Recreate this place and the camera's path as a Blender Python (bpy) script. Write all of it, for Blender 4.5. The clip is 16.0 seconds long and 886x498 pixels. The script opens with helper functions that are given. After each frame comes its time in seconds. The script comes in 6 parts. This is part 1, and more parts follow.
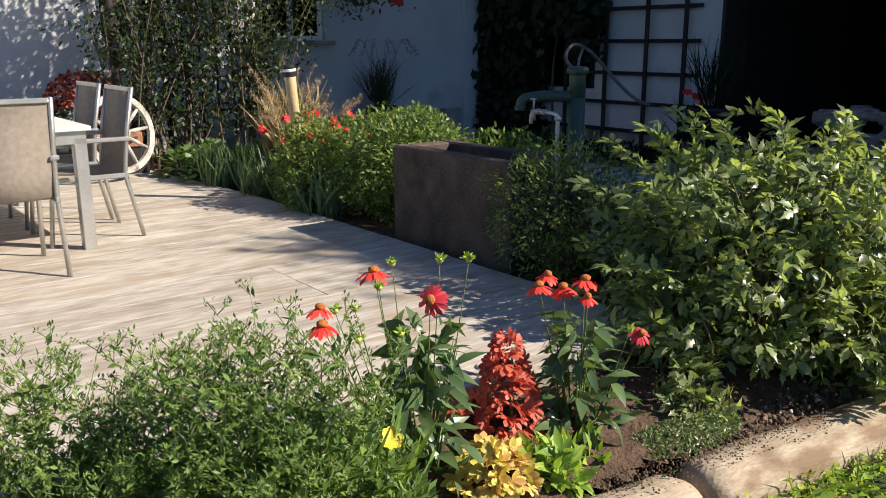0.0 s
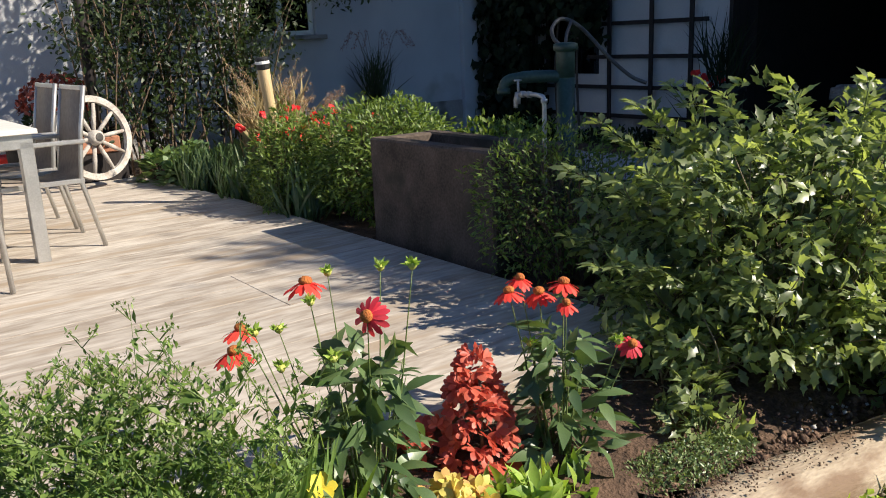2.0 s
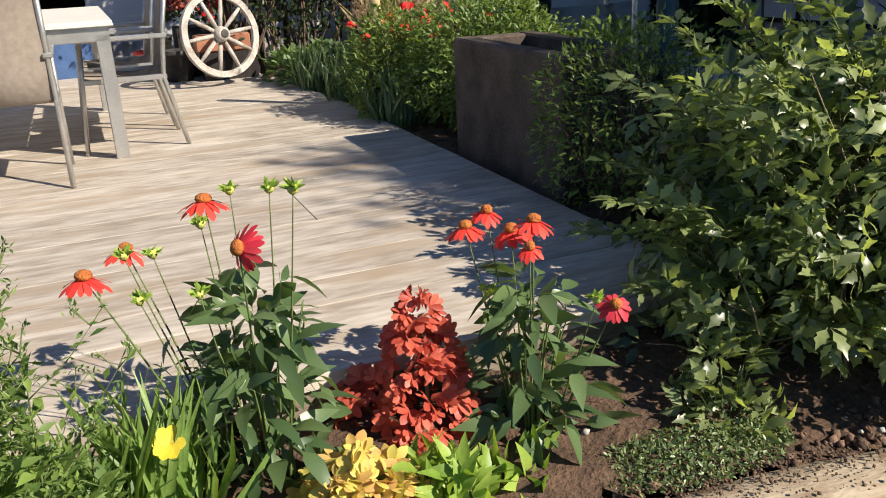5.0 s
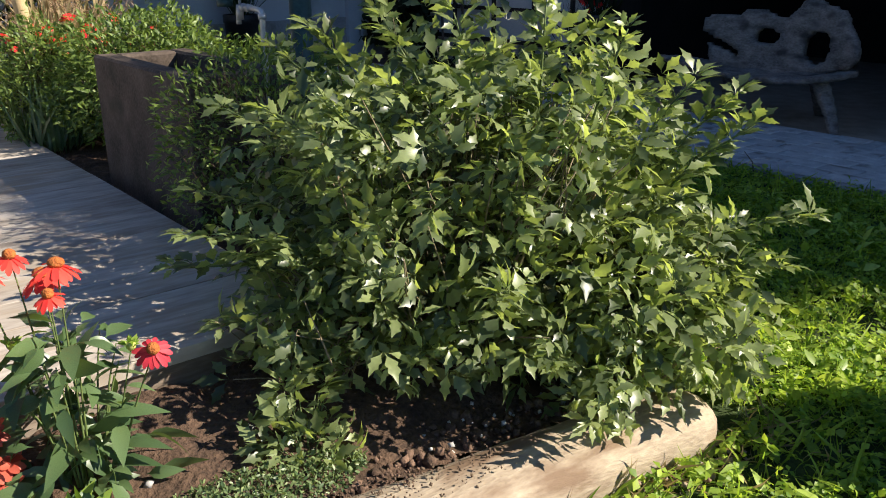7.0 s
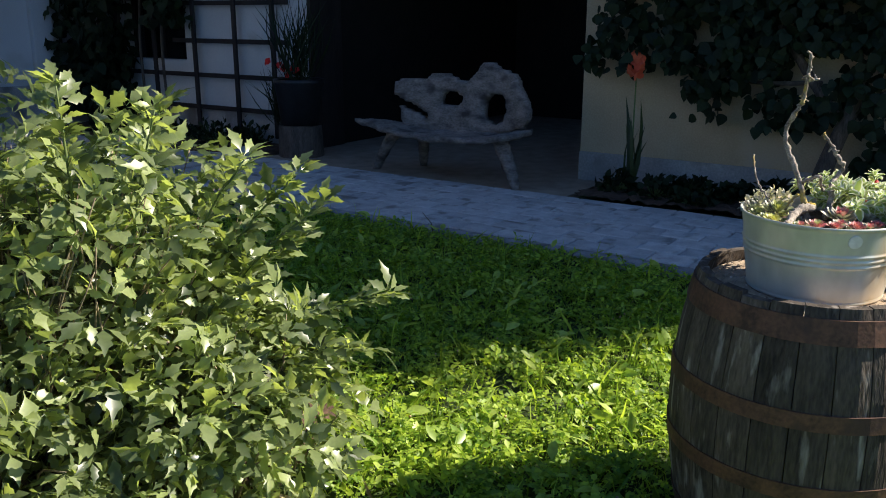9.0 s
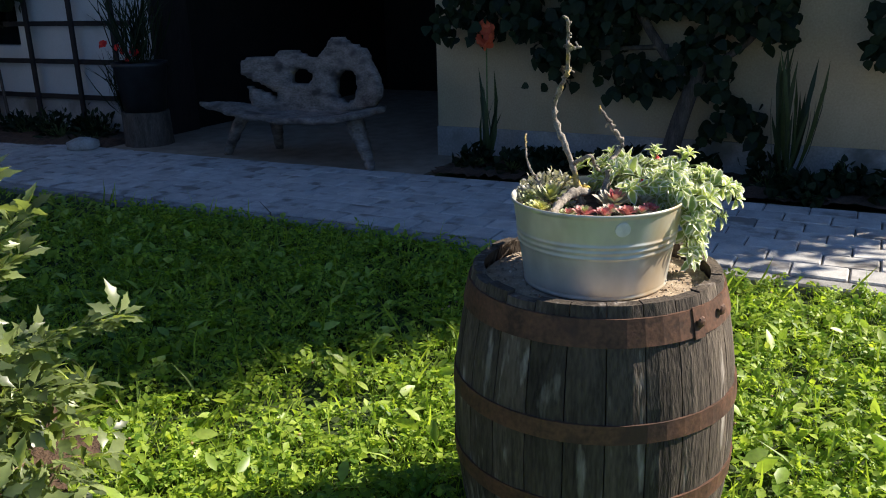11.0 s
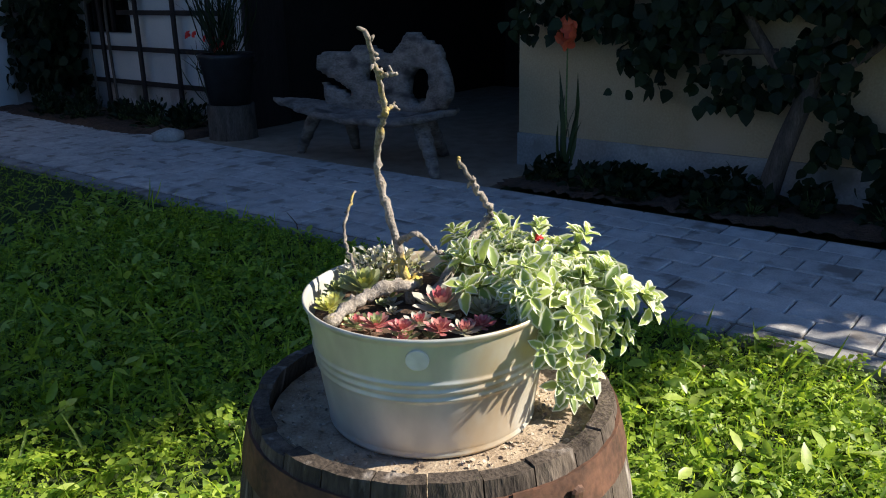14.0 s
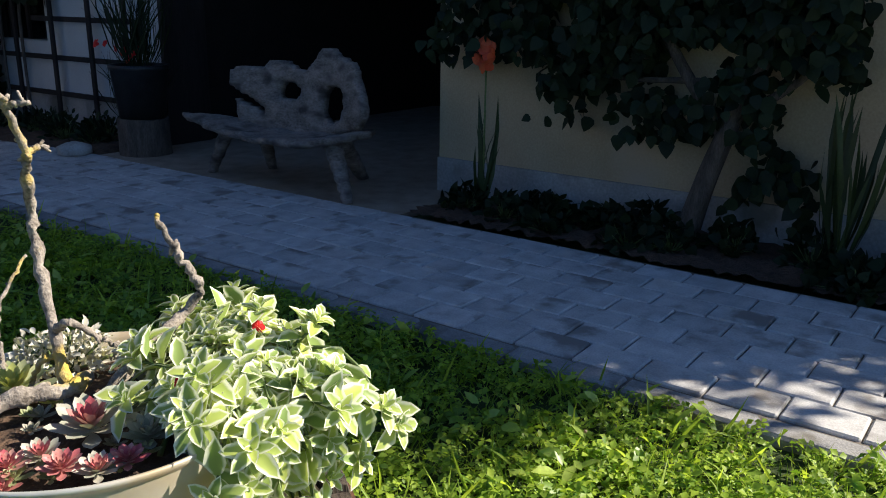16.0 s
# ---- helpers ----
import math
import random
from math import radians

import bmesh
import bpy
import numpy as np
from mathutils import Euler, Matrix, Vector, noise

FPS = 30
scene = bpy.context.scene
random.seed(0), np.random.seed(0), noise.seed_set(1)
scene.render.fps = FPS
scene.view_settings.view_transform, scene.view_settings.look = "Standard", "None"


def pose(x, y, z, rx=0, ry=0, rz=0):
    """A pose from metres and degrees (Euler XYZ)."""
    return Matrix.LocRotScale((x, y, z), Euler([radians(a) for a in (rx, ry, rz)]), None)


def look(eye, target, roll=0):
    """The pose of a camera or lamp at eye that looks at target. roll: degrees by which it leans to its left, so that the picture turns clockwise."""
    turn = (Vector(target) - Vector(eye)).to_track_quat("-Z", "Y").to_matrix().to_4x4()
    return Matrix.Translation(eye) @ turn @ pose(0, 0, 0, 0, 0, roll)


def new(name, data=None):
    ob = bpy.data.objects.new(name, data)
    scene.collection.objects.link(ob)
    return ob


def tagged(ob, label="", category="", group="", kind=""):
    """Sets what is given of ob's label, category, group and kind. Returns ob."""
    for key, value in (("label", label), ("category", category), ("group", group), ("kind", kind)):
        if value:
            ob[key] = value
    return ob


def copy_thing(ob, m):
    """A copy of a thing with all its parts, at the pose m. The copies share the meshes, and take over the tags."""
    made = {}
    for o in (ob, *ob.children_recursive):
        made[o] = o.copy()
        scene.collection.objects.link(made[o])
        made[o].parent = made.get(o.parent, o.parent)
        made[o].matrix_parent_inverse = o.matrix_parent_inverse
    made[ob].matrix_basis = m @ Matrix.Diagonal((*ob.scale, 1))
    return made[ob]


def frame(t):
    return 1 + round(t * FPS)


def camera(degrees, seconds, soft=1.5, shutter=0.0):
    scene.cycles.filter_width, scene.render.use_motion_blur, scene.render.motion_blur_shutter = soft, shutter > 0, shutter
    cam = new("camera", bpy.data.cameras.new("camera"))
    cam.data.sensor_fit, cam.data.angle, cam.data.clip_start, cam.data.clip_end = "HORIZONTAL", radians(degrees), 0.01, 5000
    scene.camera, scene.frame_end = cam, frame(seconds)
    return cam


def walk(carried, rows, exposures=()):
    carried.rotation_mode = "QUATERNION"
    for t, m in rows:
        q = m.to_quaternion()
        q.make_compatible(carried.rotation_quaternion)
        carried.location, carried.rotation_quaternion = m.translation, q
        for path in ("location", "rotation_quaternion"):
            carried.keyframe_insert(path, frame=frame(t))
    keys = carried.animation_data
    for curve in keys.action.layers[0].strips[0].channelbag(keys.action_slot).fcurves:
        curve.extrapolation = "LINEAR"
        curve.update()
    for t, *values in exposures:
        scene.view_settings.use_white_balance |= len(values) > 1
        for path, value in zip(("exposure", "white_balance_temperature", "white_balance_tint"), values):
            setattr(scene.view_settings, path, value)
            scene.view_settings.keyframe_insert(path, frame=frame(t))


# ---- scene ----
cam = camera(55.9, 16.0, soft=1.0)
METRES, EYE, TILT, LEAN, TURN = 4.6, 1.62, -0.6, -0.9, 0.0
ROWS = [
    (0.0, 0.0, 0.0, 0.0, -0.25, -13.36, 1.05),
    (0.5, 0.0139, 0.0279, -0.0068, -0.04, -13.47, 1.02),
    (1.0, 0.0237, 0.0651, -0.009, -0.99, -13.78, 1.6),
    (1.5, 0.0279, 0.0874, -0.0119, -1.67, -14.73, 2.86),
    (2.0, 0.0456, 0.0975, -0.0207, 0.56, -13.56, 3.26),
    (2.5, 0.0803, 0.1276, -0.024, 4.86, -14.0, 2.49),
    (3.0, 0.1155, 0.1407, -0.0261, 8.88, -13.45, 2.29),
    (5.5, 0.2019, 0.2267, -0.0487, 14.44, -20.48, 3.53),
    (6.0, 0.2345, 0.231, -0.05, 13.98, -21.25, 2.98),
    (6.5, 0.2629, 0.2357, -0.0474, 8.78, -20.32, 2.1),
    (7.0, 0.2913, 0.2483, -0.0429, -1.83, -18.85, 1.09),
    (7.5, 0.3255, 0.2703, -0.0398, -10.56, -16.08, 0.29),
    (8.0, 0.3524, 0.2821, -0.0377, -15.01, -16.07, 0.95),
    (8.5, 0.3896, 0.2825, -0.0378, -13.59, -15.07, 1.1),
    (9.0, 0.423, 0.2778, -0.0385, -18.14, -15.19, 0.89),
    (9.5, 0.4465, 0.2814, -0.0393, -24.83, -16.08, 1.62),
    (10.0, 0.4703, 0.2907, -0.0403, -26.56, -17.11, 2.61),
    (12.5, 0.6345, 0.3495, -0.0458, -19.97, -17.31, 1.87),
    (13.0, 0.6651, 0.3718, -0.0465, -18.3, -17.62, 1.69),
    (13.5, 0.6879, 0.3824, -0.0478, -16.96, -17.71, 2.45),
    (14.0, 0.7247, 0.3893, -0.0462, -13.88, -17.33, 2.15),
    (14.5, 0.7603, 0.3961, -0.0488, -11.36, -17.0, 1.22),
    (15.0, 0.7775, 0.405, -0.05, -11.5, -17.35, 1.34),
    (15.5, 0.7973, 0.4284, -0.051, -12.45, -17.16, 1.13),
    (16.0, 0.8174, 0.4478, -0.0511, -16.12, -16.2, 0.25),
]
walk(cam, [(t, pose(0, 0, EYE, TILT, LEAN, TURN) @ pose(METRES * x, METRES * y, METRES * z, 90 + pitch, roll, yaw)) for t, x, y, z, yaw, pitch, roll in ROWS], exposures=[(0.0, 1.0, 5300, 12), (3.0, 0.96, 5300, 12), (5.5, 0.92, 5350, 12), (6.3, 0.95, 5350, 12), (7.2, 1.2, 5300, 12), (9.0, 1.35, 5300, 12), (10.0, 1.25, 5300, 12), (12.5, 1.15, 5250, 12), (16.0, 1.15, 5250, 12)])

# ---- world and sun ----
SUN_EL = radians(37)
SUN_WAY = Vector((0.98 * math.cos(SUN_EL), -0.2 * math.cos(SUN_EL), math.sin(SUN_EL)))
world = bpy.data.worlds.new("sky")
scene.world = world
world.use_nodes = True
wn = world.node_tree.nodes
sky = wn.new("ShaderNodeTexSky")
sky.sky_type, sky.sun_disc = "NISHITA", False
sky.ozone_density, sky.dust_density = 4.0, 0.4
sky.sun_elevation, sky.sun_rotation = SUN_EL, math.atan2(SUN_WAY.x, SUN_WAY.y)
world.node_tree.links.new(sky.outputs[0], wn["Background"].inputs[0])
wn["Background"].inputs[1].default_value = 0.045
sun = new("sun", bpy.data.lights.new("sun", "SUN"))
sun.data.energy, sun.data.angle, sun.data.color = 5.0, radians(0.5), (1.0, 0.8, 0.53)
sun.matrix_world = look(SUN_WAY * 30, (0, 0, 0))

# ---- helpers ----
TH = math.atan2(0.613, 0.79)
YARD = pose(0, 0, 0, 0, 0, math.degrees(TH))      # axis a towards the barn, axis b along it
rng = np.random.default_rng(7)


def L(a, b, z=0.0):
    return YARD @ Vector((a, b, z))


def thing(name, m, label, category, group="", kind=""):
    ob = new(name)
    ob.empty_display_size = 0.1
    ob.matrix_world = m
    return tagged(ob, label, category, group, kind)


def bulk(name, V, F, mat, parent=None, label="", smooth=False, m=None):
    """One mesh object from vertices and a list of faces, or an array of triangles or quads."""
    me = bpy.data.meshes.new(name)
    V = np.asarray(V, dtype=np.float32).reshape(-1, 3)
    if isinstance(F, np.ndarray):
        k = F.shape[1]
        me.vertices.add(len(V))
        me.vertices.foreach_set("co", V.ravel())
        me.loops.add(F.size)
        me.loops.foreach_set("vertex_index", F.astype(np.int32).ravel())
        me.polygons.add(len(F))
        me.polygons.foreach_set("loop_start", np.arange(0, F.size, k, dtype=np.int32))
        me.update(calc_edges=True)
    else:
        me.from_pydata(V.tolist(), [], F)
        me.update()
    if smooth:
        me.polygons.foreach_set("use_smooth", np.ones(len(me.polygons), dtype=bool))
    me.materials.append(mat)
    ob = new(name, me)
    if parent:
        ob.parent = parent
    if m is not None:
        ob.matrix_local = m
    if label:
        ob["label"] = label
    return ob


def part(name, bm, mat, parent=None, label="", smooth=False, m=None):
    me = bpy.data.meshes.new(name)
    bm.normal_update()
    bm.to_mesh(me)
    bm.free()
    me.materials.append(mat)
    if smooth:
        me.polygons.foreach_set("use_smooth", np.ones(len(me.polygons), dtype=bool))
    ob = new(name, me)
    if parent:
        ob.parent = parent
    if m is not None:
        ob.matrix_local = m
    if label:
        ob["label"] = label
    return ob


def box_bm(sx, sy, sz, bevel=0.0, at=(0, 0, 0), bm=None):
    """A bevelled box, its size along each axis, with its middle at a point."""
    tmp = bmesh.new()
    bmesh.ops.create_cube(tmp, size=1, matrix=Matrix.Translation(at) @ Matrix.Diagonal((sx, sy, sz, 1)))
    if bevel:
        bmesh.ops.bevel(tmp, geom=tmp.edges[:], offset=bevel, segments=1, affect="EDGES")
    if bm is None:
        return tmp
    me = bpy.data.meshes.new("tmp")
    tmp.to_mesh(me)
    tmp.free()
    bm.from_mesh(me)
    bpy.data.meshes.remove(me)
    return bm


def span(name, a0, a1, b0, b1, z0, z1, mat, parent=None, bevel=0.0, label=""):
    """A box in yard axes."""
    bm = box_bm(a1 - a0, b1 - b0, z1 - z0, bevel, ((a0 + a1) / 2, (b0 + b1) / 2, (z0 + z1) / 2))
    ob = part(name, bm, mat, None, label)
    ob.matrix_world = YARD
    if parent:
        ob.parent = parent
        ob.matrix_parent_inverse = parent.matrix_world.inverted()
        ob.matrix_world = YARD
    return ob


def tube(points, radii, sides=6, closed=True):
    """Vertices and faces of a tapered tube along points."""
    P = [Vector(p) for p in points]
    V, F = [], []
    up = Vector((0.3, 0.2, 1)).normalized()
    for i, p in enumerate(P):
        d = (P[min(i + 1, len(P) - 1)] - P[max(i - 1, 0)]).normalized()
        x = d.cross(up)
        x = x.normalized() if x.length > 0.05 else d.cross(Vector((1, 0, 0))).normalized()
        y = d.cross(x)
        r = float(radii[i] if hasattr(radii, "__len__") else radii)
        for k in range(sides):
            w = 2 * math.pi * k / sides
            V.append(p + r * (math.cos(w) * x + math.sin(w) * y))
    for i in range(len(P) - 1):
        for k in range(sides):
            q = (k + 1) % sides
            F.append((i * sides + k, i * sides + q, (i + 1) * sides + q, (i + 1) * sides + k))
    if closed:
        F.append(tuple(range(sides))[::-1])
        F.append(tuple(range((len(P) - 1) * sides, len(P) * sides)))
    return V, F


class Heap:
    """Collects pieces of mesh into one."""

    def __init__(self):
        self.V, self.F = [], []

    def add(self, V, F):
        o = len(self.V)
        self.V.extend(tuple(v) for v in V)
        self.F.extend(tuple(i + o for i in f) for f in F)

    def tube(self, points, radii, sides=6):
        self.add(*tube(points, radii, sides))

    def make(self, name, mat, parent=None, label="", smooth=True, m=None):
        return bulk(name, self.V, self.F, mat, parent, label, smooth, m)


def smooth_line(points, n=6):
    """Catmull-Rom through points."""
    P = [Vector(p) for p in points]
    P = [P[0] * 2 - P[1]] + P + [P[-1] * 2 - P[-2]]
    out = []
    for i in range(1, len(P) - 2):
        for k in range(n):
            t = k / n
            out.append(0.5 * ((2 * P[i]) + (P[i + 1] - P[i - 1]) * t + (2 * P[i - 1] - 5 * P[i] + 4 * P[i + 1] - P[i + 2]) * t * t
                              + (3 * P[i] - P[i - 1] - 3 * P[i + 1] + P[i + 2]) * t ** 3))
    return out + [P[-2]]


def lathe(profile, sides=32, cap=True):
    V, F = [], []
    for r, z in profile:
        V += [(r * math.cos(2 * math.pi * k / sides), r * math.sin(2 * math.pi * k / sides), z) for k in range(sides)]
    for i in range(len(profile) - 1):
        for k in range(sides):
            q = (k + 1) % sides
            F.append((i * sides + k, i * sides + q, (i + 1) * sides + q, (i + 1) * sides + k))
    if cap:
        F.append(tuple(range(sides))[::-1])
        F.append(tuple(range((len(profile) - 1) * sides, len(profile) * sides)))
    return V, F


# leaf shapes: x along the leaf, y across, z up; triangles
def leaf_shape(stations, droop=0.12, fold=0.25):
    """A leaf from (x, half width) stations: folded along its rib and drooping."""
    V, T = [(0, 0, 0)], []
    prev = (0, 0, 0)
    for x, w in stations:
        i = len(V)
        zz = -droop * x * x
        if w == 0:
            V.append((x, 0, zz))
            cur = (i, i, i)
        else:
            V += [(x, 0, zz), (x, w, zz + fold * w), (x, -w, zz + fold * w)]
            cur = (i, i + 1, i + 2)
        for s in (1, 2):
            q = [prev[0], cur[0], cur[s], prev[s]] if s == 2 else [prev[0], prev[s], cur[s], cur[0]]
            q2 = []
            for v in q:
                if v not in q2:
                    q2.append(v)
            if len(q2) >= 3:
                T.append((q2[0], q2[1], q2[2]))
            if len(q2) == 4:
                T.append((q2[0], q2[2], q2[3]))
        prev = cur
    return np.array(V, float), np.array(T, int)


def join_shapes(items):
    """Shapes, each with a turn (degrees), a size and a shift."""
    VV, TT, o = [], [], 0
    for (V, T), turn, size, shift in items:
        c, s = math.cos(radians(turn)), math.sin(radians(turn))
        W = V * size
        W = np.c_[W[:, 0] * c - W[:, 1] * s + shift[0], W[:, 0] * s + W[:, 1] * c + shift[1], W[:, 2] + shift[2]]
        VV.append(W)
        TT.append(T + o)
        o += len(V)
    return np.vstack(VV), np.vstack(TT)


OVAL = leaf_shape([(0.3, 0.2), (0.65, 0.19), (1, 0)])
LANCE = leaf_shape([(0.2, 0.14), (0.5, 0.19), (0.8, 0.09), (1, 0)], 0.4, 0.3)
NEEDLE = leaf_shape([(0.5, 0.07), (1, 0)], 0.1, 0.2)
BLADE = leaf_shape([(0.3, 0.03), (0.65, 0.026), (1, 0)], 0.55, 0.5)
THINBLADE = leaf_shape([(0.3, 0.011), (0.65, 0.01), (1, 0)], 0.75, 0.4)
BLADE_UP = leaf_shape([(0.4, 0.035), (1, 0)], 0.2, 0.4)
ROUND = leaf_shape([(0.2, 0.32), (0.55, 0.42), (0.88, 0.25), (1, 0)], 0.15, 0.12)
HEART = leaf_shape([(0.08, 0.34), (0.35, 0.46), (0.7, 0.28), (1, 0)], 0.25, 0.15)
LOBE = leaf_shape([(0.2, 0.02), (0.32, 0.1), (0.48, 0.21), (0.56, 0.14), (0.7, 0.2), (0.78, 0.09), (1, 0)], 0.38, 0.22)
PEONY = join_shapes([(LOBE, 0, 0.9, (0.12, 0, 0)), (LOBE, 58, 0.7, (0.14, 0.02, 0)), (LOBE, -52, 0.76, (0.1, -0.02, 0))])
FRILL = join_shapes([(leaf_shape([(0.35, 0.2), (0.68, 0.27), (0.88, 0.21), (1, 0.09), (1.05, 0)], 0.1 + 0.3 * (k % 2), 0.3 - 0.4 * (k % 2)), (k - 3) * 34, 0.95 - 0.07 * abs(k - 3), (0, 0, 0.012 * (k % 2))) for k in range(7)])
CONELEAF = leaf_shape([(0.14, 0.025), (0.3, 0.15), (0.5, 0.2), (0.75, 0.13), (1, 0)], 0.6, 0.2)
PETAL = leaf_shape([(0.4, 0.13), (0.85, 0.15), (1, 0.06), (1.02, 0)], 0.3, 0.1)


def unit(A):
    return A / np.maximum(np.linalg.norm(A, axis=1, keepdims=True), 1e-9)


def scatter(name, shape, P, D, N, S, mat, parent=None, label="", m=None):
    """One mesh of many leaves: places, directions, upper sides and sizes."""
    V, T = shape
    P, D, N = (np.asarray(q, float).reshape(-1, 3) for q in (P, D, N))
    S = np.broadcast_to(np.asarray(S, float).reshape(-1, 1), (len(P), 1))
    X = unit(D)
    Z = unit(N - (N * X).sum(1, keepdims=True) * X + 1e-6)
    Y = np.cross(Z, X)
    W = P[:, None] + S[:, None] * (V[None, :, 0:1] * X[:, None] + V[None, :, 1:2] * Y[:, None] + V[None, :, 2:3] * Z[:, None])
    F = (T[None] + (np.arange(len(P)) * len(V))[:, None, None]).reshape(-1, 3)
    return bulk(name, W.reshape(-1, 3), F, mat, parent, label, True, m)


leaf_meshes = {}


def pieces(name, shape, P, D, N, S, mat, parent):
    """The same leaves as scatter() makes, each an object of its own on one shared mesh."""
    key = (name, mat.name, len(shape[0]))
    if key not in leaf_meshes:
        me = bpy.data.meshes.new(name)
        me.from_pydata(shape[0].tolist(), [], shape[1].tolist())
        me.polygons.foreach_set("use_smooth", np.ones(len(me.polygons), dtype=bool))
        me.materials.append(mat)
        leaf_meshes[key] = me
    P, D, N = (np.asarray(q, float).reshape(-1, 3) for q in (P, D, N))
    S = np.broadcast_to(np.asarray(S, float).reshape(-1), (len(P),))
    X = unit(D)
    Z = unit(N - (N * X).sum(1, keepdims=True) * X + 1e-6)
    Y = np.cross(Z, X)
    for i in range(len(P)):
        ob = new(name, leaf_meshes[key])
        ob.parent = parent
        m = Matrix((X[i] * S[i], Y[i] * S[i], Z[i] * S[i])).transposed().to_4x4()
        m.translation = Vector(P[i])
        ob.matrix_local = m


def jitter(n, s):
    return rng.normal(0, s, (n, 3))


def sphere_ways(n):
    return unit(rng.normal(0, 1, (n, 3)))


# ---- materials ----
def tree_of(name):
    mat = bpy.data.materials.new(name)
    mat.use_nodes = True
    return mat, mat.node_tree.nodes, mat.node_tree.links, mat.node_tree.nodes["Principled BSDF"]


def surface(name, c1, c2, scale=8.0, rough=0.7, bump=0.3, fine=60.0, metal=0.0, stretch=(1, 1, 1), rand=0.0, island=0.0,
            spots=None, spot_scale=3.0, spot_low=0.55, depth=0.01, spec=0.4):
    """A surface of two colours mixed by noise at two scales, with spots of a third, relief, and a tint per piece."""
    mat, n, l, bsdf = tree_of(name)
    tex = n.new("ShaderNodeTexCoord")
    mp = n.new("ShaderNodeMapping")
    mp.inputs["Scale"].default_value = stretch
    vec = tex.outputs["Object"]
    info = None
    if rand:
        info = n.new("ShaderNodeObjectInfo").outputs["Random"]
        mul = n.new("ShaderNodeVectorMath")
        mul.operation = "MULTIPLY_ADD"
        mul.inputs[1].default_value = (1, 1, 1)
        l.new(vec, mul.inputs[0])
        sc = n.new("ShaderNodeMath")
        sc.operation = "MULTIPLY"
        sc.inputs[1].default_value = 37.0
        l.new(info, sc.inputs[0])
        l.new(sc.outputs[0], mul.inputs[2])
        vec = mul.outputs[0]
    if island:
        info = n.new("ShaderNodeNewGeometry").outputs["Random Per Island"]
    l.new(vec, mp.inputs[0])
    big, small = n.new("ShaderNodeTexNoise"), n.new("ShaderNodeTexNoise")
    for t, s in ((big, scale), (small, fine)):
        t.inputs["Scale"].default_value = s
        t.inputs["Detail"].default_value = 6
        l.new(mp.outputs[0], t.inputs["Vector"])
    mixf = n.new("ShaderNodeMath")
    mixf.operation = "MULTIPLY_ADD"
    mixf.inputs[1].default_value = 0.45
    half = n.new("ShaderNodeMath")
    half.operation = "MULTIPLY"
    half.inputs[1].default_value = 0.6
    l.new(big.outputs[0], half.inputs[0])
    l.new(small.outputs[0], mixf.inputs[0])
    l.new(half.outputs[0], mixf.inputs[2])
    ramp = n.new("ShaderNodeValToRGB")
    ramp.color_ramp.elements[0].position, ramp.color_ramp.elements[1].position = 0.38, 0.68
    ramp.color_ramp.elements[0].color, ramp.color_ramp.elements[1].color = (*c1, 1), (*c2, 1)
    l.new(mixf.outputs[0], ramp.inputs[0])
    col = ramp.outputs[0]
    if spots:
        sp = n.new("ShaderNodeTexNoise")
        sp.inputs["Scale"].default_value, sp.inputs["Detail"].default_value = spot_scale, 8
        l.new(mp.outputs[0], sp.inputs["Vector"])
        rr = n.new("ShaderNodeMapRange")
        rr.inputs[1].default_value, rr.inputs[2].default_value = spot_low, spot_low + 0.12
        l.new(sp.outputs[0], rr.inputs[0])
        mx = n.new("ShaderNodeMix")
        mx.data_type = "RGBA"
        l.new(rr.outputs[0], mx.inputs["Factor"])
        l.new(col, mx.inputs["A"])
        mx.inputs["B"].default_value = (*spots, 1)
        col = mx.outputs["Result"]
    amount = rand or island
    if amount:
        hsv = n.new("ShaderNodeHueSaturation")
        val = n.new("ShaderNodeMapRange")
        val.inputs[3].default_value, val.inputs[4].default_value = 1 - amount, 1 + amount
        l.new(info, val.inputs[0])
        l.new(val.outputs[0], hsv.inputs["Value"])
        l.new(col, hsv.inputs["Color"])
        col = hsv.outputs[0]
    l.new(col, bsdf.inputs["Base Color"])
    bsdf.inputs["Roughness"].default_value = rough
    bsdf.inputs["Metallic"].default_value = metal
    bsdf.inputs["Specular IOR Level"].default_value = spec
    if bump:
        bp = n.new("ShaderNodeBump")
        bp.inputs["Strength"].default_value, bp.inputs["Distance"].default_value = bump, depth
        l.new(mixf.outputs[0], bp.inputs["Height"])
        l.new(bp.outputs[0], bsdf.inputs["Normal"])
    return mat


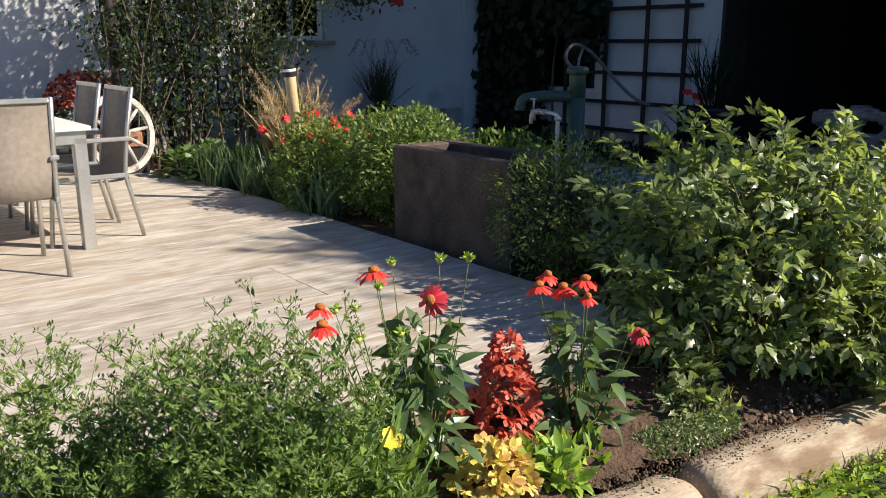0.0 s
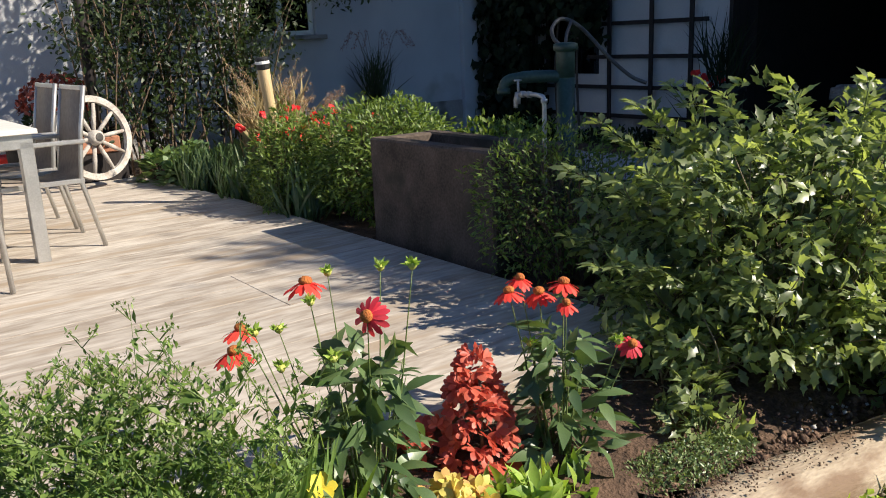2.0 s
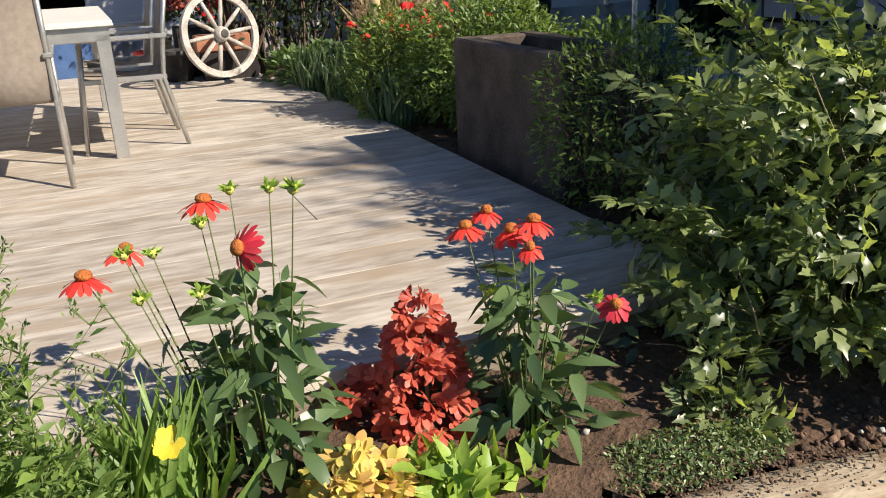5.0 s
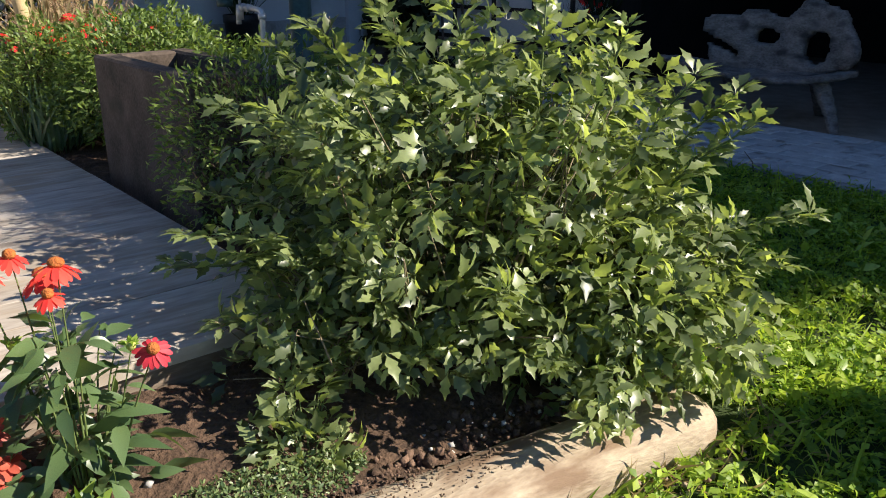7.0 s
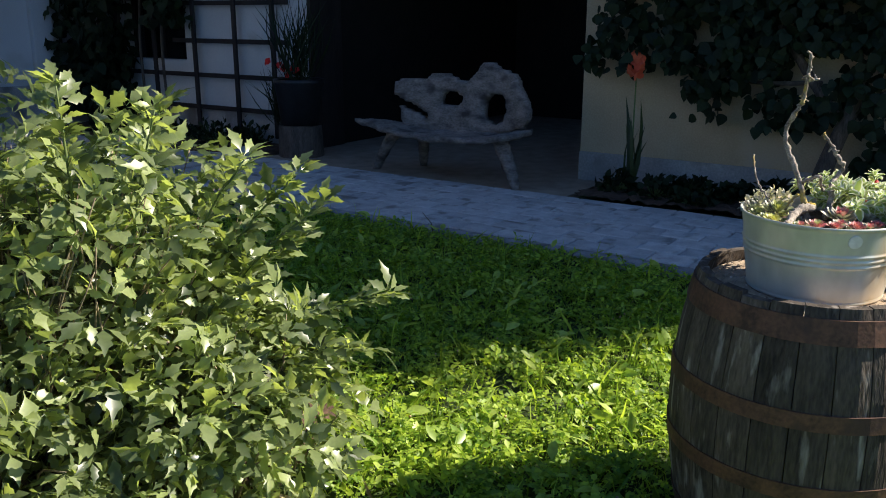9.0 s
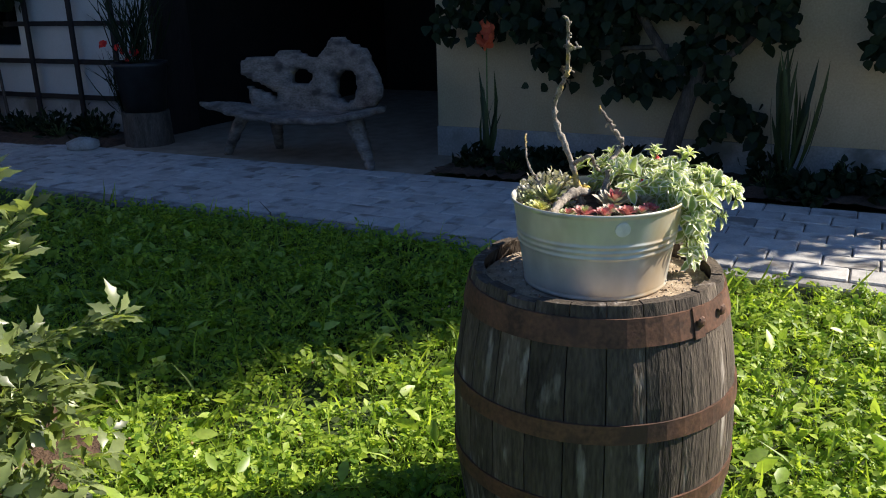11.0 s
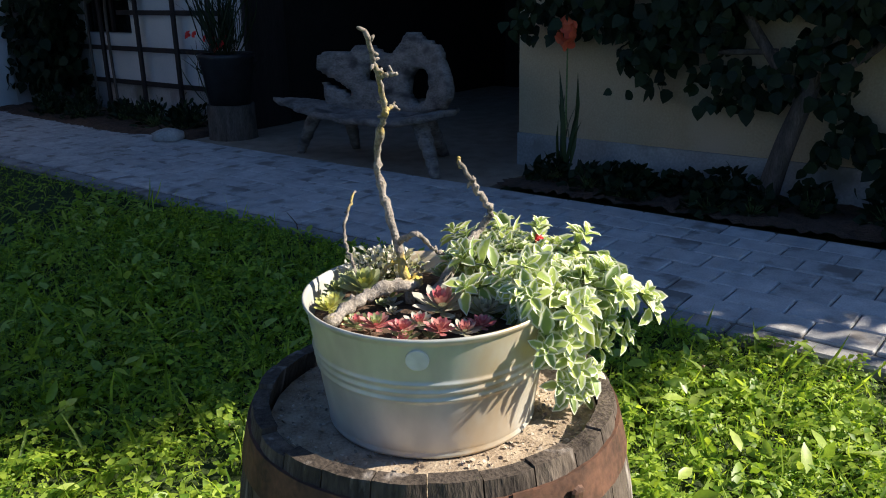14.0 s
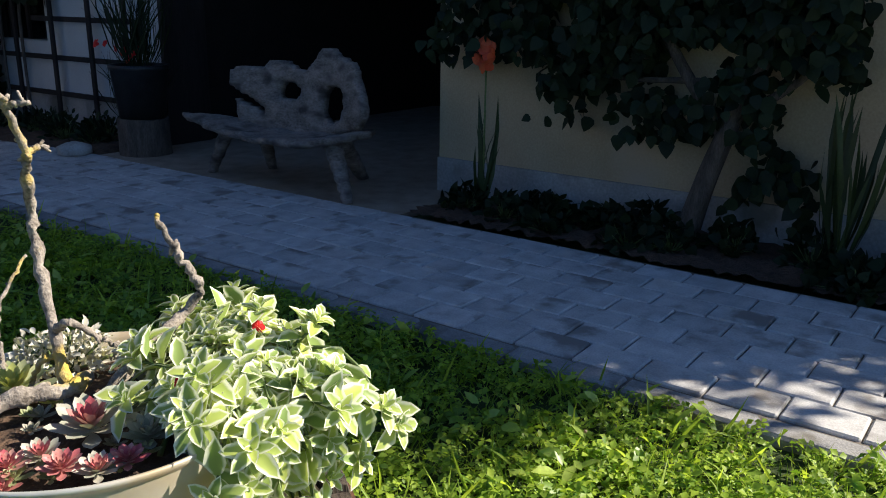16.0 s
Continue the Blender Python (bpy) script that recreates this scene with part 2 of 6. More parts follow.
def leafy(name, c1, c2, rough=0.45, through_light=0.35, spread=0.35, glow=None, spec=0.45):
    """Leaves: a tint for each, light through the blade."""
    mat, n, l, bsdf = tree_of(name)
    geo = n.new("ShaderNodeNewGeometry")
    ramp = n.new("ShaderNodeValToRGB")
    ramp.color_ramp.elements[0].color, ramp.color_ramp.elements[1].color = (*c1, 1), (*c2, 1)
    own = n.new("ShaderNodeObjectInfo")
    both, wrap = n.new("ShaderNodeMath"), n.new("ShaderNodeMath")
    both.operation, wrap.operation = "ADD", "FRACT"
    l.new(geo.outputs["Random Per Island"], both.inputs[0])
    l.new(own.outputs["Random"], both.inputs[1])
    l.new(both.outputs[0], wrap.inputs[0])
    l.new(wrap.outputs[0], ramp.inputs[0])
    tex = n.new("ShaderNodeTexCoord")
    noi = n.new("ShaderNodeTexNoise")
    noi.inputs["Scale"].default_value, noi.inputs["Detail"].default_value = 55, 4
    l.new(tex.outputs["Object"], noi.inputs["Vector"])
    hsv = n.new("ShaderNodeHueSaturation")
    mr = n.new("ShaderNodeMapRange")
    mr.inputs[3].default_value, mr.inputs[4].default_value = 1 - spread, 1 + spread
    l.new(noi.outputs[0], mr.inputs[0])
    l.new(mr.outputs[0], hsv.inputs["Value"])
    l.new(ramp.outputs[0], hsv.inputs["Color"])
    l.new(hsv.outputs[0], bsdf.inputs["Base Color"])
    bsdf.inputs["Roughness"].default_value = rough
    bsdf.inputs["Specular IOR Level"].default_value = spec
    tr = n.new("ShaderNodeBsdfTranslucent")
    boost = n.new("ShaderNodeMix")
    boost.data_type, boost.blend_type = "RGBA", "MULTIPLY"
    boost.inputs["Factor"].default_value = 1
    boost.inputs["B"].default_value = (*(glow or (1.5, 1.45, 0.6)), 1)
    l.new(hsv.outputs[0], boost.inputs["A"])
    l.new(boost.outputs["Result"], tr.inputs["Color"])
    mx = n.new("ShaderNodeMixShader")
    mx.inputs[0].default_value = through_light
    out = n["Material Output"]
    l.new(bsdf.outputs[0], mx.inputs[1])
    l.new(tr.outputs[0], mx.inputs[2])
    l.new(mx.outputs[0], out.inputs["Surface"])
    return mat


M_PLANK = surface("weathered_plank", (0.3, 0.252, 0.2), (0.55, 0.5, 0.43), 5, 0.7, 0.35, 20, stretch=(0.4, 1.8, 1), rand=0.07, spots=(0.36, 0.29, 0.21), spot_scale=3.0, spot_low=0.55, depth=0.008)
M_DECKSIDE = surface("deck_side", (0.14, 0.11, 0.08), (0.3, 0.25, 0.2), 6, 0.8, 0.5, 50, stretch=(0.3, 2, 2))
M_PAVER = surface("paver_stone", (0.38, 0.37, 0.36), (0.6, 0.59, 0.57), 9, 0.85, 0.6, 120, rand=0.12, spots=(0.24, 0.22, 0.2), spot_scale=5, depth=0.006)
M_KERB = surface("kerb_concrete", (0.2, 0.195, 0.19), (0.36, 0.35, 0.34), 9, 0.9, 0.6, 120, rand=0.1, spots=(0.15, 0.14, 0.12), spot_scale=6)
M_JOINT = surface("joint_sand", (0.12, 0.1, 0.08), (0.24, 0.21, 0.17), 12, 0.95, 0.6, 150)
M_SAND = surface("trodden_earth", (0.22, 0.17, 0.12), (0.36, 0.29, 0.22), 7, 0.95, 0.6, 90)
M_SOIL = surface("garden_soil", (0.045, 0.028, 0.018), (0.13, 0.08, 0.05), 14, 0.95, 1.0, 70, depth=0.03)
M_CLOD = surface("soil_clod", (0.06, 0.038, 0.025), (0.19, 0.12, 0.08), 20, 0.95, 0.8, 120, island=0.4)
M_GROUND = surface("lawn_earth", (0.02, 0.035, 0.008), (0.05, 0.075, 0.015), 8, 0.95, 0.8, 60, depth=0.03)
M_PLASTER = surface("white_plaster", (0.46, 0.46, 0.47), (0.58, 0.58, 0.58), 1.5, 0.9, 0.35, 80, spots=(0.4, 0.39, 0.37), spot_scale=1.3, spot_low=0.63)
M_CREAM = surface("cream_plaster", (0.36, 0.28, 0.17), (0.5, 0.4, 0.26), 1.3, 0.9, 0.4, 70, spots=(0.42, 0.34, 0.24), spot_scale=1.1, spot_low=0.6)
M_PLINTH = surface("grey_plinth", (0.25, 0.24, 0.23), (0.42, 0.4, 0.38), 3, 0.95, 0.6, 60, spots=(0.16, 0.15, 0.13), spot_scale=2.5)
M_DARKWOOD = surface("dark_stained_wood", (0.008, 0.006, 0.006), (0.03, 0.022, 0.02), 8, 0.75, 0.5, 60, stretch=(1, 1, 0.15))
# near-black so that rooms read as unlit; the shade is in the colour
M_UNLIT = surface("unlit_inside", (0.006, 0.005, 0.004), (0.018, 0.014, 0.011), 4, 0.95, 0.5, 40)
M_ROOF = surface("roof_tile", (0.12, 0.05, 0.035), (0.25, 0.11, 0.07), 5, 0.85, 0.5, 60)
M_CONCRETE = surface("old_concrete", (0.045, 0.034, 0.025), (0.13, 0.1, 0.078), 5, 0.92, 0.6, 70, spots=(0.05, 0.042, 0.03), spot_scale=3.5)
M_LOG = surface("peeled_log", (0.29, 0.225, 0.155), (0.48, 0.4, 0.29), 6, 0.85, 0.55, 40, stretch=(0.7, 2, 2), spots=(0.2, 0.135, 0.085), spot_scale=4, spot_low=0.52, depth=0.02)
M_BENCH = surface("silvered_root_wood", (0.09, 0.076, 0.065), (0.29, 0.25, 0.22), 7, 0.75, 0.9, 40, stretch=(1, 1, 2), spots=(0.05, 0.042, 0.038), spot_scale=5, depth=0.02)
M_STAVE = surface("weathered_stave", (0.02, 0.014, 0.01), (0.12, 0.094, 0.07), 5, 0.85, 1.0, 45, stretch=(3, 3, 0.5), rand=0.3, spots=(0.33, 0.29, 0.25), spot_scale=8, spot_low=0.585, depth=0.01)
M_RUST = surface("rusty_hoop", (0.06, 0.034, 0.022), (0.17, 0.085, 0.05), 14, 0.7, 0.5, 90, metal=0.25, spots=(0.07, 0.04, 0.03), spot_scale=8, depth=0.004)
M_ZINC = surface("galvanised_zinc", (0.46, 0.46, 0.41), (0.68, 0.68, 0.61), 4, 0.4, 0.12, 22, metal=0.3, stretch=(1, 1, 0.6), spots=(0.5, 0.37, 0.2), spot_scale=3.2, spot_low=0.56, depth=0.003)
M_BADGE = surface("pale_badge", (0.62, 0.62, 0.58), (0.78, 0.78, 0.74), 20, 0.5, 0.1, 60)
M_GRIT = surface("pale_grit", (0.24, 0.18, 0.12), (0.48, 0.39, 0.28), 30, 0.95, 1.0, 200, depth=0.006)
M_GRAIN = surface("grit_grain", (0.2, 0.15, 0.1), (0.6, 0.52, 0.42), 30, 0.95, 0.5, 200, island=0.4)
M_TWIG = surface("lichened_twig", (0.09, 0.075, 0.06), (0.42, 0.37, 0.31), 40, 0.9, 1.0, 220, spots=(0.55, 0.4, 0.06), spot_scale=16, spot_low=0.57, depth=0.006)
M_ALU = surface("brushed_aluminium", (0.42, 0.41, 0.39), (0.56, 0.55, 0.52), 10, 0.38, 0.1, 100, metal=0.75)
M_SLING = surface("taupe_textile", (0.2, 0.17, 0.14), (0.28, 0.24, 0.2), 30, 0.8, 0.4, 300, depth=0.002)
M_TABLETOP = surface("pale_table_top", (0.6, 0.57, 0.52), (0.72, 0.69, 0.63), 6, 0.5, 0.1, 80)
M_WHEEL = surface("limewashed_wood", (0.28, 0.25, 0.22), (0.55, 0.52, 0.47), 9, 0.85, 0.7, 60, spots=(0.25, 0.2, 0.16), spot_scale=6)
M_IRON = surface("dark_iron", (0.03, 0.03, 0.03), (0.08, 0.075, 0.07), 12, 0.6, 0.4, 80, metal=0.4)
M_PUMP = surface("green_cast_iron", (0.02, 0.04, 0.034), (0.045, 0.08, 0.068), 8, 0.45, 0.4, 60, spots=(0.1, 0.06, 0.04), spot_scale=6, spot_low=0.66)
M_HANDLE = surface("worn_steel_rod", (0.04, 0.04, 0.042), (0.1, 0.1, 0.105), 14, 0.55, 0.3, 60, metal=0.2)
M_PIPE = surface("galvanised_pipe", (0.32, 0.32, 0.32), (0.5, 0.5, 0.49), 12, 0.45, 0.2, 60, metal=0.5)
M_TERRA = surface("terracotta", (0.24, 0.1, 0.055), (0.38, 0.18, 0.1), 8, 0.85, 0.4, 60)
M_BAMBOO = surface("pale_peeled_post", (0.42, 0.3, 0.14), (0.62, 0.47, 0.26), 8, 0.6, 0.4, 60, stretch=(3, 3, 0.4))
M_BLACK = surface("black_plastic", (0.01, 0.01, 0.011), (0.025, 0.025, 0.027), 10, 0.5, 0.2, 60)
M_BLUE = surface("blue_paint", (0.04, 0.08, 0.2), (0.08, 0.14, 0.3), 6, 0.5, 0.2, 60)
M_RED = surface("red_plastic", (0.55, 0.03, 0.02), (0.7, 0.06, 0.03), 6, 0.45, 0.1, 60)
M_WHITEPAINT = surface("white_paint", (0.7, 0.7, 0.68), (0.82, 0.82, 0.8), 4, 0.5, 0.15, 60)
M_STEM = surface("green_stem", (0.08, 0.12, 0.03), (0.16, 0.2, 0.06), 20, 0.6, 0.2, 80)
M_BROWNSTEM = surface("brown_stem", (0.07, 0.045, 0.028), (0.17, 0.12, 0.075), 20, 0.8, 0.4, 80)
M_PALESTEM = surface("pale_woody_stem", (0.13, 0.1, 0.06), (0.32, 0.26, 0.16), 20, 0.8, 0.4, 80)
M_BARK = surface("bark", (0.05, 0.04, 0.032), (0.15, 0.12, 0.095), 9, 0.95, 1.0, 60, stretch=(2, 2, 0.5), depth=0.02)
M_STONE = surface("pale_stone", (0.3, 0.29, 0.27), (0.5, 0.48, 0.45), 8, 0.9, 0.6, 60)

M_GLASS, gn, gl, gb = tree_of("window_glass")
gb.inputs["Base Color"].default_value = (0.02, 0.025, 0.03, 1)
gb.inputs["Roughness"].default_value = 0.04
gb.inputs["Transmission Weight"].default_value = 0.6

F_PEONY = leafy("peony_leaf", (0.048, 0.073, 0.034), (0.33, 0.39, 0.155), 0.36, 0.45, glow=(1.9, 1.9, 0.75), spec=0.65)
F_SHRUB = leafy("fine_shrub_leaf", (0.06, 0.105, 0.022), (0.22, 0.3, 0.06), 0.45, 0.38)
# browner inner foliage, also darkened for the shade inside the shrub
F_SHRUBSHADE = leafy("shaded_inner_leaf", (0.03, 0.045, 0.018), (0.08, 0.08, 0.035), 0.6, 0.25)
F_ASTER = leafy("aster_leaf", (0.06, 0.12, 0.025), (0.24, 0.33, 0.07), 0.5, 0.35)
F_CONE = leafy("coneflower_leaf", (0.06, 0.105, 0.04), (0.15, 0.22, 0.085), 0.36, 0.32, spec=0.6)
F_PETAL = leafy("coral_petal", (0.74, 0.045, 0.035), (0.86, 0.1, 0.06), 0.55, 0.35, 0.15, (1.1, 0.9, 0.8))
F_PINK = leafy("crimson_petal", (0.6, 0.03, 0.06), (0.75, 0.07, 0.09), 0.55, 0.35, 0.15, (1.1, 0.9, 0.8))
M_CONE = surface("orange_cone", (0.28, 0.07, 0.012), (0.52, 0.18, 0.03), 60, 0.8, 1.0, 200)
M_BUD = surface("lime_bud", (0.4, 0.42, 0.05), (0.6, 0.6, 0.16), 60, 0.8, 1.0, 200)
F_CORAL = leafy("coral_bells_leaf", (0.4, 0.07, 0.04), (0.66, 0.17, 0.1), 0.5, 0.35, 0.3, (1.2, 0.9, 0.8))
F_GOLD = leafy("golden_leaf", (0.64, 0.38, 0.13), (0.68, 0.66, 0.13), 0.5, 0.3, 0.25, (1.2, 1.1, 0.6))
F_LIME = leafy("lime_leaf", (0.18, 0.29, 0.035), (0.36, 0.48, 0.08), 0.45, 0.35)
F_YELLOW = leafy("yellow_petal", (0.85, 0.7, 0.04), (0.9, 0.78, 0.08), 0.5, 0.3, 0.1, (1.1, 1.0, 0.5))
F_STRAP = leafy("strap_leaf", (0.13, 0.22, 0.04), (0.25, 0.36, 0.09), 0.4, 0.35)
F_COVER = leafy("ground_cover_leaf", (0.08, 0.13, 0.05), (0.24, 0.3, 0.12), 0.4, 0.25)
F_GRASS = leafy("grass_blade", (0.12, 0.21, 0.018), (0.42, 0.54, 0.06), 0.45, 0.5)
F_CLOVER = leafy("clover_leaf", (0.11, 0.21, 0.016), (0.44, 0.56, 0.05), 0.5, 0.48)
F_WEED = leafy("broad_lawn_weed", (0.2, 0.32, 0.03), (0.5, 0.6, 0.12), 0.4, 0.45, spec=0.6)
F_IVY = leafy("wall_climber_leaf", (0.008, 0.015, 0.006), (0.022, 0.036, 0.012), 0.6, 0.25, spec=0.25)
F_ROSE = leafy("rose_leaf", (0.015, 0.028, 0.01), (0.05, 0.076, 0.022), 0.45, 0.35)
F_HOSTA = leafy("broad_bed_leaf", (0.1, 0.17, 0.06), (0.22, 0.3, 0.13), 0.5, 0.3)
F_PLUME = leafy("grass_plume", (0.34, 0.23, 0.14), (0.55, 0.42, 0.28), 0.8, 0.4, 0.3, (1.1, 1.0, 0.8))
F_DRY = leafy("dry_grass", (0.25, 0.2, 0.09), (0.42, 0.34, 0.17), 0.7, 0.35, 0.3, (1.1, 1.0, 0.8))
F_REDFLOWER = leafy("scarlet_petal", (0.55, 0.01, 0.012), (0.8, 0.03, 0.02), 0.5, 0.3, 0.15, (1.1, 0.8, 0.8))
F_ORANGE = leafy("orange_petal", (0.7, 0.12, 0.05), (0.8, 0.2, 0.08), 0.5, 0.3, 0.15, (1.1, 0.9, 0.8))
F_MUM = leafy("maroon_flower", (0.12, 0.02, 0.015), (0.3, 0.06, 0.03), 0.6, 0.2, 0.3, (1.1, 0.9, 0.8))
F_SUCC = leafy("green_houseleek", (0.24, 0.28, 0.13), (0.46, 0.48, 0.26), 0.45, 0.15, 0.3)
F_LIMESUCC = leafy("lime_houseleek", (0.36, 0.4, 0.1), (0.58, 0.54, 0.18), 0.45, 0.15, 0.3)
F_SUCCGREY = leafy("grey_houseleek", (0.3, 0.31, 0.24), (0.5, 0.46, 0.38), 0.5, 0.12, 0.3)
F_WOOL = leafy("woolly_grey_leaf", (0.42, 0.41, 0.35), (0.62, 0.6, 0.53), 0.85, 0.2, 0.3)
F_SUCCRED = leafy("rosy_houseleek", (0.45, 0.1, 0.12), (0.55, 0.3, 0.24), 0.45, 0.15, 0.3, (1.1, 0.9, 0.8))

# ---- ground ----
ground = part("ground", box_bm(600, 600, 0.3, 0, (0, 0, -0.15)), M_GROUND)
tagged(ground, "dark earth under the lawn", "ground", kind="structure")


def patch(name, corners, z, mat, label, rough_z=0.02, step=0.05, rim=0.0, base=-0.05, slope=None):
    """A rough sheet of earth inside a polygon in world axes, falling off at its rim."""
    C = np.array(corners, float)
    xs = np.arange(C[:, 0].min(), C[:, 0].max() + step, step)
    ys = np.arange(C[:, 1].min(), C[:, 1].max() + step, step)
    X, Y = np.meshgrid(xs, ys, indexing="ij")
    inside = np.zeros(X.shape, bool)
    dist = np.full(X.shape, 9.0)
    for i in range(len(C)):
        (x0, y0), (x1, y1) = C[i], C[(i + 1) % len(C)]
        crosses = ((y0 > Y) != (y1 > Y)) & (X < (x1 - x0) * (Y - y0) / (y1 - y0 + 1e-12) + x0)
        inside ^= crosses
        d = np.array([x1 - x0, y1 - y0])
        t = np.clip(((X - x0) * d[0] + (Y - y0) * d[1]) / (d @ d), 0, 1)
        dist = np.minimum(dist, np.hypot(X - x0 - t * d[0], Y - y0 - t * d[1]))
    Z = np.zeros(X.shape)
    for i in range(len(xs)):
        for j in range(len(ys)):
            p = Vector((xs[i], ys[j], 0))
            rise = slope[1] * min(1, max(0, (p.xy.dot(Vector((-0.613, 0.79))) - slope[0]) / 0.6)) if slope else 0
            Z[i, j] = z + rise + rough_z * (noise.noise(p * 6) + 0.6 * noise.noise(p * 17))
    if rim:
        Z = base + (Z - base) * np.clip(dist / rim, 0, 1) ** 0.5
    idx = -np.ones(X.shape, int)
    V, F = [], []
    for i in range(len(xs) - 1):
        for j in range(len(ys) - 1):
            if inside[i, j] and inside[i + 1, j + 1] and inside[i + 1, j] and inside[i, j + 1]:
                q = []
                for u, v in ((i, j), (i + 1, j), (i + 1, j + 1), (i, j + 1)):
                    if idx[u, v] < 0:
                        idx[u, v] = len(V)
                        V.append((X[u, v], Y[u, v], Z[u, v]))
                    q.append(idx[u, v])
                F.append(q)
    return tagged(bulk(name, V, F, mat, smooth=True), label, "soil", kind="structure")


def yard2(pts):
    return [tuple(L(a, b).xy) for a, b in pts]


patch("bed_soil", [(-2.6, 0.85), (-1.0, 1.6), (0.5, 2.52), (2.2, 3.5), (2.45, 3.9), (2.2, 4.6), (1.5, 4.8), tuple(L(3.08, 2.6).xy), tuple(L(3.08, 2.28).xy), tuple(L(-2.0, 2.28).xy)],
      0.13, M_SOIL, "dark crumbly garden soil behind a log edging", 0.03, slope=(1.6, 0.12))
patch("bank_soil", yard2([(3.02, 2.4), (3.9, 2.4), (4.9, 3.6), (5.3, 6.0), (5.6, 8.5), (5.0, 10.4), (2.9, 10.4), (2.75, 7.9)]), 0.3, M_SOIL, "dark soil of the raised bed beside the deck", 0.03, 0.08, 0.25)
patch("wall_bed_soil", yard2([(8.46, -2.2), (8.46, 2.72), (9.3, 2.72), (9.3, -2.2)]), 0.07, M_SOIL, "dark soil strip along the cream wall", 0.03, 0.06)
patch("trellis_bed_soil", yard2([(8.5, 6.25), (8.2, 7.2), (8.3, 10.4), (9.3, 10.4), (9.3, 6.25)]), 0.08, M_SOIL, "dark soil strip under the trellis", 0.03, 0.06, 0.15)
sand = span("earth_floor", 8.47, 13.5, 2.74, 6.24, -0.1, 0.045, M_SAND)
tagged(sand, "trodden sandy earth in front of the barn gate", "ground", kind="structure")

# ---- buildings ----
barn = thing("barn", YARD, "two-storey farm building with a wide dark gateway, cream and white plaster", "building", kind="structure")


def wall(name, a0, a1, b0, b1, z0, z1, mat, label=""):
    return span(name, a0, a1, b0, b1, z0, z1, mat, barn, 0.0, label)


wall("wall_cream", 9.27, 9.67, -1.95, 3.0, -0.1, 6.05, M_CREAM, "cream plaster wall, stained")
wall("plinth", 9.245, 9.27, -1.95, 3.0, -0.1, 0.3, M_PLINTH, "grey cement plinth")
wall("wall_over_gate", 9.27, 9.67, 3.0, 6.22, 2.9, 6.05, M_PLASTER)
wall("wall_white", 9.27, 9.67, 6.22, 8.3, -0.1, 6.05, M_PLASTER, "white plaster wall behind a dark trellis")
wall("wall_white", 9.27, 9.67, 8.3, 9.45, -0.1, 0.95, M_PLASTER)
wall("wall_white", 9.27, 9.67, 8.3, 9.45, 2.1, 6.05, M_PLASTER)
wall("wall_white", 9.27, 9.67, 9.45, 10.85, -0.1, 6.05, M_PLASTER)
wall("plinth", 9.25, 9.27, 6.22, 10.44, -0.1, 0.42, M_PLINTH, "grey cement plinth")
# dark board added over the pale wall end, standing in for shade
wall("gate_post", 9.2, 9.7, 6.17, 6.22, -0.1, 2.9, M_DARKWOOD, "dark board added over the gate reveal for its shade")
# gateway room, its walls blackened to carry the shade inside
wall("gate_inner_wall", 9.67, 14.0, 2.8, 3.0, -0.1, 3.2, M_UNLIT)
wall("gate_inner_wall", 9.67, 14.0, 6.22, 6.42, -0.1, 3.2, M_UNLIT)
wall("gate_back_wall", 13.8, 14.0, 3.0, 6.22, -0.1, 3.2, M_UNLIT)
wall("gate_ceiling", 9.67, 14.0, 2.8, 6.42, 3.2, 3.35, M_UNLIT)
wall("wall_end", 9.67, 15.5, -1.95, -1.65, -0.1, 6.05, M_CREAM)
wall("wall_back", 15.5, 15.8, -1.95, 18, -0.1, 6.05, M_PLASTER)
roof = bmesh.new()
V8 = [(8.8, -2.2, 5.97), (8.8, 18.0, 5.97), (12.5, 18.0, 8.55), (12.5, -2.2, 8.55), (16.2, 18.0, 5.97), (16.2, -2.2, 5.97)]
lo = [roof.verts.new(v) for v in V8]
hi = [roof.verts.new((v[0], v[1], v[2] + 0.18)) for v in V8]
for q in ((0, 1, 2, 3), (3, 2, 4, 5)):
    roof.faces.new([lo[i] for i in q][::-1])
    roof.faces.new([hi[i] for i in q])
for i, j in ((0, 1), (1, 2), (2, 4), (4, 5), (5, 3), (3, 0)):
    roof.faces.new((lo[i], lo[j], hi[j], hi[i]))
part("roof", roof, M_ROOF, barn)

house = thing("house", YARD, "white plastered house wing with small dark windows", "building", kind="structure")


def hwall(name, a0, a1, b0, b1, z0, z1, mat, label="", bevel=0.0):
    return span(name, a0, a1, b0, b1, z0, z1, mat, house, bevel, label)


cuts = [(-5.0, 0.3, None), (0.3, 1.43, (0.3, 2.4)), (1.43, 3.05, None), (3.05, 3.95, (1.56, 2.6)), (3.95, 5.13, None), (5.13, 6.1, (1.64, 2.7)), (6.1, 9.27, None)]
for a0, a1, hole in cuts:
    if hole:
        if hole[0] > 0.5:
            hwall("wall", a0, a1, 10.45, 10.85, -0.1, hole[0], M_PLASTER)
        hwall("wall", a0, a1, 10.45, 10.85, hole[1], 4.7, M_PLASTER)
    else:
        hwall("wall", a0, a1, 10.45, 10.85, -0.1, 4.7, M_PLASTER, "white plaster wall")
hwall("pilaster", 8.54, 8.82, 10.36, 10.45, -0.1, 4.7, M_PLASTER, "plastered corner strip", 0.01)
hwall("plinth", 1.43, 8.54, 10.43, 10.45, -0.1, 0.6, M_PLINTH, "grey plinth")
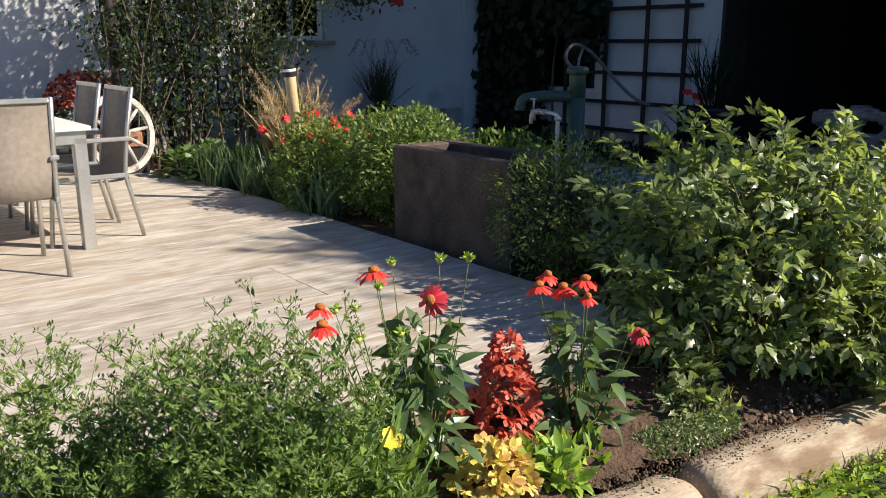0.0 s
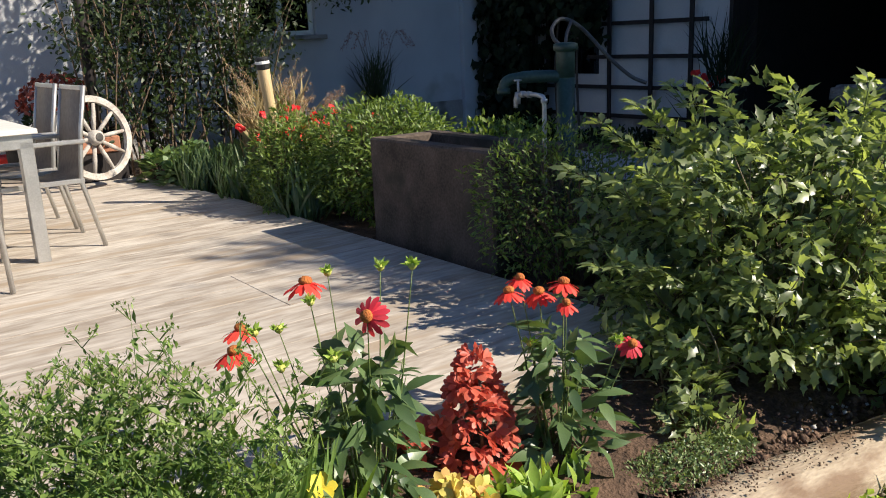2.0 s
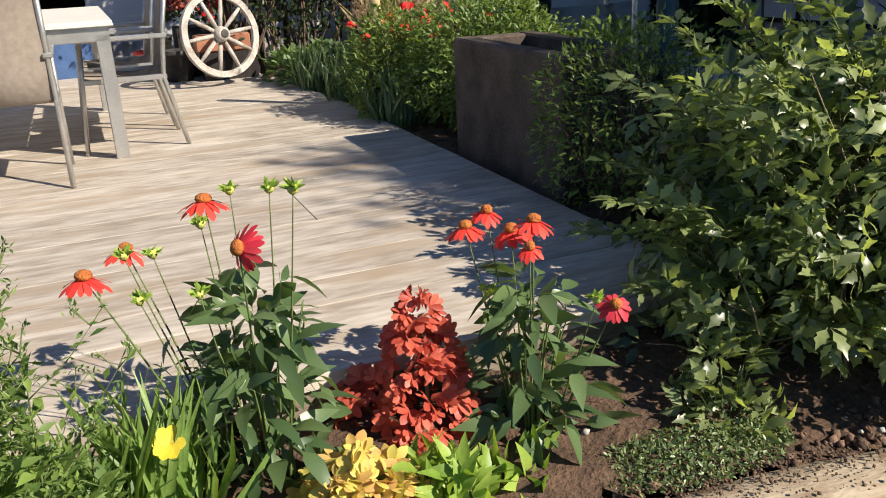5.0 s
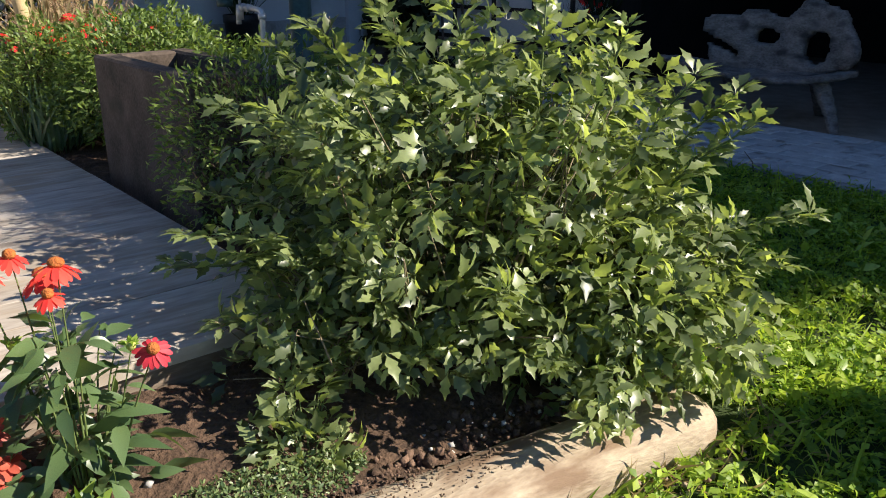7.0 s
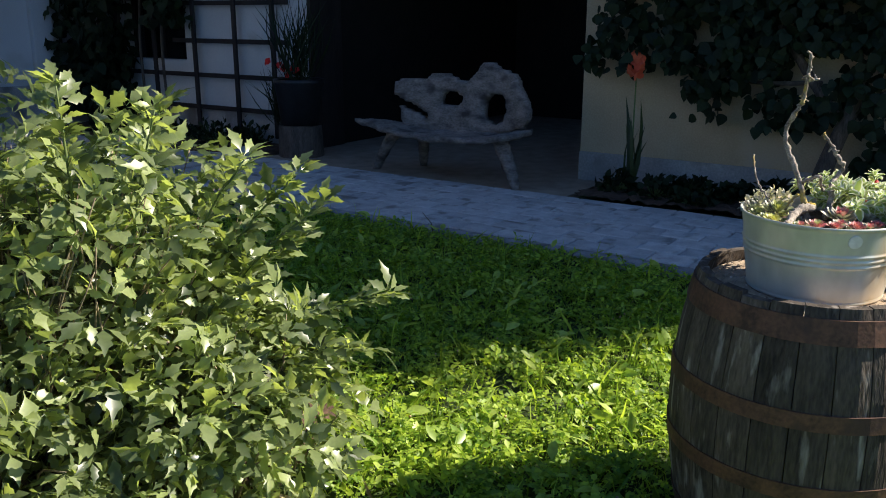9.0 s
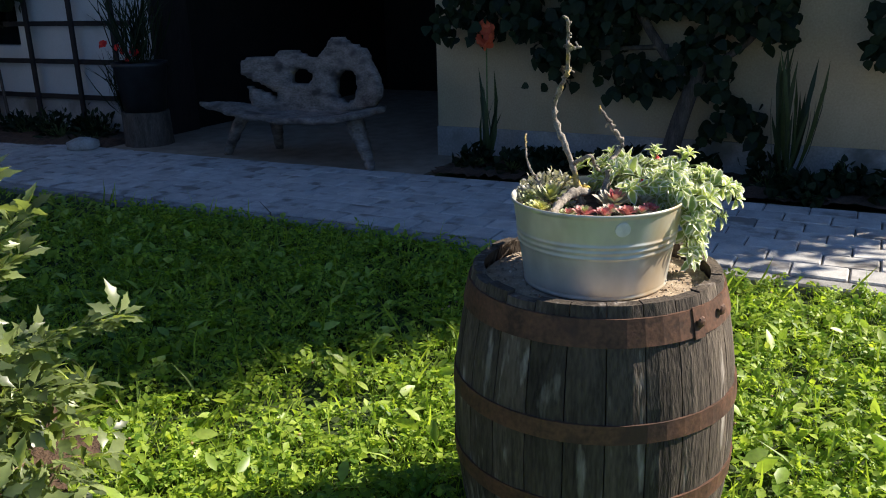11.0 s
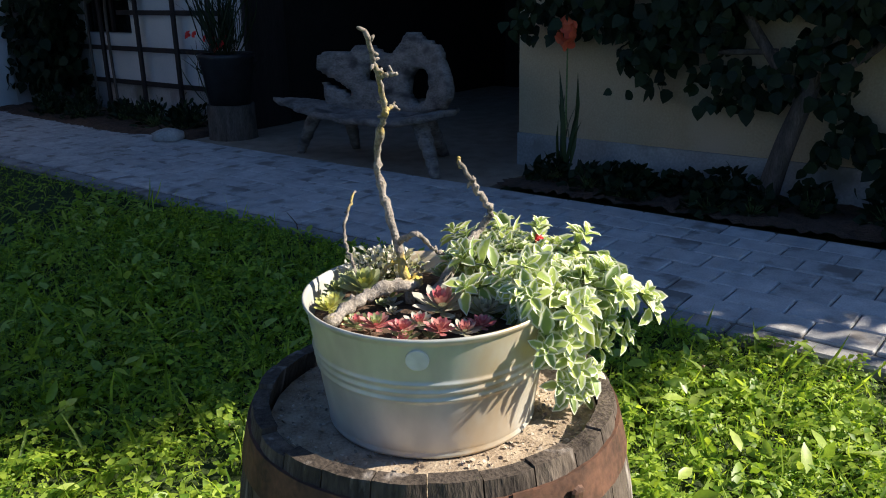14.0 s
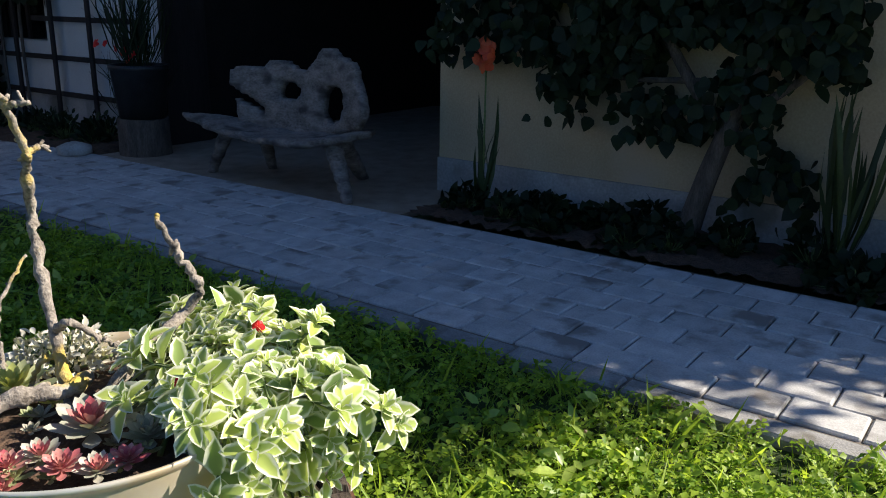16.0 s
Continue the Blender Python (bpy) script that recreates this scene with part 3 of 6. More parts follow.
# rooms behind the openings, coloured near-black for their shade
hwall("room_back", -5, 9.27, 14.4, 14.6, -0.1, 4.7, M_UNLIT)
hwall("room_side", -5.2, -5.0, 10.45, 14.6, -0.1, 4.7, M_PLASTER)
hwall("room_ceiling", -5, 9.27, 10.85, 14.4, 4.6, 4.75, M_UNLIT)
hwall("room_floor", -5, 9.27, 10.85, 14.4, -0.1, 0.3, M_UNLIT)
hwall("roof", -5.4, 9.27, 9.95, 15.0, 4.75, 4.95, M_ROOF)


def casement(name, a0, a1, z0, z1, mullions):
    """A window in the house wall: frame bars, panes and a sill."""
    w = thing(name, YARD, "white casement window with dark panes and a stone sill", "window", kind="structure")
    for p, q in ((a0, a0 + 0.06), (a1 - 0.06, a1)):
        span("window_frame", p, q, 10.52, 10.6, z0, z1, M_WHITEPAINT, w, 0.004)
    for p, q in ((z0, z0 + 0.06), (z1 - 0.06, z1)):
        span("window_frame", a0 + 0.06, a1 - 0.06, 10.52, 10.6, p, q, M_WHITEPAINT, w, 0.004)
    for c in mullions:
        span("mullion", c - 0.035, c + 0.035, 10.51, 10.59, z0 + 0.06, z1 - 0.06, M_WHITEPAINT, w, 0.004)
    edges = [a0 + 0.06] + [x for c in mullions for x in (c - 0.035, c + 0.035)] + [a1 - 0.06]
    for p, q in zip(edges[::2], edges[1::2]):
        span("pane", p, q, 10.55, 10.56, z0 + 0.06, z1 - 0.06, M_GLASS, w).visible_shadow = False
    span("window_sill", a0 - 0.05, a1 + 0.12, 10.36, 10.52, z0 - 0.06, z0, M_PLINTH, w, 0.008)


casement("window_1", 5.13, 6.1, 1.64, 2.7, (5.61,))
casement("window_2", 3.05, 3.95, 1.56, 2.6, (3.5,))
win = thing("window_3", YARD, "dark window in the white wall behind the trellis", "window", kind="structure")
for p, q in ((8.3, 8.36), (9.39, 9.45), (8.85, 8.9)):
    span("window_frame", 9.38, 9.45, p, q, 0.95, 2.1, M_DARKWOOD, win)
for p, q in ((8.36, 8.85), (8.9, 9.39)):
    span("pane", 9.41, 9.42, p, q, 0.95, 2.1, M_GLASS, win)
# dark sheet close behind the panes in place of an unlit room
span("room_box", 9.68, 9.8, 8.2, 9.6, 0.8, 2.3, M_UNLIT, win)

# ---- deck, path, edging ----
DECK_Z = 0.36
deck = thing("deck", YARD, "sun-bleached wide timber deck boards", "deck", kind="structure")
span("deck_side", -6.0, 3.02, 2.26, 2.3, 0.05, DECK_Z - 0.045, M_DECKSIDE, deck)
span("deck_side", 2.99, 3.03, 2.3, 9.6, 0.05, DECK_Z - 0.045, M_DECKSIDE, deck)
span("deck_base", -6.0, 2.98, 2.31, 10.4, 0.0, DECK_Z - 0.05, M_DECKSIDE, deck)
PLANK_W = 0.2267
plank_meshes = {}


def plank(a0, a1, b):
    key = round(a1 - a0, 2)
    if key not in plank_meshes:
        bm = box_bm(a1 - a0 - 0.003, PLANK_W - 0.003, 0.045, 0.0015)
        me = bpy.data.meshes.new("plank")
        bm.to_mesh(me)
        bm.free()
        me.materials.append(M_PLANK)
        plank_meshes[key] = me
    ob = new("plank", plank_meshes[key])
    ob.parent = deck
    ob.location = ((a0 + a1) / 2, b, DECK_Z - 0.0225 + rng.uniform(-0.0015, 0.0015))


for i in range(35):
    b = 2.24 + PLANK_W * (i + 0.5)
    right = 3.05 if b < 6.5 else 3.05 - 0.1 * (b - 6.5)
    cut = 2.065 if 6 <= i <= 8 else (-1.2 if i % 6 < 3 else 0.15)
    plank(-6.0, cut, b)
    plank(cut, right, b)

path = thing("path", YARD, "grey concrete block path in the shade of the barn", "path", kind="structure")
span("path_bed", 6.95, 8.5, -6.0, 10.3, -0.1, 0.038, M_JOINT, path)
span("path_bed", 8.5, 9.25, 7.2, 10.3, -0.1, 0.036, M_JOINT, path)
pm = bpy.data.meshes.new("paver")
bm = box_bm(0.194, 0.263, 0.06, 0.007)
bm.to_mesh(pm)
bm.free()
pm.materials.append(M_PAVER)
km = bpy.data.meshes.new("kerb_stone")
bm = box_bm(0.115, 0.49, 0.16, 0.012)
bm.to_mesh(km)
bm.free()
km.materials.append(M_KERB)
rest = Heap()
tv = [tuple(v.co) for v in pm.vertices]
tf = [tuple(p.vertices) for p in pm.polygons]
for r in range(7):
    for k in range(60):
        b = -5.9 + 0.27 * k + (0.135 if r % 2 else 0)
        where = Matrix.Translation((7.155 + 0.2 * r, b, 0.022 + rng.uniform(-0.002, 0.003))) @ pose(0, 0, 0, rng.normal(0, 0.35), rng.normal(0, 0.35), rng.normal(0, 0.5))
        if -1.5 < b < 9.0:
            ob = new("paver", pm)
            ob.parent = path
            ob.matrix_local = where
        else:
            rest.add([where @ Vector(v) for v in tv], tf)
tagged(rest.make("far_pavers", M_PAVER, path, smooth=False), kind="stuff")
for k in range(32):
    ob = new("kerb_stone", km)
    ob.parent = path
    ob.location = (6.98, -5.8 + 0.5 * k, -0.03 + rng.uniform(-0.003, 0.003))


def log_mesh(length, r, seed):
    """A peeled half-sunk log along x, with uneven girth and rounded ends."""
    V, F, sides, n = [], [], 18, 28
    for i in range(n + 1):
        t = i / n
        k = min(1, (min(t, 1 - t) * length / 0.05) ** 0.5) if 0 < t < 1 else 0.72
        k = max(k, 0.72)
        for s in range(sides):
            w = 2 * math.pi * s / sides
            q = r * k * (1 + 0.07 * noise.noise(Vector((t * length * 3 + seed, math.cos(w), math.sin(w)))) + 0.03 * noise.noise(Vector((t * length * 14, 3 * math.cos(w), seed))))
            V.append((t * length, q * math.cos(w) * 1.15, q * 0.88 * math.copysign(abs(math.sin(w)) ** 0.72, math.sin(w))))
    for i in range(n):
        for s in range(sides):
            q = (s + 1) % sides
            F.append((i * sides + s, (i + 1) * sides + s, (i + 1) * sides + q, i * sides + q))
    F.append(tuple(range(sides)))
    F.append(tuple(range(n * sides, (n + 1) * sides))[::-1])
    return V, F


def log_edge(p0, p1, z, r, seed):
    d = Vector((p1[0] - p0[0], p1[1] - p0[1], 0))
    ob = bulk("edging_log", *log_mesh(d.length, r, seed), M_LOG, smooth=True)
    ob.matrix_world = pose(p0[0], p0[1], z, 0, 0, math.degrees(math.atan2(d.y, d.x)))
    return tagged(ob, "pale peeled log edging the flower bed", "log", "bed edging logs")


log_edge((0.9, 2.66), (2.2, 3.42), 0.06, 0.115, 1.0)
log_edge((-0.7, 1.72), (0.86, 2.62), 0.06, 0.11, 5.0)
log_edge((-2.6, 0.62), (-0.74, 1.69), 0.06, 0.11, 9.0)

# ---- barrel and tub ----
BX, BY = 3.622, 3.065
barrel = thing("barrel", pose(BX, BY, 0), "old oak barrel with weathered grey staves and rusty hoops", "barrel")
HB, RT, RB = 0.775, 0.308, 0.361


def barrel_r(z):
    u = 2 * z / HB - 1
    return RB - (RB - RT) * u * u


NS = 24
for k in range(NS):
    w0, w1 = 2 * math.pi * (k + 0.015) / NS, 2 * math.pi * (k + 0.985) / NS
    V, F = [], []
    top = HB + rng.uniform(-0.006, 0.006)
    zs = [top * i / 10 for i in range(11)]
    for z in zs:
        for depth in (0, 0.028):
            for i in range(4):
                w = w0 + (w1 - w0) * i / 3
                r = barrel_r(z) - depth - (0.0025 if i in (0, 3) and depth == 0 else 0) + 0.0015 * noise.noise(Vector((k, z * 9, i)))
                V.append((r * math.cos(w), r * math.sin(w), z))
    for i in range(10):
        o, p = i * 8, (i + 1) * 8
        for j in range(3):
            F += [(o + j, o + j + 1, p + j + 1, p + j), (o + 4 + j, p + 4 + j, p + 5 + j, o + 5 + j)]
        F += [(o, p, p + 4, o + 4), (o + 3, o + 7, p + 7, p + 3)]
    o = 80
    for j in range(3):
        F += [(o + j, o + j + 1, o + 5 + j, o + 4 + j), (j, 4 + j, 5 + j, j + 1)]
    bulk("stave", V, F, M_STAVE, barrel)
V, F = lathe([(RT - 0.026, HB - 0.06), (RT - 0.026, HB - 0.036), (0.001, HB - 0.033)], 32)
bulk("head", V, F, M_GRIT, barrel, "barrel head covered with pale grit")
for z0, z1 in ((0.69, 0.752), (0.47, 0.515), (0.27, 0.315), (0.04, 0.1)):
    prof = [(barrel_r(z0) - 0.002, z0), (barrel_r(z0) + 0.004, z0), (barrel_r(z1) + 0.004, z1), (barrel_r(z1) - 0.002, z1)]
    hoop = bulk("hoop", *lathe(prof + prof[:1], 48, False), M_RUST, barrel, "rusty iron hoop")
    if z0 > 0.6:
        for dw, dz in ((0, 0.0), (0.27, 0.005)):
            w = math.atan2(2.75 - BY, 3.68 - BX) + dw
            r = barrel_r(0.7) + 0.005
            V, F = lathe([(0.014, 0), (0.011, 0.004), (0.005, 0.0065)], 10)
            bulk("rivet", V, F, M_RUST, hoop, m=Matrix.Translation((r * math.cos(w), r * math.sin(w), 0.722 + dz)) @ Euler((0, math.pi / 2, w)).to_matrix().to_4x4())
        V, F = [], []
        for s, d in ((0, 0.0035), (1, 0.0035)):
            for zz in (0.686, 0.756):
                for dd in (0.0, d):
                    w = math.atan2(2.75 - BY, 3.68 - BX) - 0.06 + 0.1 * s
                    r = barrel_r(zz) + 0.0035 + dd
                    V.append((r * math.cos(w), r * math.sin(w), zz))
        bulk("hoop_lap", V, [(0, 1, 3, 2), (4, 6, 7, 5), (1, 5, 7, 3), (0, 2, 6, 4), (2, 3, 7, 6), (0, 4, 5, 1)], M_RUST, hoop)
G = 1500
w, r = rng.uniform(0, 2 * math.pi, G), RT * 0.9 * np.sqrt(rng.uniform(0, 1, G))
grains = scatter("grit", ROUND, np.c_[r * np.cos(w), r * np.sin(w), np.full(G, HB - 0.032)], sphere_ways(G) * (1, 1, 0.3), sphere_ways(G) + (0, 0, 0.8), rng.uniform(0.003, 0.009, G), M_GRAIN, barrel)
tagged(grains, kind="stuff")

TX, TY, TZ = 3.618, 3.059, HB - 0.033
tub = thing("zinc_tub", pose(TX, TY, TZ, 0, 0, 0), "round galvanised zinc tub planted with succulents, standing on the barrel", "tub")
HT = 0.213
prof = [(0.172, 0.0), (0.1765, 0.002), (0.177, 0.007), (0.1745, 0.01)]
for i in range(1, 81):
    z = 0.012 + (HT - 0.022) * i / 80
    bead = sum(0.0034 * math.exp(-((z - c) / 0.0034) ** 2) for c in (0.108, 0.122, 0.136))
    prof.append((0.1745 + 0.031 * z / HT + bead, z))
prof += [(0.2085, HT - 0.006), (0.2105, HT - 0.002), (0.2095, HT + 0.002), (0.2065, HT + 0.002), (0.2025, HT - 0.006), (0.187, 0.12)]
V, F = lathe(prof, 72, False)
V = [Vector((v[0] * (1 + 0.006 * noise.noise(Vector((v[0] * 9, v[1] * 9, v[2] * 7)))), v[1] * (1 + 0.006 * noise.noise(Vector((v[0] * 8, v[1] * 8, 5 + v[2] * 7)))), v[2])) for v in V]
bulk("tub_wall", V, F, M_ZINC, tub, smooth=True)
bulk("tub_base", *lathe([(0.17, 0.001), (0.17, 0.012)], 40), M_ZINC, tub)
bulk("soil", *lathe([(0.187, 0.14), (0.194, 0.176), (0.1, 0.185), (0.01, 0.187)], 40), M_SOIL, tub)
dotw = math.atan2(2.862 - TY, 3.553 - TX)
bulk("badge", *lathe([(0.0175, -0.001), (0.0175, 0.0015), (0.016, 0.002)], 24), M_BADGE, tub, "round pressed badge",
     m=Matrix.Translation((0.2022 * math.cos(dotw), 0.2022 * math.sin(dotw), 0.18)) @ Euler((0, math.pi / 2 + 0.15, dotw)).to_matrix().to_4x4())

# ---- big peony bush ----


def bush(name, label, category, base, centre, radii, n, shape, size, mat, stems=40, stem_r=0.008, stem_mat=None, up=0.5, shell=0.55, lump=0.25, inner=None, group="", droop=0.0, jit=0.6, floor=0.02, seed=0):
    """A shrub: stems from the base to an uneven shell of leaves."""
    ob = thing(name, pose(*base), label, category, group)
    c, R = np.array(centre) - np.array(base), np.array(radii)
    ways = sphere_ways(n)
    lumps = np.array([1 + lump * (noise.noise(Vector(w * 2.3) + Vector((seed, 0, 0))) + 0.6 * noise.noise(Vector(w * 6.1) + Vector((0, seed, 0)))) for w in ways])
    depth = 1 - shell * rng.uniform(0, 1, n) ** 1.7
    P = c + ways * R * (lumps * depth)[:, None]
    keep = P[:, 2] > floor
    P, W = P[keep], ways[keep]
    k = len(P)
    D = W + (0, 0, 0.25) + jitter(k, jit)
    N = W * 0.5 + (0, 0, up) + jitter(k, 0.35)
    scatter("leaves", shape, P, D, N, size * rng.uniform(0.6, 1.3, k), mat, ob)["kind"] = "stuff"
    # inner fill whose dark colour stands for shade between the outer leaves
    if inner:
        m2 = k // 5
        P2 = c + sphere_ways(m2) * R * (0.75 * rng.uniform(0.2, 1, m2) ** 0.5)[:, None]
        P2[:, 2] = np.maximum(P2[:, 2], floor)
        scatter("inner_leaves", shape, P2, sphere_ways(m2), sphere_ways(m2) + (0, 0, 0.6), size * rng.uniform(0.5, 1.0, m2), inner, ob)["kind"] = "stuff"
    h = Heap()
    picks = rng.integers(0, k, stems)
    for i in picks:
        e = Vector(P[i])
        s = Vector((e.x * 0.25 + rng.normal(0, 0.04), e.y * 0.25 + rng.normal(0, 0.04), -0.02))
        mid = s.lerp(e, 0.5) + Vector((rng.normal(0, 0.05), rng.normal(0, 0.05), 0.06))
        h.tube(smooth_line([s, mid, e], 4), np.linspace(stem_r, stem_r * 0.3, 9), 5)
    h.make("twigwork", stem_mat or M_BROWNSTEM, ob)["kind"] = "stuff"
    return ob


bush("peony_shrub", "broad tree peony shrub with lobed green leaves spilling over the log", "shrub", (1.5, 3.75, 0.12), (1.5, 3.78, 0.62), (0.7, 0.62, 0.55), 3000, PEONY, 0.092, F_PEONY, 420, 0.005, M_PALESTEM, lump=0.5, inner=F_SHRUBSHADE, seed=2)

# ---- trough, pump, tap ----
trough = thing("water_trough", YARD, "old rough concrete water trough beside the deck", "trough")
span("trough_wall", 3.16, 3.27, 3.42, 4.58, 0.0, 0.955, M_CONCRETE, trough, 0.012)
span("trough_wall", 3.56, 3.66, 3.42, 4.58, 0.0, 0.955, M_CONCRETE, trough, 0.012)
span("trough_wall", 3.265, 3.565, 4.47, 4.575, 0.0, 0.953, M_CONCRETE, trough, 0.012)
span("trough_wall", 3.265, 3.565, 3.425, 3.53, 0.0, 0.953, M_CONCRETE, trough, 0.012)
span("trough_floor", 3.265, 3.565, 3.52, 4.475, 0.0, 0.5, M_CONCRETE, trough)
water = span("trough_water", 3.265, 3.565, 3.52, 4.475, 0.5, 0.86, M_GLASS, trough, 0, "still dark water")

pump = thing("hand_pump", Matrix.Translation(L(3.76, 3.5, 0.3)) @ pose(0, 0, 0, 0, 0, math.degrees(TH)), "green cast-iron garden hand pump with a long curved handle", "pump")
bulk("column", *lathe([(0.09, -0.1), (0.09, 0.02), (0.055, 0.04), (0.05, 0.5), (0.056, 0.51), (0.056, 0.55), (0.05, 0.56), (0.05, 0.99)], 20), M_PUMP, pump, smooth=True)
bulk("cap", *lathe([(0.05, 0.99), (0.051, 1.12), (0.052, 1.13), (0.064, 1.133), (0.067, 1.15), (0.064, 1.168), (0.05, 1.173), (0.016, 1.176)], 20), M_PUMP, pump, smooth=True)
h = Heap()
h.tube(smooth_line([(0, 0.0, 0.99), (-0.07, 0.055, 1.0), (-0.17, 0.135, 1.0), (-0.235, 0.19, 0.99), (-0.26, 0.21, 0.96), (-0.262, 0.212, 0.92)], 5), [0.034] * 12 + [0.03] * 14, 12)
h.make("spout", M_PUMP, pump)
h = Heap()
h.tube([(-0.262, 0.212, 0.915), (-0.262, 0.212, 0.945)], 0.036, 12)
h.make("spout_collar", M_PUMP, pump)
h = Heap()
h.tube(smooth_line([(-0.01, 0.03, 1.16), (-0.03, 0.06, 1.2), (-0.02, 0.08, 1.25), (0.05, 0.1, 1.295), (0.11, 0.08, 1.29), (0.17, 0.02, 1.23), (0.24, -0.1, 1.08), (0.32, -0.18, 0.98), (0.38, -0.24, 0.94)], 6), 0.0105, 10)
h.tube([(0.0, 0.0, 1.17), (0.06, 0.05, 1.22), (0.12, 0.07, 1.29)], 0.009, 8)
h.make("handle", M_HANDLE, pump, "bare steel curved handle")
tap = thing("standpipe", Matrix.Translation(L(3.53, 3.43, 0.5)) @ pose(0, 0, 0, 0, 0, math.degrees(TH)), "galvanised standpipe with a small tap over the trough", "tap")
h = Heap()
h.tube(smooth_line([(0, 0, 0), (0, 0, 0.62), (0, 0.0, 0.685), (0.0, 0.03, 0.71), (0.0, 0.18, 0.715), (0.0, 0.215, 0.7), (0.0, 0.222, 0.64)], 5), 0.0125, 10)
h.make("pipe", M_PIPE, tap)
h = Heap()
h.tube([(0, 0.205, 0.66), (0, 0.205, 0.725)], 0.016, 10)
h.tube([(0, 0.2, 0.72), (0, 0.2, 0.785)], 0.007, 8)
h.tube([(-0.026, 0.2, 0.787), (0.026, 0.2, 0.787)], 0.006, 6)
h.make("valve", M_PIPE, tap)
for p, q in (((0, 0.1, 0.713), (0, 0.125, 0.714)), ((0, 0.15, 0.714), (0, 0.175, 0.715)), ((0, 0.0, 0.672), (0, 0.0, 0.695))):
    h = Heap()
    h.tube([p, q], 0.018, 10)
    h.make("coupling", M_PIPE, tap)

# ---- terrace furniture ----


def chair(m):
    """A garden armchair: x forward, feet on z 0."""
    c = thing("garden_chair", m, "stackable aluminium garden armchair with a taupe textile sling", "chair", "chairs round the table")
    for y in (-0.26, 0.26):
        h = Heap()
        h.tube([(-0.29, y, 0.0), (-0.2, y, 0.42), (-0.235, y, 0.7), (-0.29, y, 0.98)], 0.014, 8)
        h.make("rear_leg", M_ALU, c)
        h = Heap()
        h.tube([(0.29, y, 0.0), (0.25, y, 0.42), (0.23, y, 0.64)], 0.014, 8)
        h.make("front_leg", M_ALU, c)
        part("armrest", box_bm(0.5, 0.05, 0.026, 0.006, (0.0, y, 0.655)), M_ALU, c)
        part("side_rail", box_bm(0.48, 0.024, 0.03, 0.004, (0.02, y, 0.42)), M_ALU, c)
    part("front_rail", box_bm(0.024, 0.5, 0.03, 0.004, (0.25, 0, 0.42)), M_ALU, c)
    part("top_rail", box_bm(0.03, 0.5, 0.026, 0.004, (-0.285, 0, 0.965)), M_ALU, c)
    V, F = [], []
    line = [(0.24, 0.432), (0.1, 0.415), (-0.08, 0.405), (-0.19, 0.43), (-0.215, 0.56), (-0.235, 0.7), (-0.26, 0.84), (-0.283, 0.955)]
    for x, z in line:
        V += [(x, -0.248, z), (x, 0.248, z), (x - 0.004, 0.248, z + 0.004), (x - 0.004, -0.248, z + 0.004)]
    for i in range(len(line) - 1):
        o, p = i * 4, i * 4 + 4
        F += [(o, o + 1, p + 1, p), (o + 2, o + 3, p + 3, p + 2), (o + 1, o + 2, p + 2, p + 1), (o + 3, o, p, p + 3)]
    bulk("sling", V, F, M_SLING, c, "taupe woven textile sling", True)
    return c


def at(a, b, z, turn):
    return Matrix.Translation(L(a, b, z)) @ pose(0, 0, 0, 0, 0, math.degrees(TH) + turn)


c1 = chair(at(1.5, 5.8, DECK_Z, 180))
copy_thing(c1, at(1.5, 6.48, DECK_Z, 180))
copy_thing(c1, at(0.86, 5.08, DECK_Z, 90))
copy_thing(c1, at(0.1, 6.1, DECK_Z, 0))
table = thing("garden_table", YARD, "pale topped garden table with flat aluminium legs", "table")
span("tabletop", 0.42, 1.46, 5.33, 7.3, DECK_Z + 0.74, DECK_Z + 0.77, M_TABLETOP, table, 0.004)
for p in (0.44, 1.36):
    for q in (5.36, 7.2):
        span("leg", p, p + 0.075, q, q + 0.075, DECK_Z, DECK_Z + 0.7, M_ALU, table, 0.004)
for p, q, r, s in ((0.44, 1.435, 5.36, 5.4), (0.44, 1.435, 7.235, 7.275), (0.44, 0.48, 5.4, 7.235), (1.395, 1.435, 5.4, 7.235)):
    span("apron", p, q, r, s, DECK_Z + 0.66, DECK_Z + 0.74, M_ALU, table, 0.003)

# ---- wheel ----
wheel = thing("cart_wheel", Matrix.Translation(L(2.43, 7.95, 0.8)) @ pose(0, 0, 0, 0, 0, math.degrees(TH) + 20) @ pose(0, 0, 0, 82, 0, 0), "whitewashed wooden cart wheel leaning at the deck's end", "wheel")
RW = 0.37
V, F = lathe([(RW - 0.055, -0.022), (RW, -0.022), (RW, 0.022), (RW - 0.055, 0.022), (RW - 0.055, -0.022)], 48, False)
bulk("rim", V, F, M_WHEEL, wheel)
bulk("hub", *lathe([(0.035, -0.07), (0.055, -0.068), (0.07, -0.02), (0.07, 0.02), (0.055, 0.075), (0.035, 0.078)], 20), M_WHEEL, wheel, smooth=True)
bulk("hub_ring", *lathe([(0.03, 0.07), (0.036, 0.074), (0.036, 0.084), (0.02, 0.086)], 16), M_IRON, wheel)
for k in range(10):
    w = 2 * math.pi * k / 10 + 0.1
    h = Heap()
    h.tube([(0.06 * math.cos(w), 0.06 * math.sin(w), 0), (0.2 * math.cos(w), 0.2 * math.sin(w), 0), ((RW - 0.05) * math.cos(w), (RW - 0.05) * math.sin(w), 0)], [0.017, 0.02, 0.014], 8)
    h.make("spoke", M_WHEEL, wheel)

# ---- bench ----
bench = thing("root_bench", at(8.62, 4.02, 0.05, 0), "silvery gnarled root-wood bench standing before the barn gate", "bench")
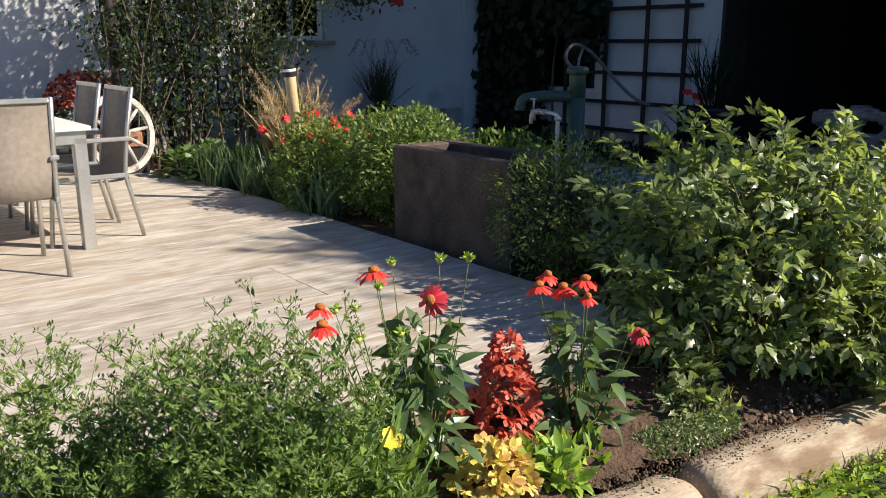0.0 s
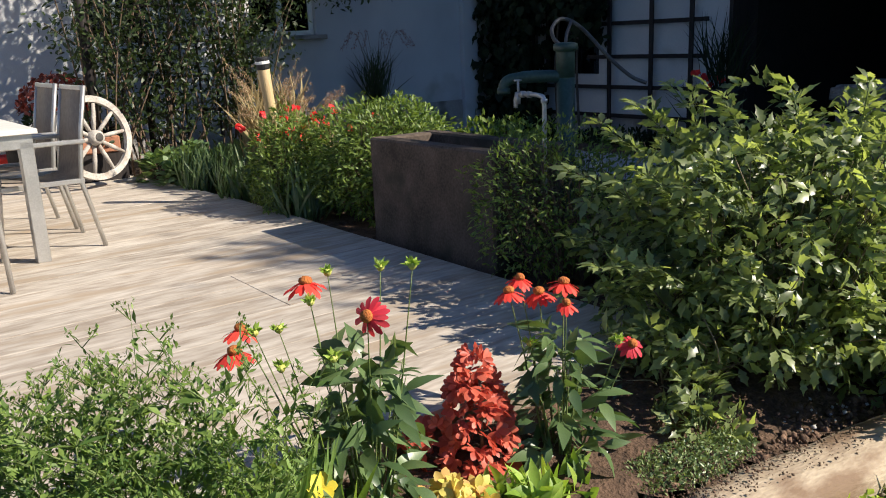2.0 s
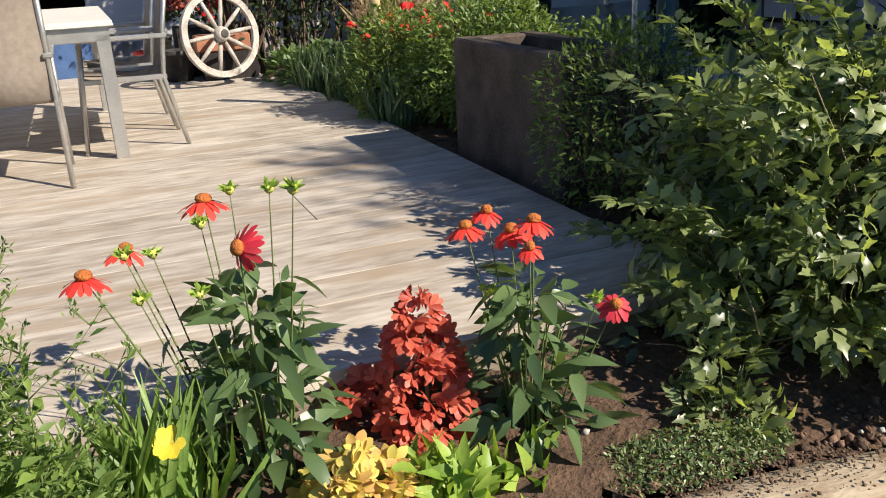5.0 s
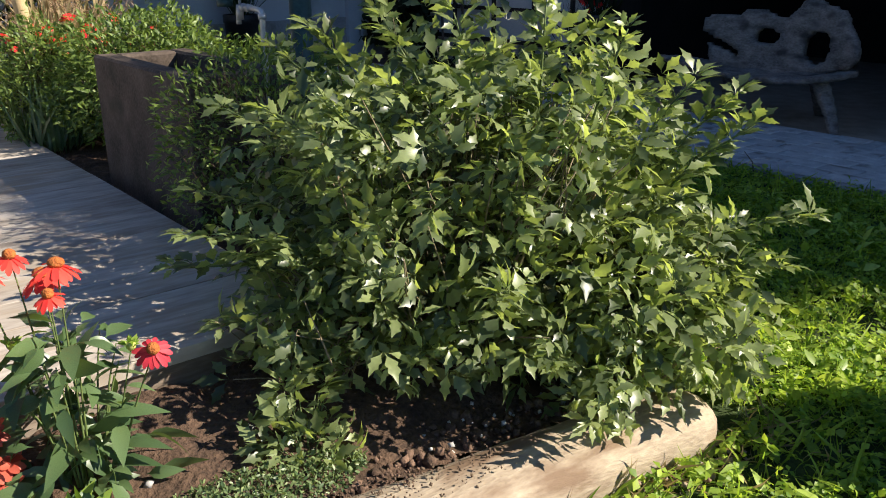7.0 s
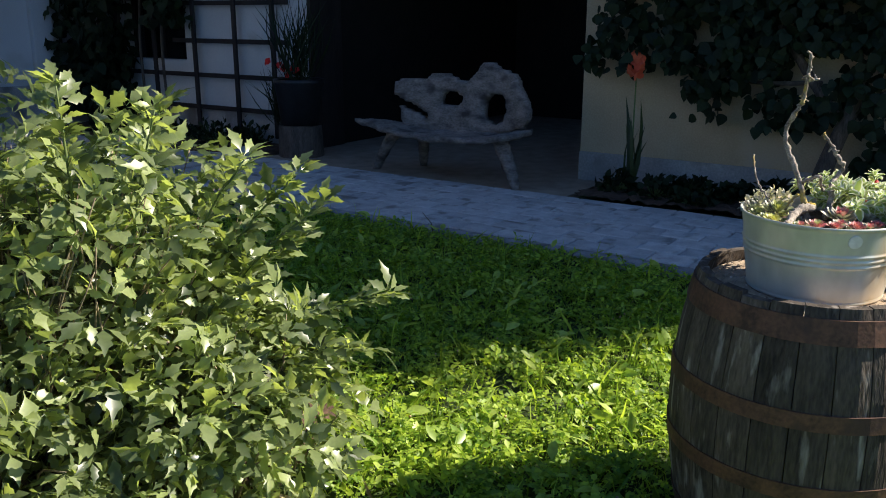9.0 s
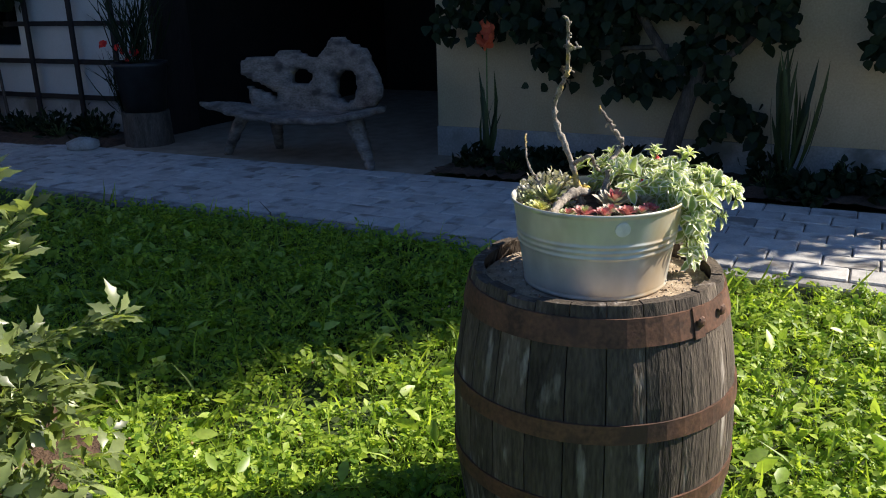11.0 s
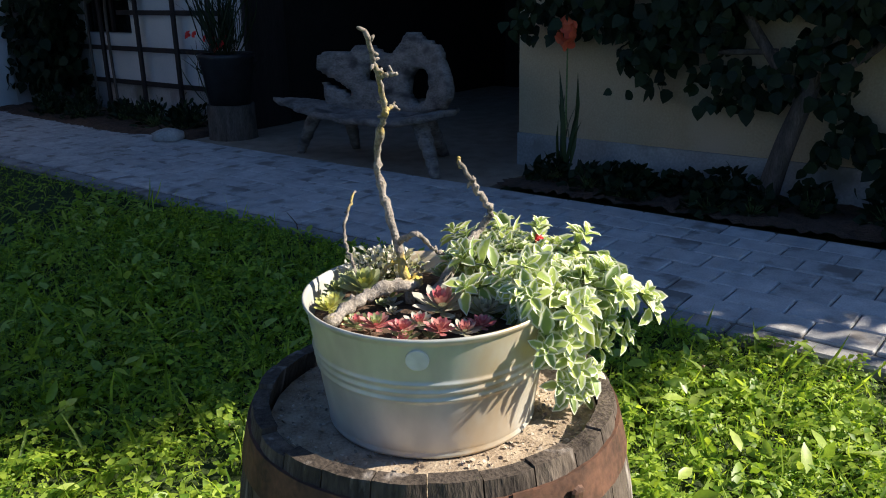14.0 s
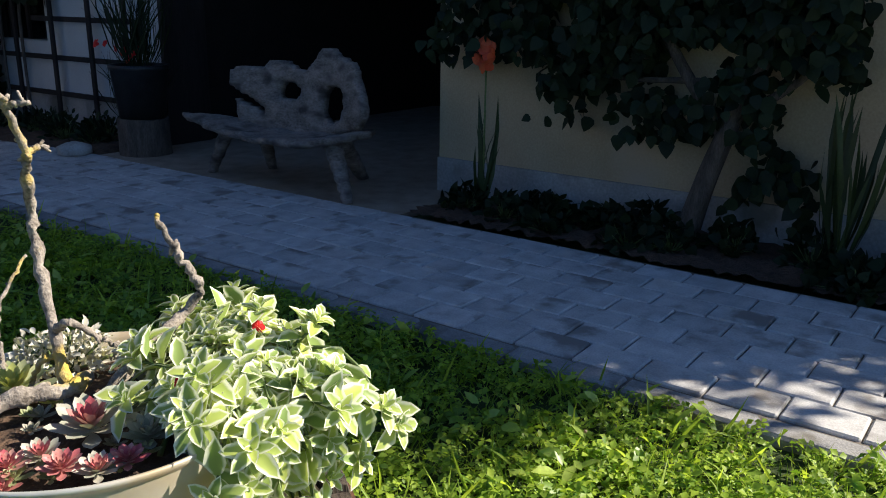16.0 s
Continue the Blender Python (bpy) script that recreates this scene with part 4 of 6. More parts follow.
# local: x towards the gate, y along the barn


def slab(name, outline, thick, to, holes=(), label=""):
    """A thick organic board from an outline in (u, v), laid by the function to(u, v, w); open where a hole lies."""
    O = np.array(outline)
    step = 0.028
    us = np.arange(O[:, 0].min() - step, O[:, 0].max() + 2 * step, step)
    vs = np.arange(O[:, 1].min() - step, O[:, 1].max() + 2 * step, step)

    def inside(u, v):
        ins = False
        for i in range(len(O)):
            (x0, y0), (x1, y1) = O[i], O[(i + 1) % len(O)]
            if (y0 > v) != (y1 > v) and u < (x1 - x0) * (v - y0) / (y1 - y0) + x0:
                ins = not ins
        for cu, cv, ru, rv in holes:
            if ((u - cu) / ru) ** 2 + ((v - cv) / rv) ** 2 < 1 + 0.35 * noise.noise(Vector((u * 15, v * 15, 3))):
                ins = False
        return ins

    cells = {(i, j) for i in range(len(us)) for j in range(len(vs)) if inside(us[i] + step / 2, vs[j] + step / 2)}
    bm = bmesh.new()
    got = {}

    def vert(i, j, s):
        if (i, j, s) not in got:
            u, v = us[i], vs[j]
            w = s * thick / 2 + 0.025 * noise.noise(Vector((u * 5, v * 5, 0))) + 0.01 * noise.noise(Vector((u * 16, v * 16, s * 4)))
            got[(i, j, s)] = bm.verts.new(to(u, v, w))
        return got[(i, j, s)]

    for i, j in cells:
        q = ((i, j), (i + 1, j), (i + 1, j + 1), (i, j + 1))
        bm.faces.new([vert(a, b, 1) for a, b in q])
        bm.faces.new([vert(a, b, -1) for a, b in q][::-1])
        for (a, b), (c, d), nb in ((q[0], q[1], (i, j - 1)), (q[1], q[2], (i + 1, j)), (q[2], q[3], (i, j + 1)), (q[3], q[0], (i - 1, j))):
            if nb not in cells:
                bm.faces.new((vert(a, b, -1), vert(c, d, -1), vert(c, d, 1), vert(a, b, 1)))
    bmesh.ops.smooth_vert(bm, verts=bm.verts[:], factor=0.5, use_axis_x=True, use_axis_y=True, use_axis_z=True)
    bmesh.ops.smooth_vert(bm, verts=bm.verts[:], factor=0.5, use_axis_x=True, use_axis_y=True, use_axis_z=True)
    bmesh.ops.recalc_face_normals(bm, faces=bm.faces[:])
    return part(name, bm, M_BENCH, bench, label, True)


slab("seat", [(-0.84, -0.2), (-0.8, 0.1), (-0.72, 0.24), (0.55, 0.26), (0.66, 0.06), (0.8, -0.1), (0.97, -0.2), (0.8, -0.25), (0.4, -0.27), (0.0, -0.3), (-0.4, -0.3), (-0.7, -0.28)], 0.055,
     lambda u, v, w: (v + 0.04, u, 0.375 + 0.13 * u * u + w + 0.05 * max(0, v) - 0.05 * max(0, -v - 0.15)))
slab("backrest", [(0.55, 0.4), (0.6, 0.5), (0.62, 0.62), (0.3, 0.5), (0.34, 0.56), (0.67, 0.7), (0.69, 0.84), (0.5, 0.87), (0.36, 0.87), (0.28, 0.93), (0.16, 0.92), (0.0, 0.87), (-0.11, 0.87), (-0.16, 0.94), (-0.22, 1.03), (-0.31, 1.04), (-0.42, 0.98), (-0.61, 0.95), (-0.67, 0.84), (-0.78, 0.74), (-0.83, 0.64), (-0.81, 0.54), (-0.73, 0.48), (-0.5, 0.42), (-0.2, 0.36), (0.3, 0.36)], 0.1,
     lambda u, v, w: (0.16 + 0.18 * (v - 0.4) - 0.14 * (abs(u) / 0.8) ** 2.5 + w, u, v), ((0.07, 0.69, 0.12, 0.062), (-0.42, 0.63, 0.115, 0.125)))
for pts, r in ((((-0.04, -0.56, 0.42), (-0.08, -0.66, 0.26), (-0.12, -0.75, 0.12), (-0.14, -0.8, -0.005)), 0.052), (((0.0, 0.56, 0.42), (0.0, 0.66, 0.28), (0.0, 0.77, 0.1), (0.0, 0.83, -0.005)), 0.048),
               (((0.14, -0.46, 0.4), (0.34, -0.4, 0.22), (0.6, -0.3, -0.005)), 0.06), (((0.14, 0.36, 0.4), (0.28, 0.46, 0.2), (0.42, 0.56, -0.005)), 0.05)):
    h = Heap()
    line = smooth_line(pts, 6)
    h.tube(line, [r * (1.4 - 0.7 * i / len(line) + 0.1 * math.sin(i * 2.1)) for i in range(len(line))], 10)
    h.make("leg", M_BENCH, bench)

# ---- shaping plants ----


def spread(n, lo, hi):
    return np.c_[rng.uniform(lo[0], hi[0], n), rng.uniform(lo[1], hi[1], n), rng.uniform(lo[2], hi[2], n)]


def stuff(ob):
    ob["kind"] = "stuff"
    return ob


def plant(name, base, label, category="plant", group=""):
    return thing(name, pose(*base), label, category, group)


def arching(h, base, tip, r, lift=0.1, n=5, sides=5):
    s, e = Vector(base), Vector(tip)
    mid = s.lerp(e, 0.55) + Vector((0, 0, lift))
    line = smooth_line([s, mid, e], n)
    h.tube(line, np.linspace(r, r * 0.35, len(line)), sides)
    return line


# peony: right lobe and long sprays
peony2 = bush("peony_shrub", "lower peony lobe with arching leafy shoots over the lawn", "shrub", (1.95, 3.6, 0.1), (1.95, 3.58, 0.42), (0.4, 0.42, 0.36), 1700, PEONY, 0.088, F_PEONY, 90, 0.005, M_PALESTEM, lump=0.5, inner=F_SHRUBSHADE, seed=8)
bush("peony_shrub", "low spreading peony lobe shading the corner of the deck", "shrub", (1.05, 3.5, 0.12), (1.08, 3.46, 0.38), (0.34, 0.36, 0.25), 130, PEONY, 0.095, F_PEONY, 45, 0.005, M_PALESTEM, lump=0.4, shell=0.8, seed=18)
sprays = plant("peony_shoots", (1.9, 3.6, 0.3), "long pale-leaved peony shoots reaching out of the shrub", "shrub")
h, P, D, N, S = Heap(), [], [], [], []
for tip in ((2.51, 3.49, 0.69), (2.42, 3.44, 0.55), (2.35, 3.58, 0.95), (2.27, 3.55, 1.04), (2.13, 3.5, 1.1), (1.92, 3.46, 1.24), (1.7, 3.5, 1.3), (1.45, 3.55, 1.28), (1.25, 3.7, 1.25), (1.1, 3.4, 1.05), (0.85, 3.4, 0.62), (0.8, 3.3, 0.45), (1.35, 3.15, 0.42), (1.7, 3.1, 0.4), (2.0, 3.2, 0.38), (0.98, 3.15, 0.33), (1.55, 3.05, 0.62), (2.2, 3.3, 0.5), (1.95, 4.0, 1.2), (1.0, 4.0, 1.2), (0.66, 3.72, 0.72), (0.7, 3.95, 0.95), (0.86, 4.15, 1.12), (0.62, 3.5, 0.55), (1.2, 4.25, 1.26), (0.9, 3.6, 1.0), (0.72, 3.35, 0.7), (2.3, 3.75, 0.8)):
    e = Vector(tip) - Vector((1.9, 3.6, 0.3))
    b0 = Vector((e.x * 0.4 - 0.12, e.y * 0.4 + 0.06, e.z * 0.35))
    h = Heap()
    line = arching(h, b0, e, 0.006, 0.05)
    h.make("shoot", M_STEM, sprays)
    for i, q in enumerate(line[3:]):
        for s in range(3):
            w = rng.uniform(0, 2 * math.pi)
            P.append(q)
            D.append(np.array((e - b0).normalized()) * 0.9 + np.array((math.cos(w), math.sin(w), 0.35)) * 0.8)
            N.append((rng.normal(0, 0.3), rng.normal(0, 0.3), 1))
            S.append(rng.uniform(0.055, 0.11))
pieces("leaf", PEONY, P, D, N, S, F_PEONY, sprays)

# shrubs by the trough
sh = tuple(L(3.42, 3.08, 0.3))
bush("fine_leaved_shrub", "rounded fine-leaved shrub, green above and brown-stemmed below, before the trough", "shrub", sh, tuple(L(3.36, 3.17, 0.72)), (0.45, 0.45, 0.4), 5200, LANCE, 0.03, F_SHRUB, 160, 0.004, M_BROWNSTEM, lump=0.22, inner=F_SHRUBSHADE, jit=0.5, seed=4)
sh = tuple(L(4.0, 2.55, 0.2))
bush("fine_leaved_shrub", "fine-leaved green shrub behind the peony", "shrub", sh, tuple(L(4.0, 2.6, 0.6)), (0.45, 0.45, 0.45), 4200, LANCE, 0.034, F_SHRUB, 80, 0.004, M_BROWNSTEM, lump=0.25, inner=F_SHRUBSHADE, seed=14)
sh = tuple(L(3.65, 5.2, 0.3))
bush("fine_leaved_shrub", "bushy narrow-leaved green shrub in the raised bed", "shrub", sh, tuple(L(3.68, 5.2, 0.72)), (0.55, 0.6, 0.42), 12500, LANCE, 0.04, F_SHRUB, 100, 0.004, M_BROWNSTEM, lump=0.25, inner=F_SHRUBSHADE, seed=24)
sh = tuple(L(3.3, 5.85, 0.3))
bush("fine_leaved_shrub", "low narrow-leaved green shrub at the deck's edge", "shrub", sh, tuple(L(3.2, 5.75, 0.62)), (0.3, 0.34, 0.46), 5400, LANCE, 0.04, F_SHRUB, 60, 0.004, M_BROWNSTEM, lump=0.25, inner=F_SHRUBSHADE, seed=44)
sh = tuple(L(4.3, 4.7, 0.3))
bush("fine_leaved_shrub", "green shrub behind the trough", "shrub", sh, tuple(L(4.35, 4.75, 0.6)), (0.45, 0.45, 0.35), 4500, OVAL, 0.045, F_SHRUB, 60, 0.004, M_BROWNSTEM, lump=0.25, seed=34)


def tuft(name, label, base, n, length, mat, spreadr=0.12, shape=BLADE, lean=0.8, tall=1.0, group="", category="plant"):
    """Arching blades from one crown."""
    ob = plant(name, base, label, category, group)
    w = rng.uniform(0, 2 * math.pi, n)
    r = spreadr * np.sqrt(rng.uniform(0, 1, n))
    P = np.c_[r * np.cos(w), r * np.sin(w), np.zeros(n)]
    D = np.c_[np.cos(w) * lean * rng.uniform(0.1, 1, n), np.sin(w) * lean * rng.uniform(0.1, 1, n), np.full(n, tall)] + jitter(n, 0.12)
    N = np.c_[-np.cos(w), -np.sin(w), np.full(n, 0.6)] + jitter(n, 0.2)
    size = length * rng.uniform(0.6, 1.15, n)
    if n <= 30:
        pieces("blade_" + name, shape, P, D, -N * (1, 1, -1), size, mat, ob)
    else:
        stuff(scatter("foliage", shape, P, D, -N * (1, 1, -1), size, mat, ob))
    return ob


for a, b in ((3.2, 5.85), (3.25, 6.2), (3.15, 6.55), (3.3, 6.9), (3.1, 7.2), (3.55, 5.95), (3.6, 6.4), (3.15, 5.5), (3.5, 7.2), (3.85, 6.1)):
    tuft("daylily", "dark green arching daylily leaves at the deck's edge", tuple(L(a, b, 0.3)), 120, 0.38, F_CONE, 0.16, group="bed daylilies")
for a, b in ((3.05, 7.5), (3.25, 7.8), (3.0, 7.95), (3.45, 7.5), (3.4, 8.2), (3.7, 7.7)):
    ob = plant("broadleaf_plant", tuple(L(a, b, 0.3)), "pale green broad-leaved bed plant", "plant", "broad-leaved bed plants")
    W = sphere_ways(170)
    W[:, 2] = np.abs(W[:, 2])
    stuff(scatter("leaves", HEART, W * (0.2, 0.2, 0.3), W + (0, 0, 0.1) + jitter(170, 0.3), W * 0.4 + (0, 0, 0.8), rng.uniform(0.06, 0.12, 170), F_HOSTA, ob))

for a, b, tall in ((3.6, 6.95, 0.75), (3.9, 7.35, 0.8), (3.55, 6.6, 0.62), (3.75, 6.4, 0.6)):
    g = tuft("fountain_grass", "fountain grass with fluffy tan plumes", tuple(L(a, b, 0.3)), 160, tall, F_DRY, 0.1, lean=0.6, group="fountain grasses", category="grass")
    h, P, D, N, S = Heap(), [], [], [], []
    for k in range(9):
        w = rng.uniform(0, 6.28)
        e = Vector((0.3 * math.cos(w), 0.3 * math.sin(w), tall * rng.uniform(1.1, 1.5)))
        line = arching(h, (0, 0, 0), e, 0.003, 0.22)
        for q in line[-5:]:
            for s in range(26):
                P.append(np.array(q) + rng.normal(0, 0.008, 3))
                D.append(sphere_ways(1)[0] + np.array((e.x, e.y, 0.2)))
                N.append((0, 0, 1))
                S.append(rng.uniform(0.02, 0.04))
    h.make("stalks", M_STEM, g)
    stuff(scatter("plumes", NEEDLE, P, D, N, S, F_PLUME, g))


def blossom(name, at_, r, n, mat, parent, tilt=(0, 0, 1), shape=PETAL, droop=0.2, label=""):
    """A ring of petals round a middle, facing along tilt."""
    z = Vector(tilt).normalized()
    x = z.orthogonal().normalized()
    y = z.cross(x)
    w = np.linspace(0, 2 * math.pi, n, endpoint=False) + rng.normal(0, 0.06, n)
    D = np.array([np.array(x) * math.cos(q) + np.array(y) * math.sin(q) - np.array(z) * (droop + rng.normal(0, 0.1)) for q in w])
    return scatter(name, shape, np.tile(np.array(at_), (n, 1)), D, np.tile(np.array(z), (n, 1)), r * rng.uniform(0.85, 1.1, n), mat, parent, label)


red = plant("red_bedding_plant", tuple(L(3.5, 6.2, 0.3)), "scarlet flowering bedding plant in the raised bed", "flower")
h = Heap()
for k in range(24):
    e = (rng.normal(0, 0.24), rng.normal(0, 0.24), rng.uniform(0.5, 0.74))
    arching(h, (0, 0, 0), e, 0.004, 0.05)
    for s in range(2):
        blossom("flower", np.array(e) + rng.normal(0, 0.02, 3), 0.04, 8, F_REDFLOWER, red, (rng.normal(0, 0.5), -0.6, 0.8), ROUND)
h.make("stems", M_STEM, red)

# post figure with a hollow cut top
post = plant("garden_post", (-1.1, 6.78, 0.3), "pale peeled wooden post with a hollow dark top", "post")
bulk("shaft", *lathe([(0.038, -0.05), (0.042, 0.9), (0.046, 1.06), (0.042, 1.08)], 18), M_BAMBOO, post, smooth=True, m=pose(0, 0, 0, 4, -4, 0))
bulk("cap", *lathe([(0.046, 1.06), (0.05, 1.07), (0.05, 1.14), (0.04, 1.15)], 18), M_BLACK, post, "dark cut collar", m=pose(0, 0, 0, 4, -4, 0))
bulk("band", *lathe([(0.049, 1.1), (0.053, 1.102), (0.053, 1.12), (0.049, 1.122)], 18), M_WHITEPAINT, post, m=pose(0, 0, 0, 4, -4, 0))

# rose arch
arch = plant("rose_arch", tuple(L(2.7, 8.6, 0.3)), "dark timber lattice arch overgrown by a climbing rose", "arch")
ai = arch.matrix_world.inverted()
for a, b in ((2.62, 8.55), (3.2, 8.75), (4.3, 8.8)):
    h = Heap()
    h.tube([ai @ L(a, b, 0.25), ai @ L(a, b, 3.0)], 0.045 if a < 3 else 0.03, 8)
    h.make("post", M_DARKWOOD, arch)
for z in (0.9, 1.25, 1.6, 1.95, 2.3, 2.65):
    h = Heap()
    h.tube([ai @ L(3.2, 8.74, z), ai @ L(4.3, 8.79, z)], 0.016, 6)
    h.make("rail", M_DARKWOOD, arch)
for k in range(5):
    h = Heap()
    h.tube([ai @ L(3.4 + 0.18 * k, 8.76, 0.6), ai @ L(3.4 + 0.18 * k, 8.76, 2.9)], 0.012, 6)
    h.make("slat", M_DARKWOOD, arch)
rose = plant("climbing_rose", tuple(L(2.9, 8.5, 0.3)), "climbing rose with dark leaves and thin canes", "climber")
ri = rose.matrix_world.inverted()
h, P = Heap(), []
for k in range(46):
    a0, b0 = rng.uniform(2.6, 4.3), 8.6 + rng.normal(0, 0.1)
    a1 = a0 + rng.normal(0, 0.5)
    s, e = ri @ L(a0, b0, 0.3), ri @ L(a1, b0 + rng.normal(0, 0.3), rng.uniform(1.4, 3.1))
    for q in arching(h, s, e, 0.011, 0.2, 8)[3:]:
        for j in range(13):
            P.append(np.array(q) + rng.normal(0, 0.11, 3))
for k in range(14):
    s, e = ri @ L(rng.uniform(4.2, 4.6), 8.7, rng.uniform(2.0, 2.9)), ri @ L(rng.uniform(4.9, 6.2), rng.uniform(8.3, 9.2), rng.uniform(1.95, 2.7))
    for q in arching(h, s, e, 0.006, 0.25, 10):
        for j in range(14):
            P.append(np.array(q) + rng.normal(0, 0.08, 3))
for k in range(60):
    s, e = ri @ L(rng.uniform(3.0, 4.6), 8.6, rng.uniform(2.2, 3.0)), ri @ L(rng.uniform(2.7, 5.3), rng.uniform(8.2, 9.2), rng.uniform(2.6, 4.6))
    for q in arching(h, s, e, 0.006, 0.2, 8)[3:]:
        for j in range(9):
            P.append(np.array(q) + rng.normal(0, 0.13, 3))
for k in range(40):
    s, e = ri @ L(rng.uniform(4.4, 5.2), 8.8, rng.uniform(2.4, 3.2)), ri @ L(rng.uniform(5.2, 6.6), rng.uniform(8.5, 9.4), rng.uniform(2.3, 4.3))
    for q in arching(h, s, e, 0.006, 0.2, 8)[3:]:
        for j in range(20):
            P.append(np.array(q) + rng.normal(0, 0.13, 3))
P = np.array(P)
stuff(scatter("leaves", OVAL, P, sphere_ways(len(P)) - (0, 0, 0.3), sphere_ways(len(P)) + (0, 0, 1.0), rng.uniform(0.04, 0.085, len(P)), F_ROSE, rose))
stuff(h.make("canework", M_BROWNSTEM, rose))
for k in range(6):
    q = P[rng.integers(0, len(P))]
    blossom("flower", q, 0.045, 9, F_PLUME, rose, (0.3, -1, 0.3), ROUND)
red_rose = plant("rose_spray", tuple(L(7.0, 9.9, 2.2)), "red rose blooms hanging from above the wall", "flower")
for k in range(6):
    blossom("flower", rng.normal(0, 0.07, 3), 0.06, 9, F_REDFLOWER, red_rose, (0.2, -1, 0.2), ROUND)
h = Heap()
arching(h, (0, 0, 0), (0.1, 0.35, 0.7), 0.008, 0.1)
h.make("stem", M_BROWNSTEM, red_rose)

# pots by the house wall and behind the wheel
def pot(name, where, r0, r1, hgt, mat, label):
    ob = thing(name, Matrix.Translation(where), label, "pot")
    bulk("body", *lathe([(r0, 0), (r1 - 0.012, hgt * 0.86), (r1, hgt * 0.87), (r1, hgt), (r1 - 0.02, hgt), (r1 - 0.03, hgt * 0.8)], 28), mat, ob, smooth=True)
    return ob


span("mum_stand", 2.15, 2.95, 8.75, 9.15, 0.3, 0.82, M_DARKWOOD)
tagged(bpy.data.objects["mum_stand"], "low dark wooden plant stand behind the wheel", "stand")
box = thing("terracotta_box", YARD, "terracotta window box behind the cart wheel", "planter")
span("box_body", 2.25, 2.75, 8.3, 8.5, 0.62, 0.77, M_TERRA, box, 0.012)
span("box_stand", 2.3, 2.8, 8.32, 8.5, 0.3, 0.62, M_DARKWOOD, box)
mum = plant("chrysanthemum", tuple(L(2.4, 8.95, 0.82)), "dome of maroon chrysanthemums on a stand", "flower")
W = sphere_ways(900)
W[:, 2] = np.abs(W[:, 2])
stuff(scatter("flower_dome", ROUND, W * (0.36, 0.3, 0.34) + (0, 0, 0.18), sphere_ways(900), W, rng.uniform(0.03, 0.05, 900), F_MUM, mum))
stuff(scatter("leaves", OVAL, W[:500] * (0.3, 0.26, 0.22) + (0, 0, 0.06), W[:500] + jitter(500, 0.4), W[:500], 0.06, F_ROSE, mum))
for k in range(7):
    blossom("flower", (0.3 + rng.normal(0, 0.05), -0.2 + rng.normal(0, 0.08), 0.2 + rng.normal(0, 0.06)), 0.04, 7, F_REDFLOWER, mum, (0.2, -1, 0.5), ROUND)
pot("bucket", L(1.87, 9.0, DECK_Z), 0.1, 0.13, 0.26, M_RED, "small red plastic bucket")
pot("dark_pot", L(2.1, 8.6, DECK_Z - 0.02), 0.13, 0.17, 0.3, M_IRON, "dark grey plant pot beside the wheel")
pot("dark_pot", L(1.98, 8.85, DECK_Z - 0.02), 0.1, 0.13, 0.42, M_IRON, "tall dark plant pot beside the wheel")
crate = span("storage_chest", 0.6, 1.5, 9.55, 10.1, DECK_Z - 0.03, DECK_Z + 0.36, M_BLUE, None, 0.02)
tagged(crate, "dark blue storage chest by the house wall", "chest")
gp = pot("black_pot", L(6.68, 9.95, 0.02), 0.17, 0.22, 0.72, M_BLACK, "tall black planter at the house wall")
gt = tuft("purple_fountain_grass", "dark fountain grass with drooping plumes in a black planter", tuple(L(6.68, 9.95, 0.7)), 170, 0.62, F_ROSE, 0.1, THINBLADE, 0.8, category="grass")
h, P = Heap(), []
for k in range(9):
    w = rng.uniform(0, 6.28)
    line = arching(h, (0, 0, 0), (0.55 * math.cos(w), 0.55 * math.sin(w), 0.75), 0.003, 0.5, 6)
    for q in line[-5:]:
        P += [np.array(q) + rng.normal(0, 0.01, 3) for s in range(14)]
h.make("stalks", M_BROWNSTEM, gt)
stuff(scatter("plumes", NEEDLE, P, sphere_ways(len(P)), sphere_ways(len(P)), 0.035, F_MUM, gt))

# ---- foreground bed ----


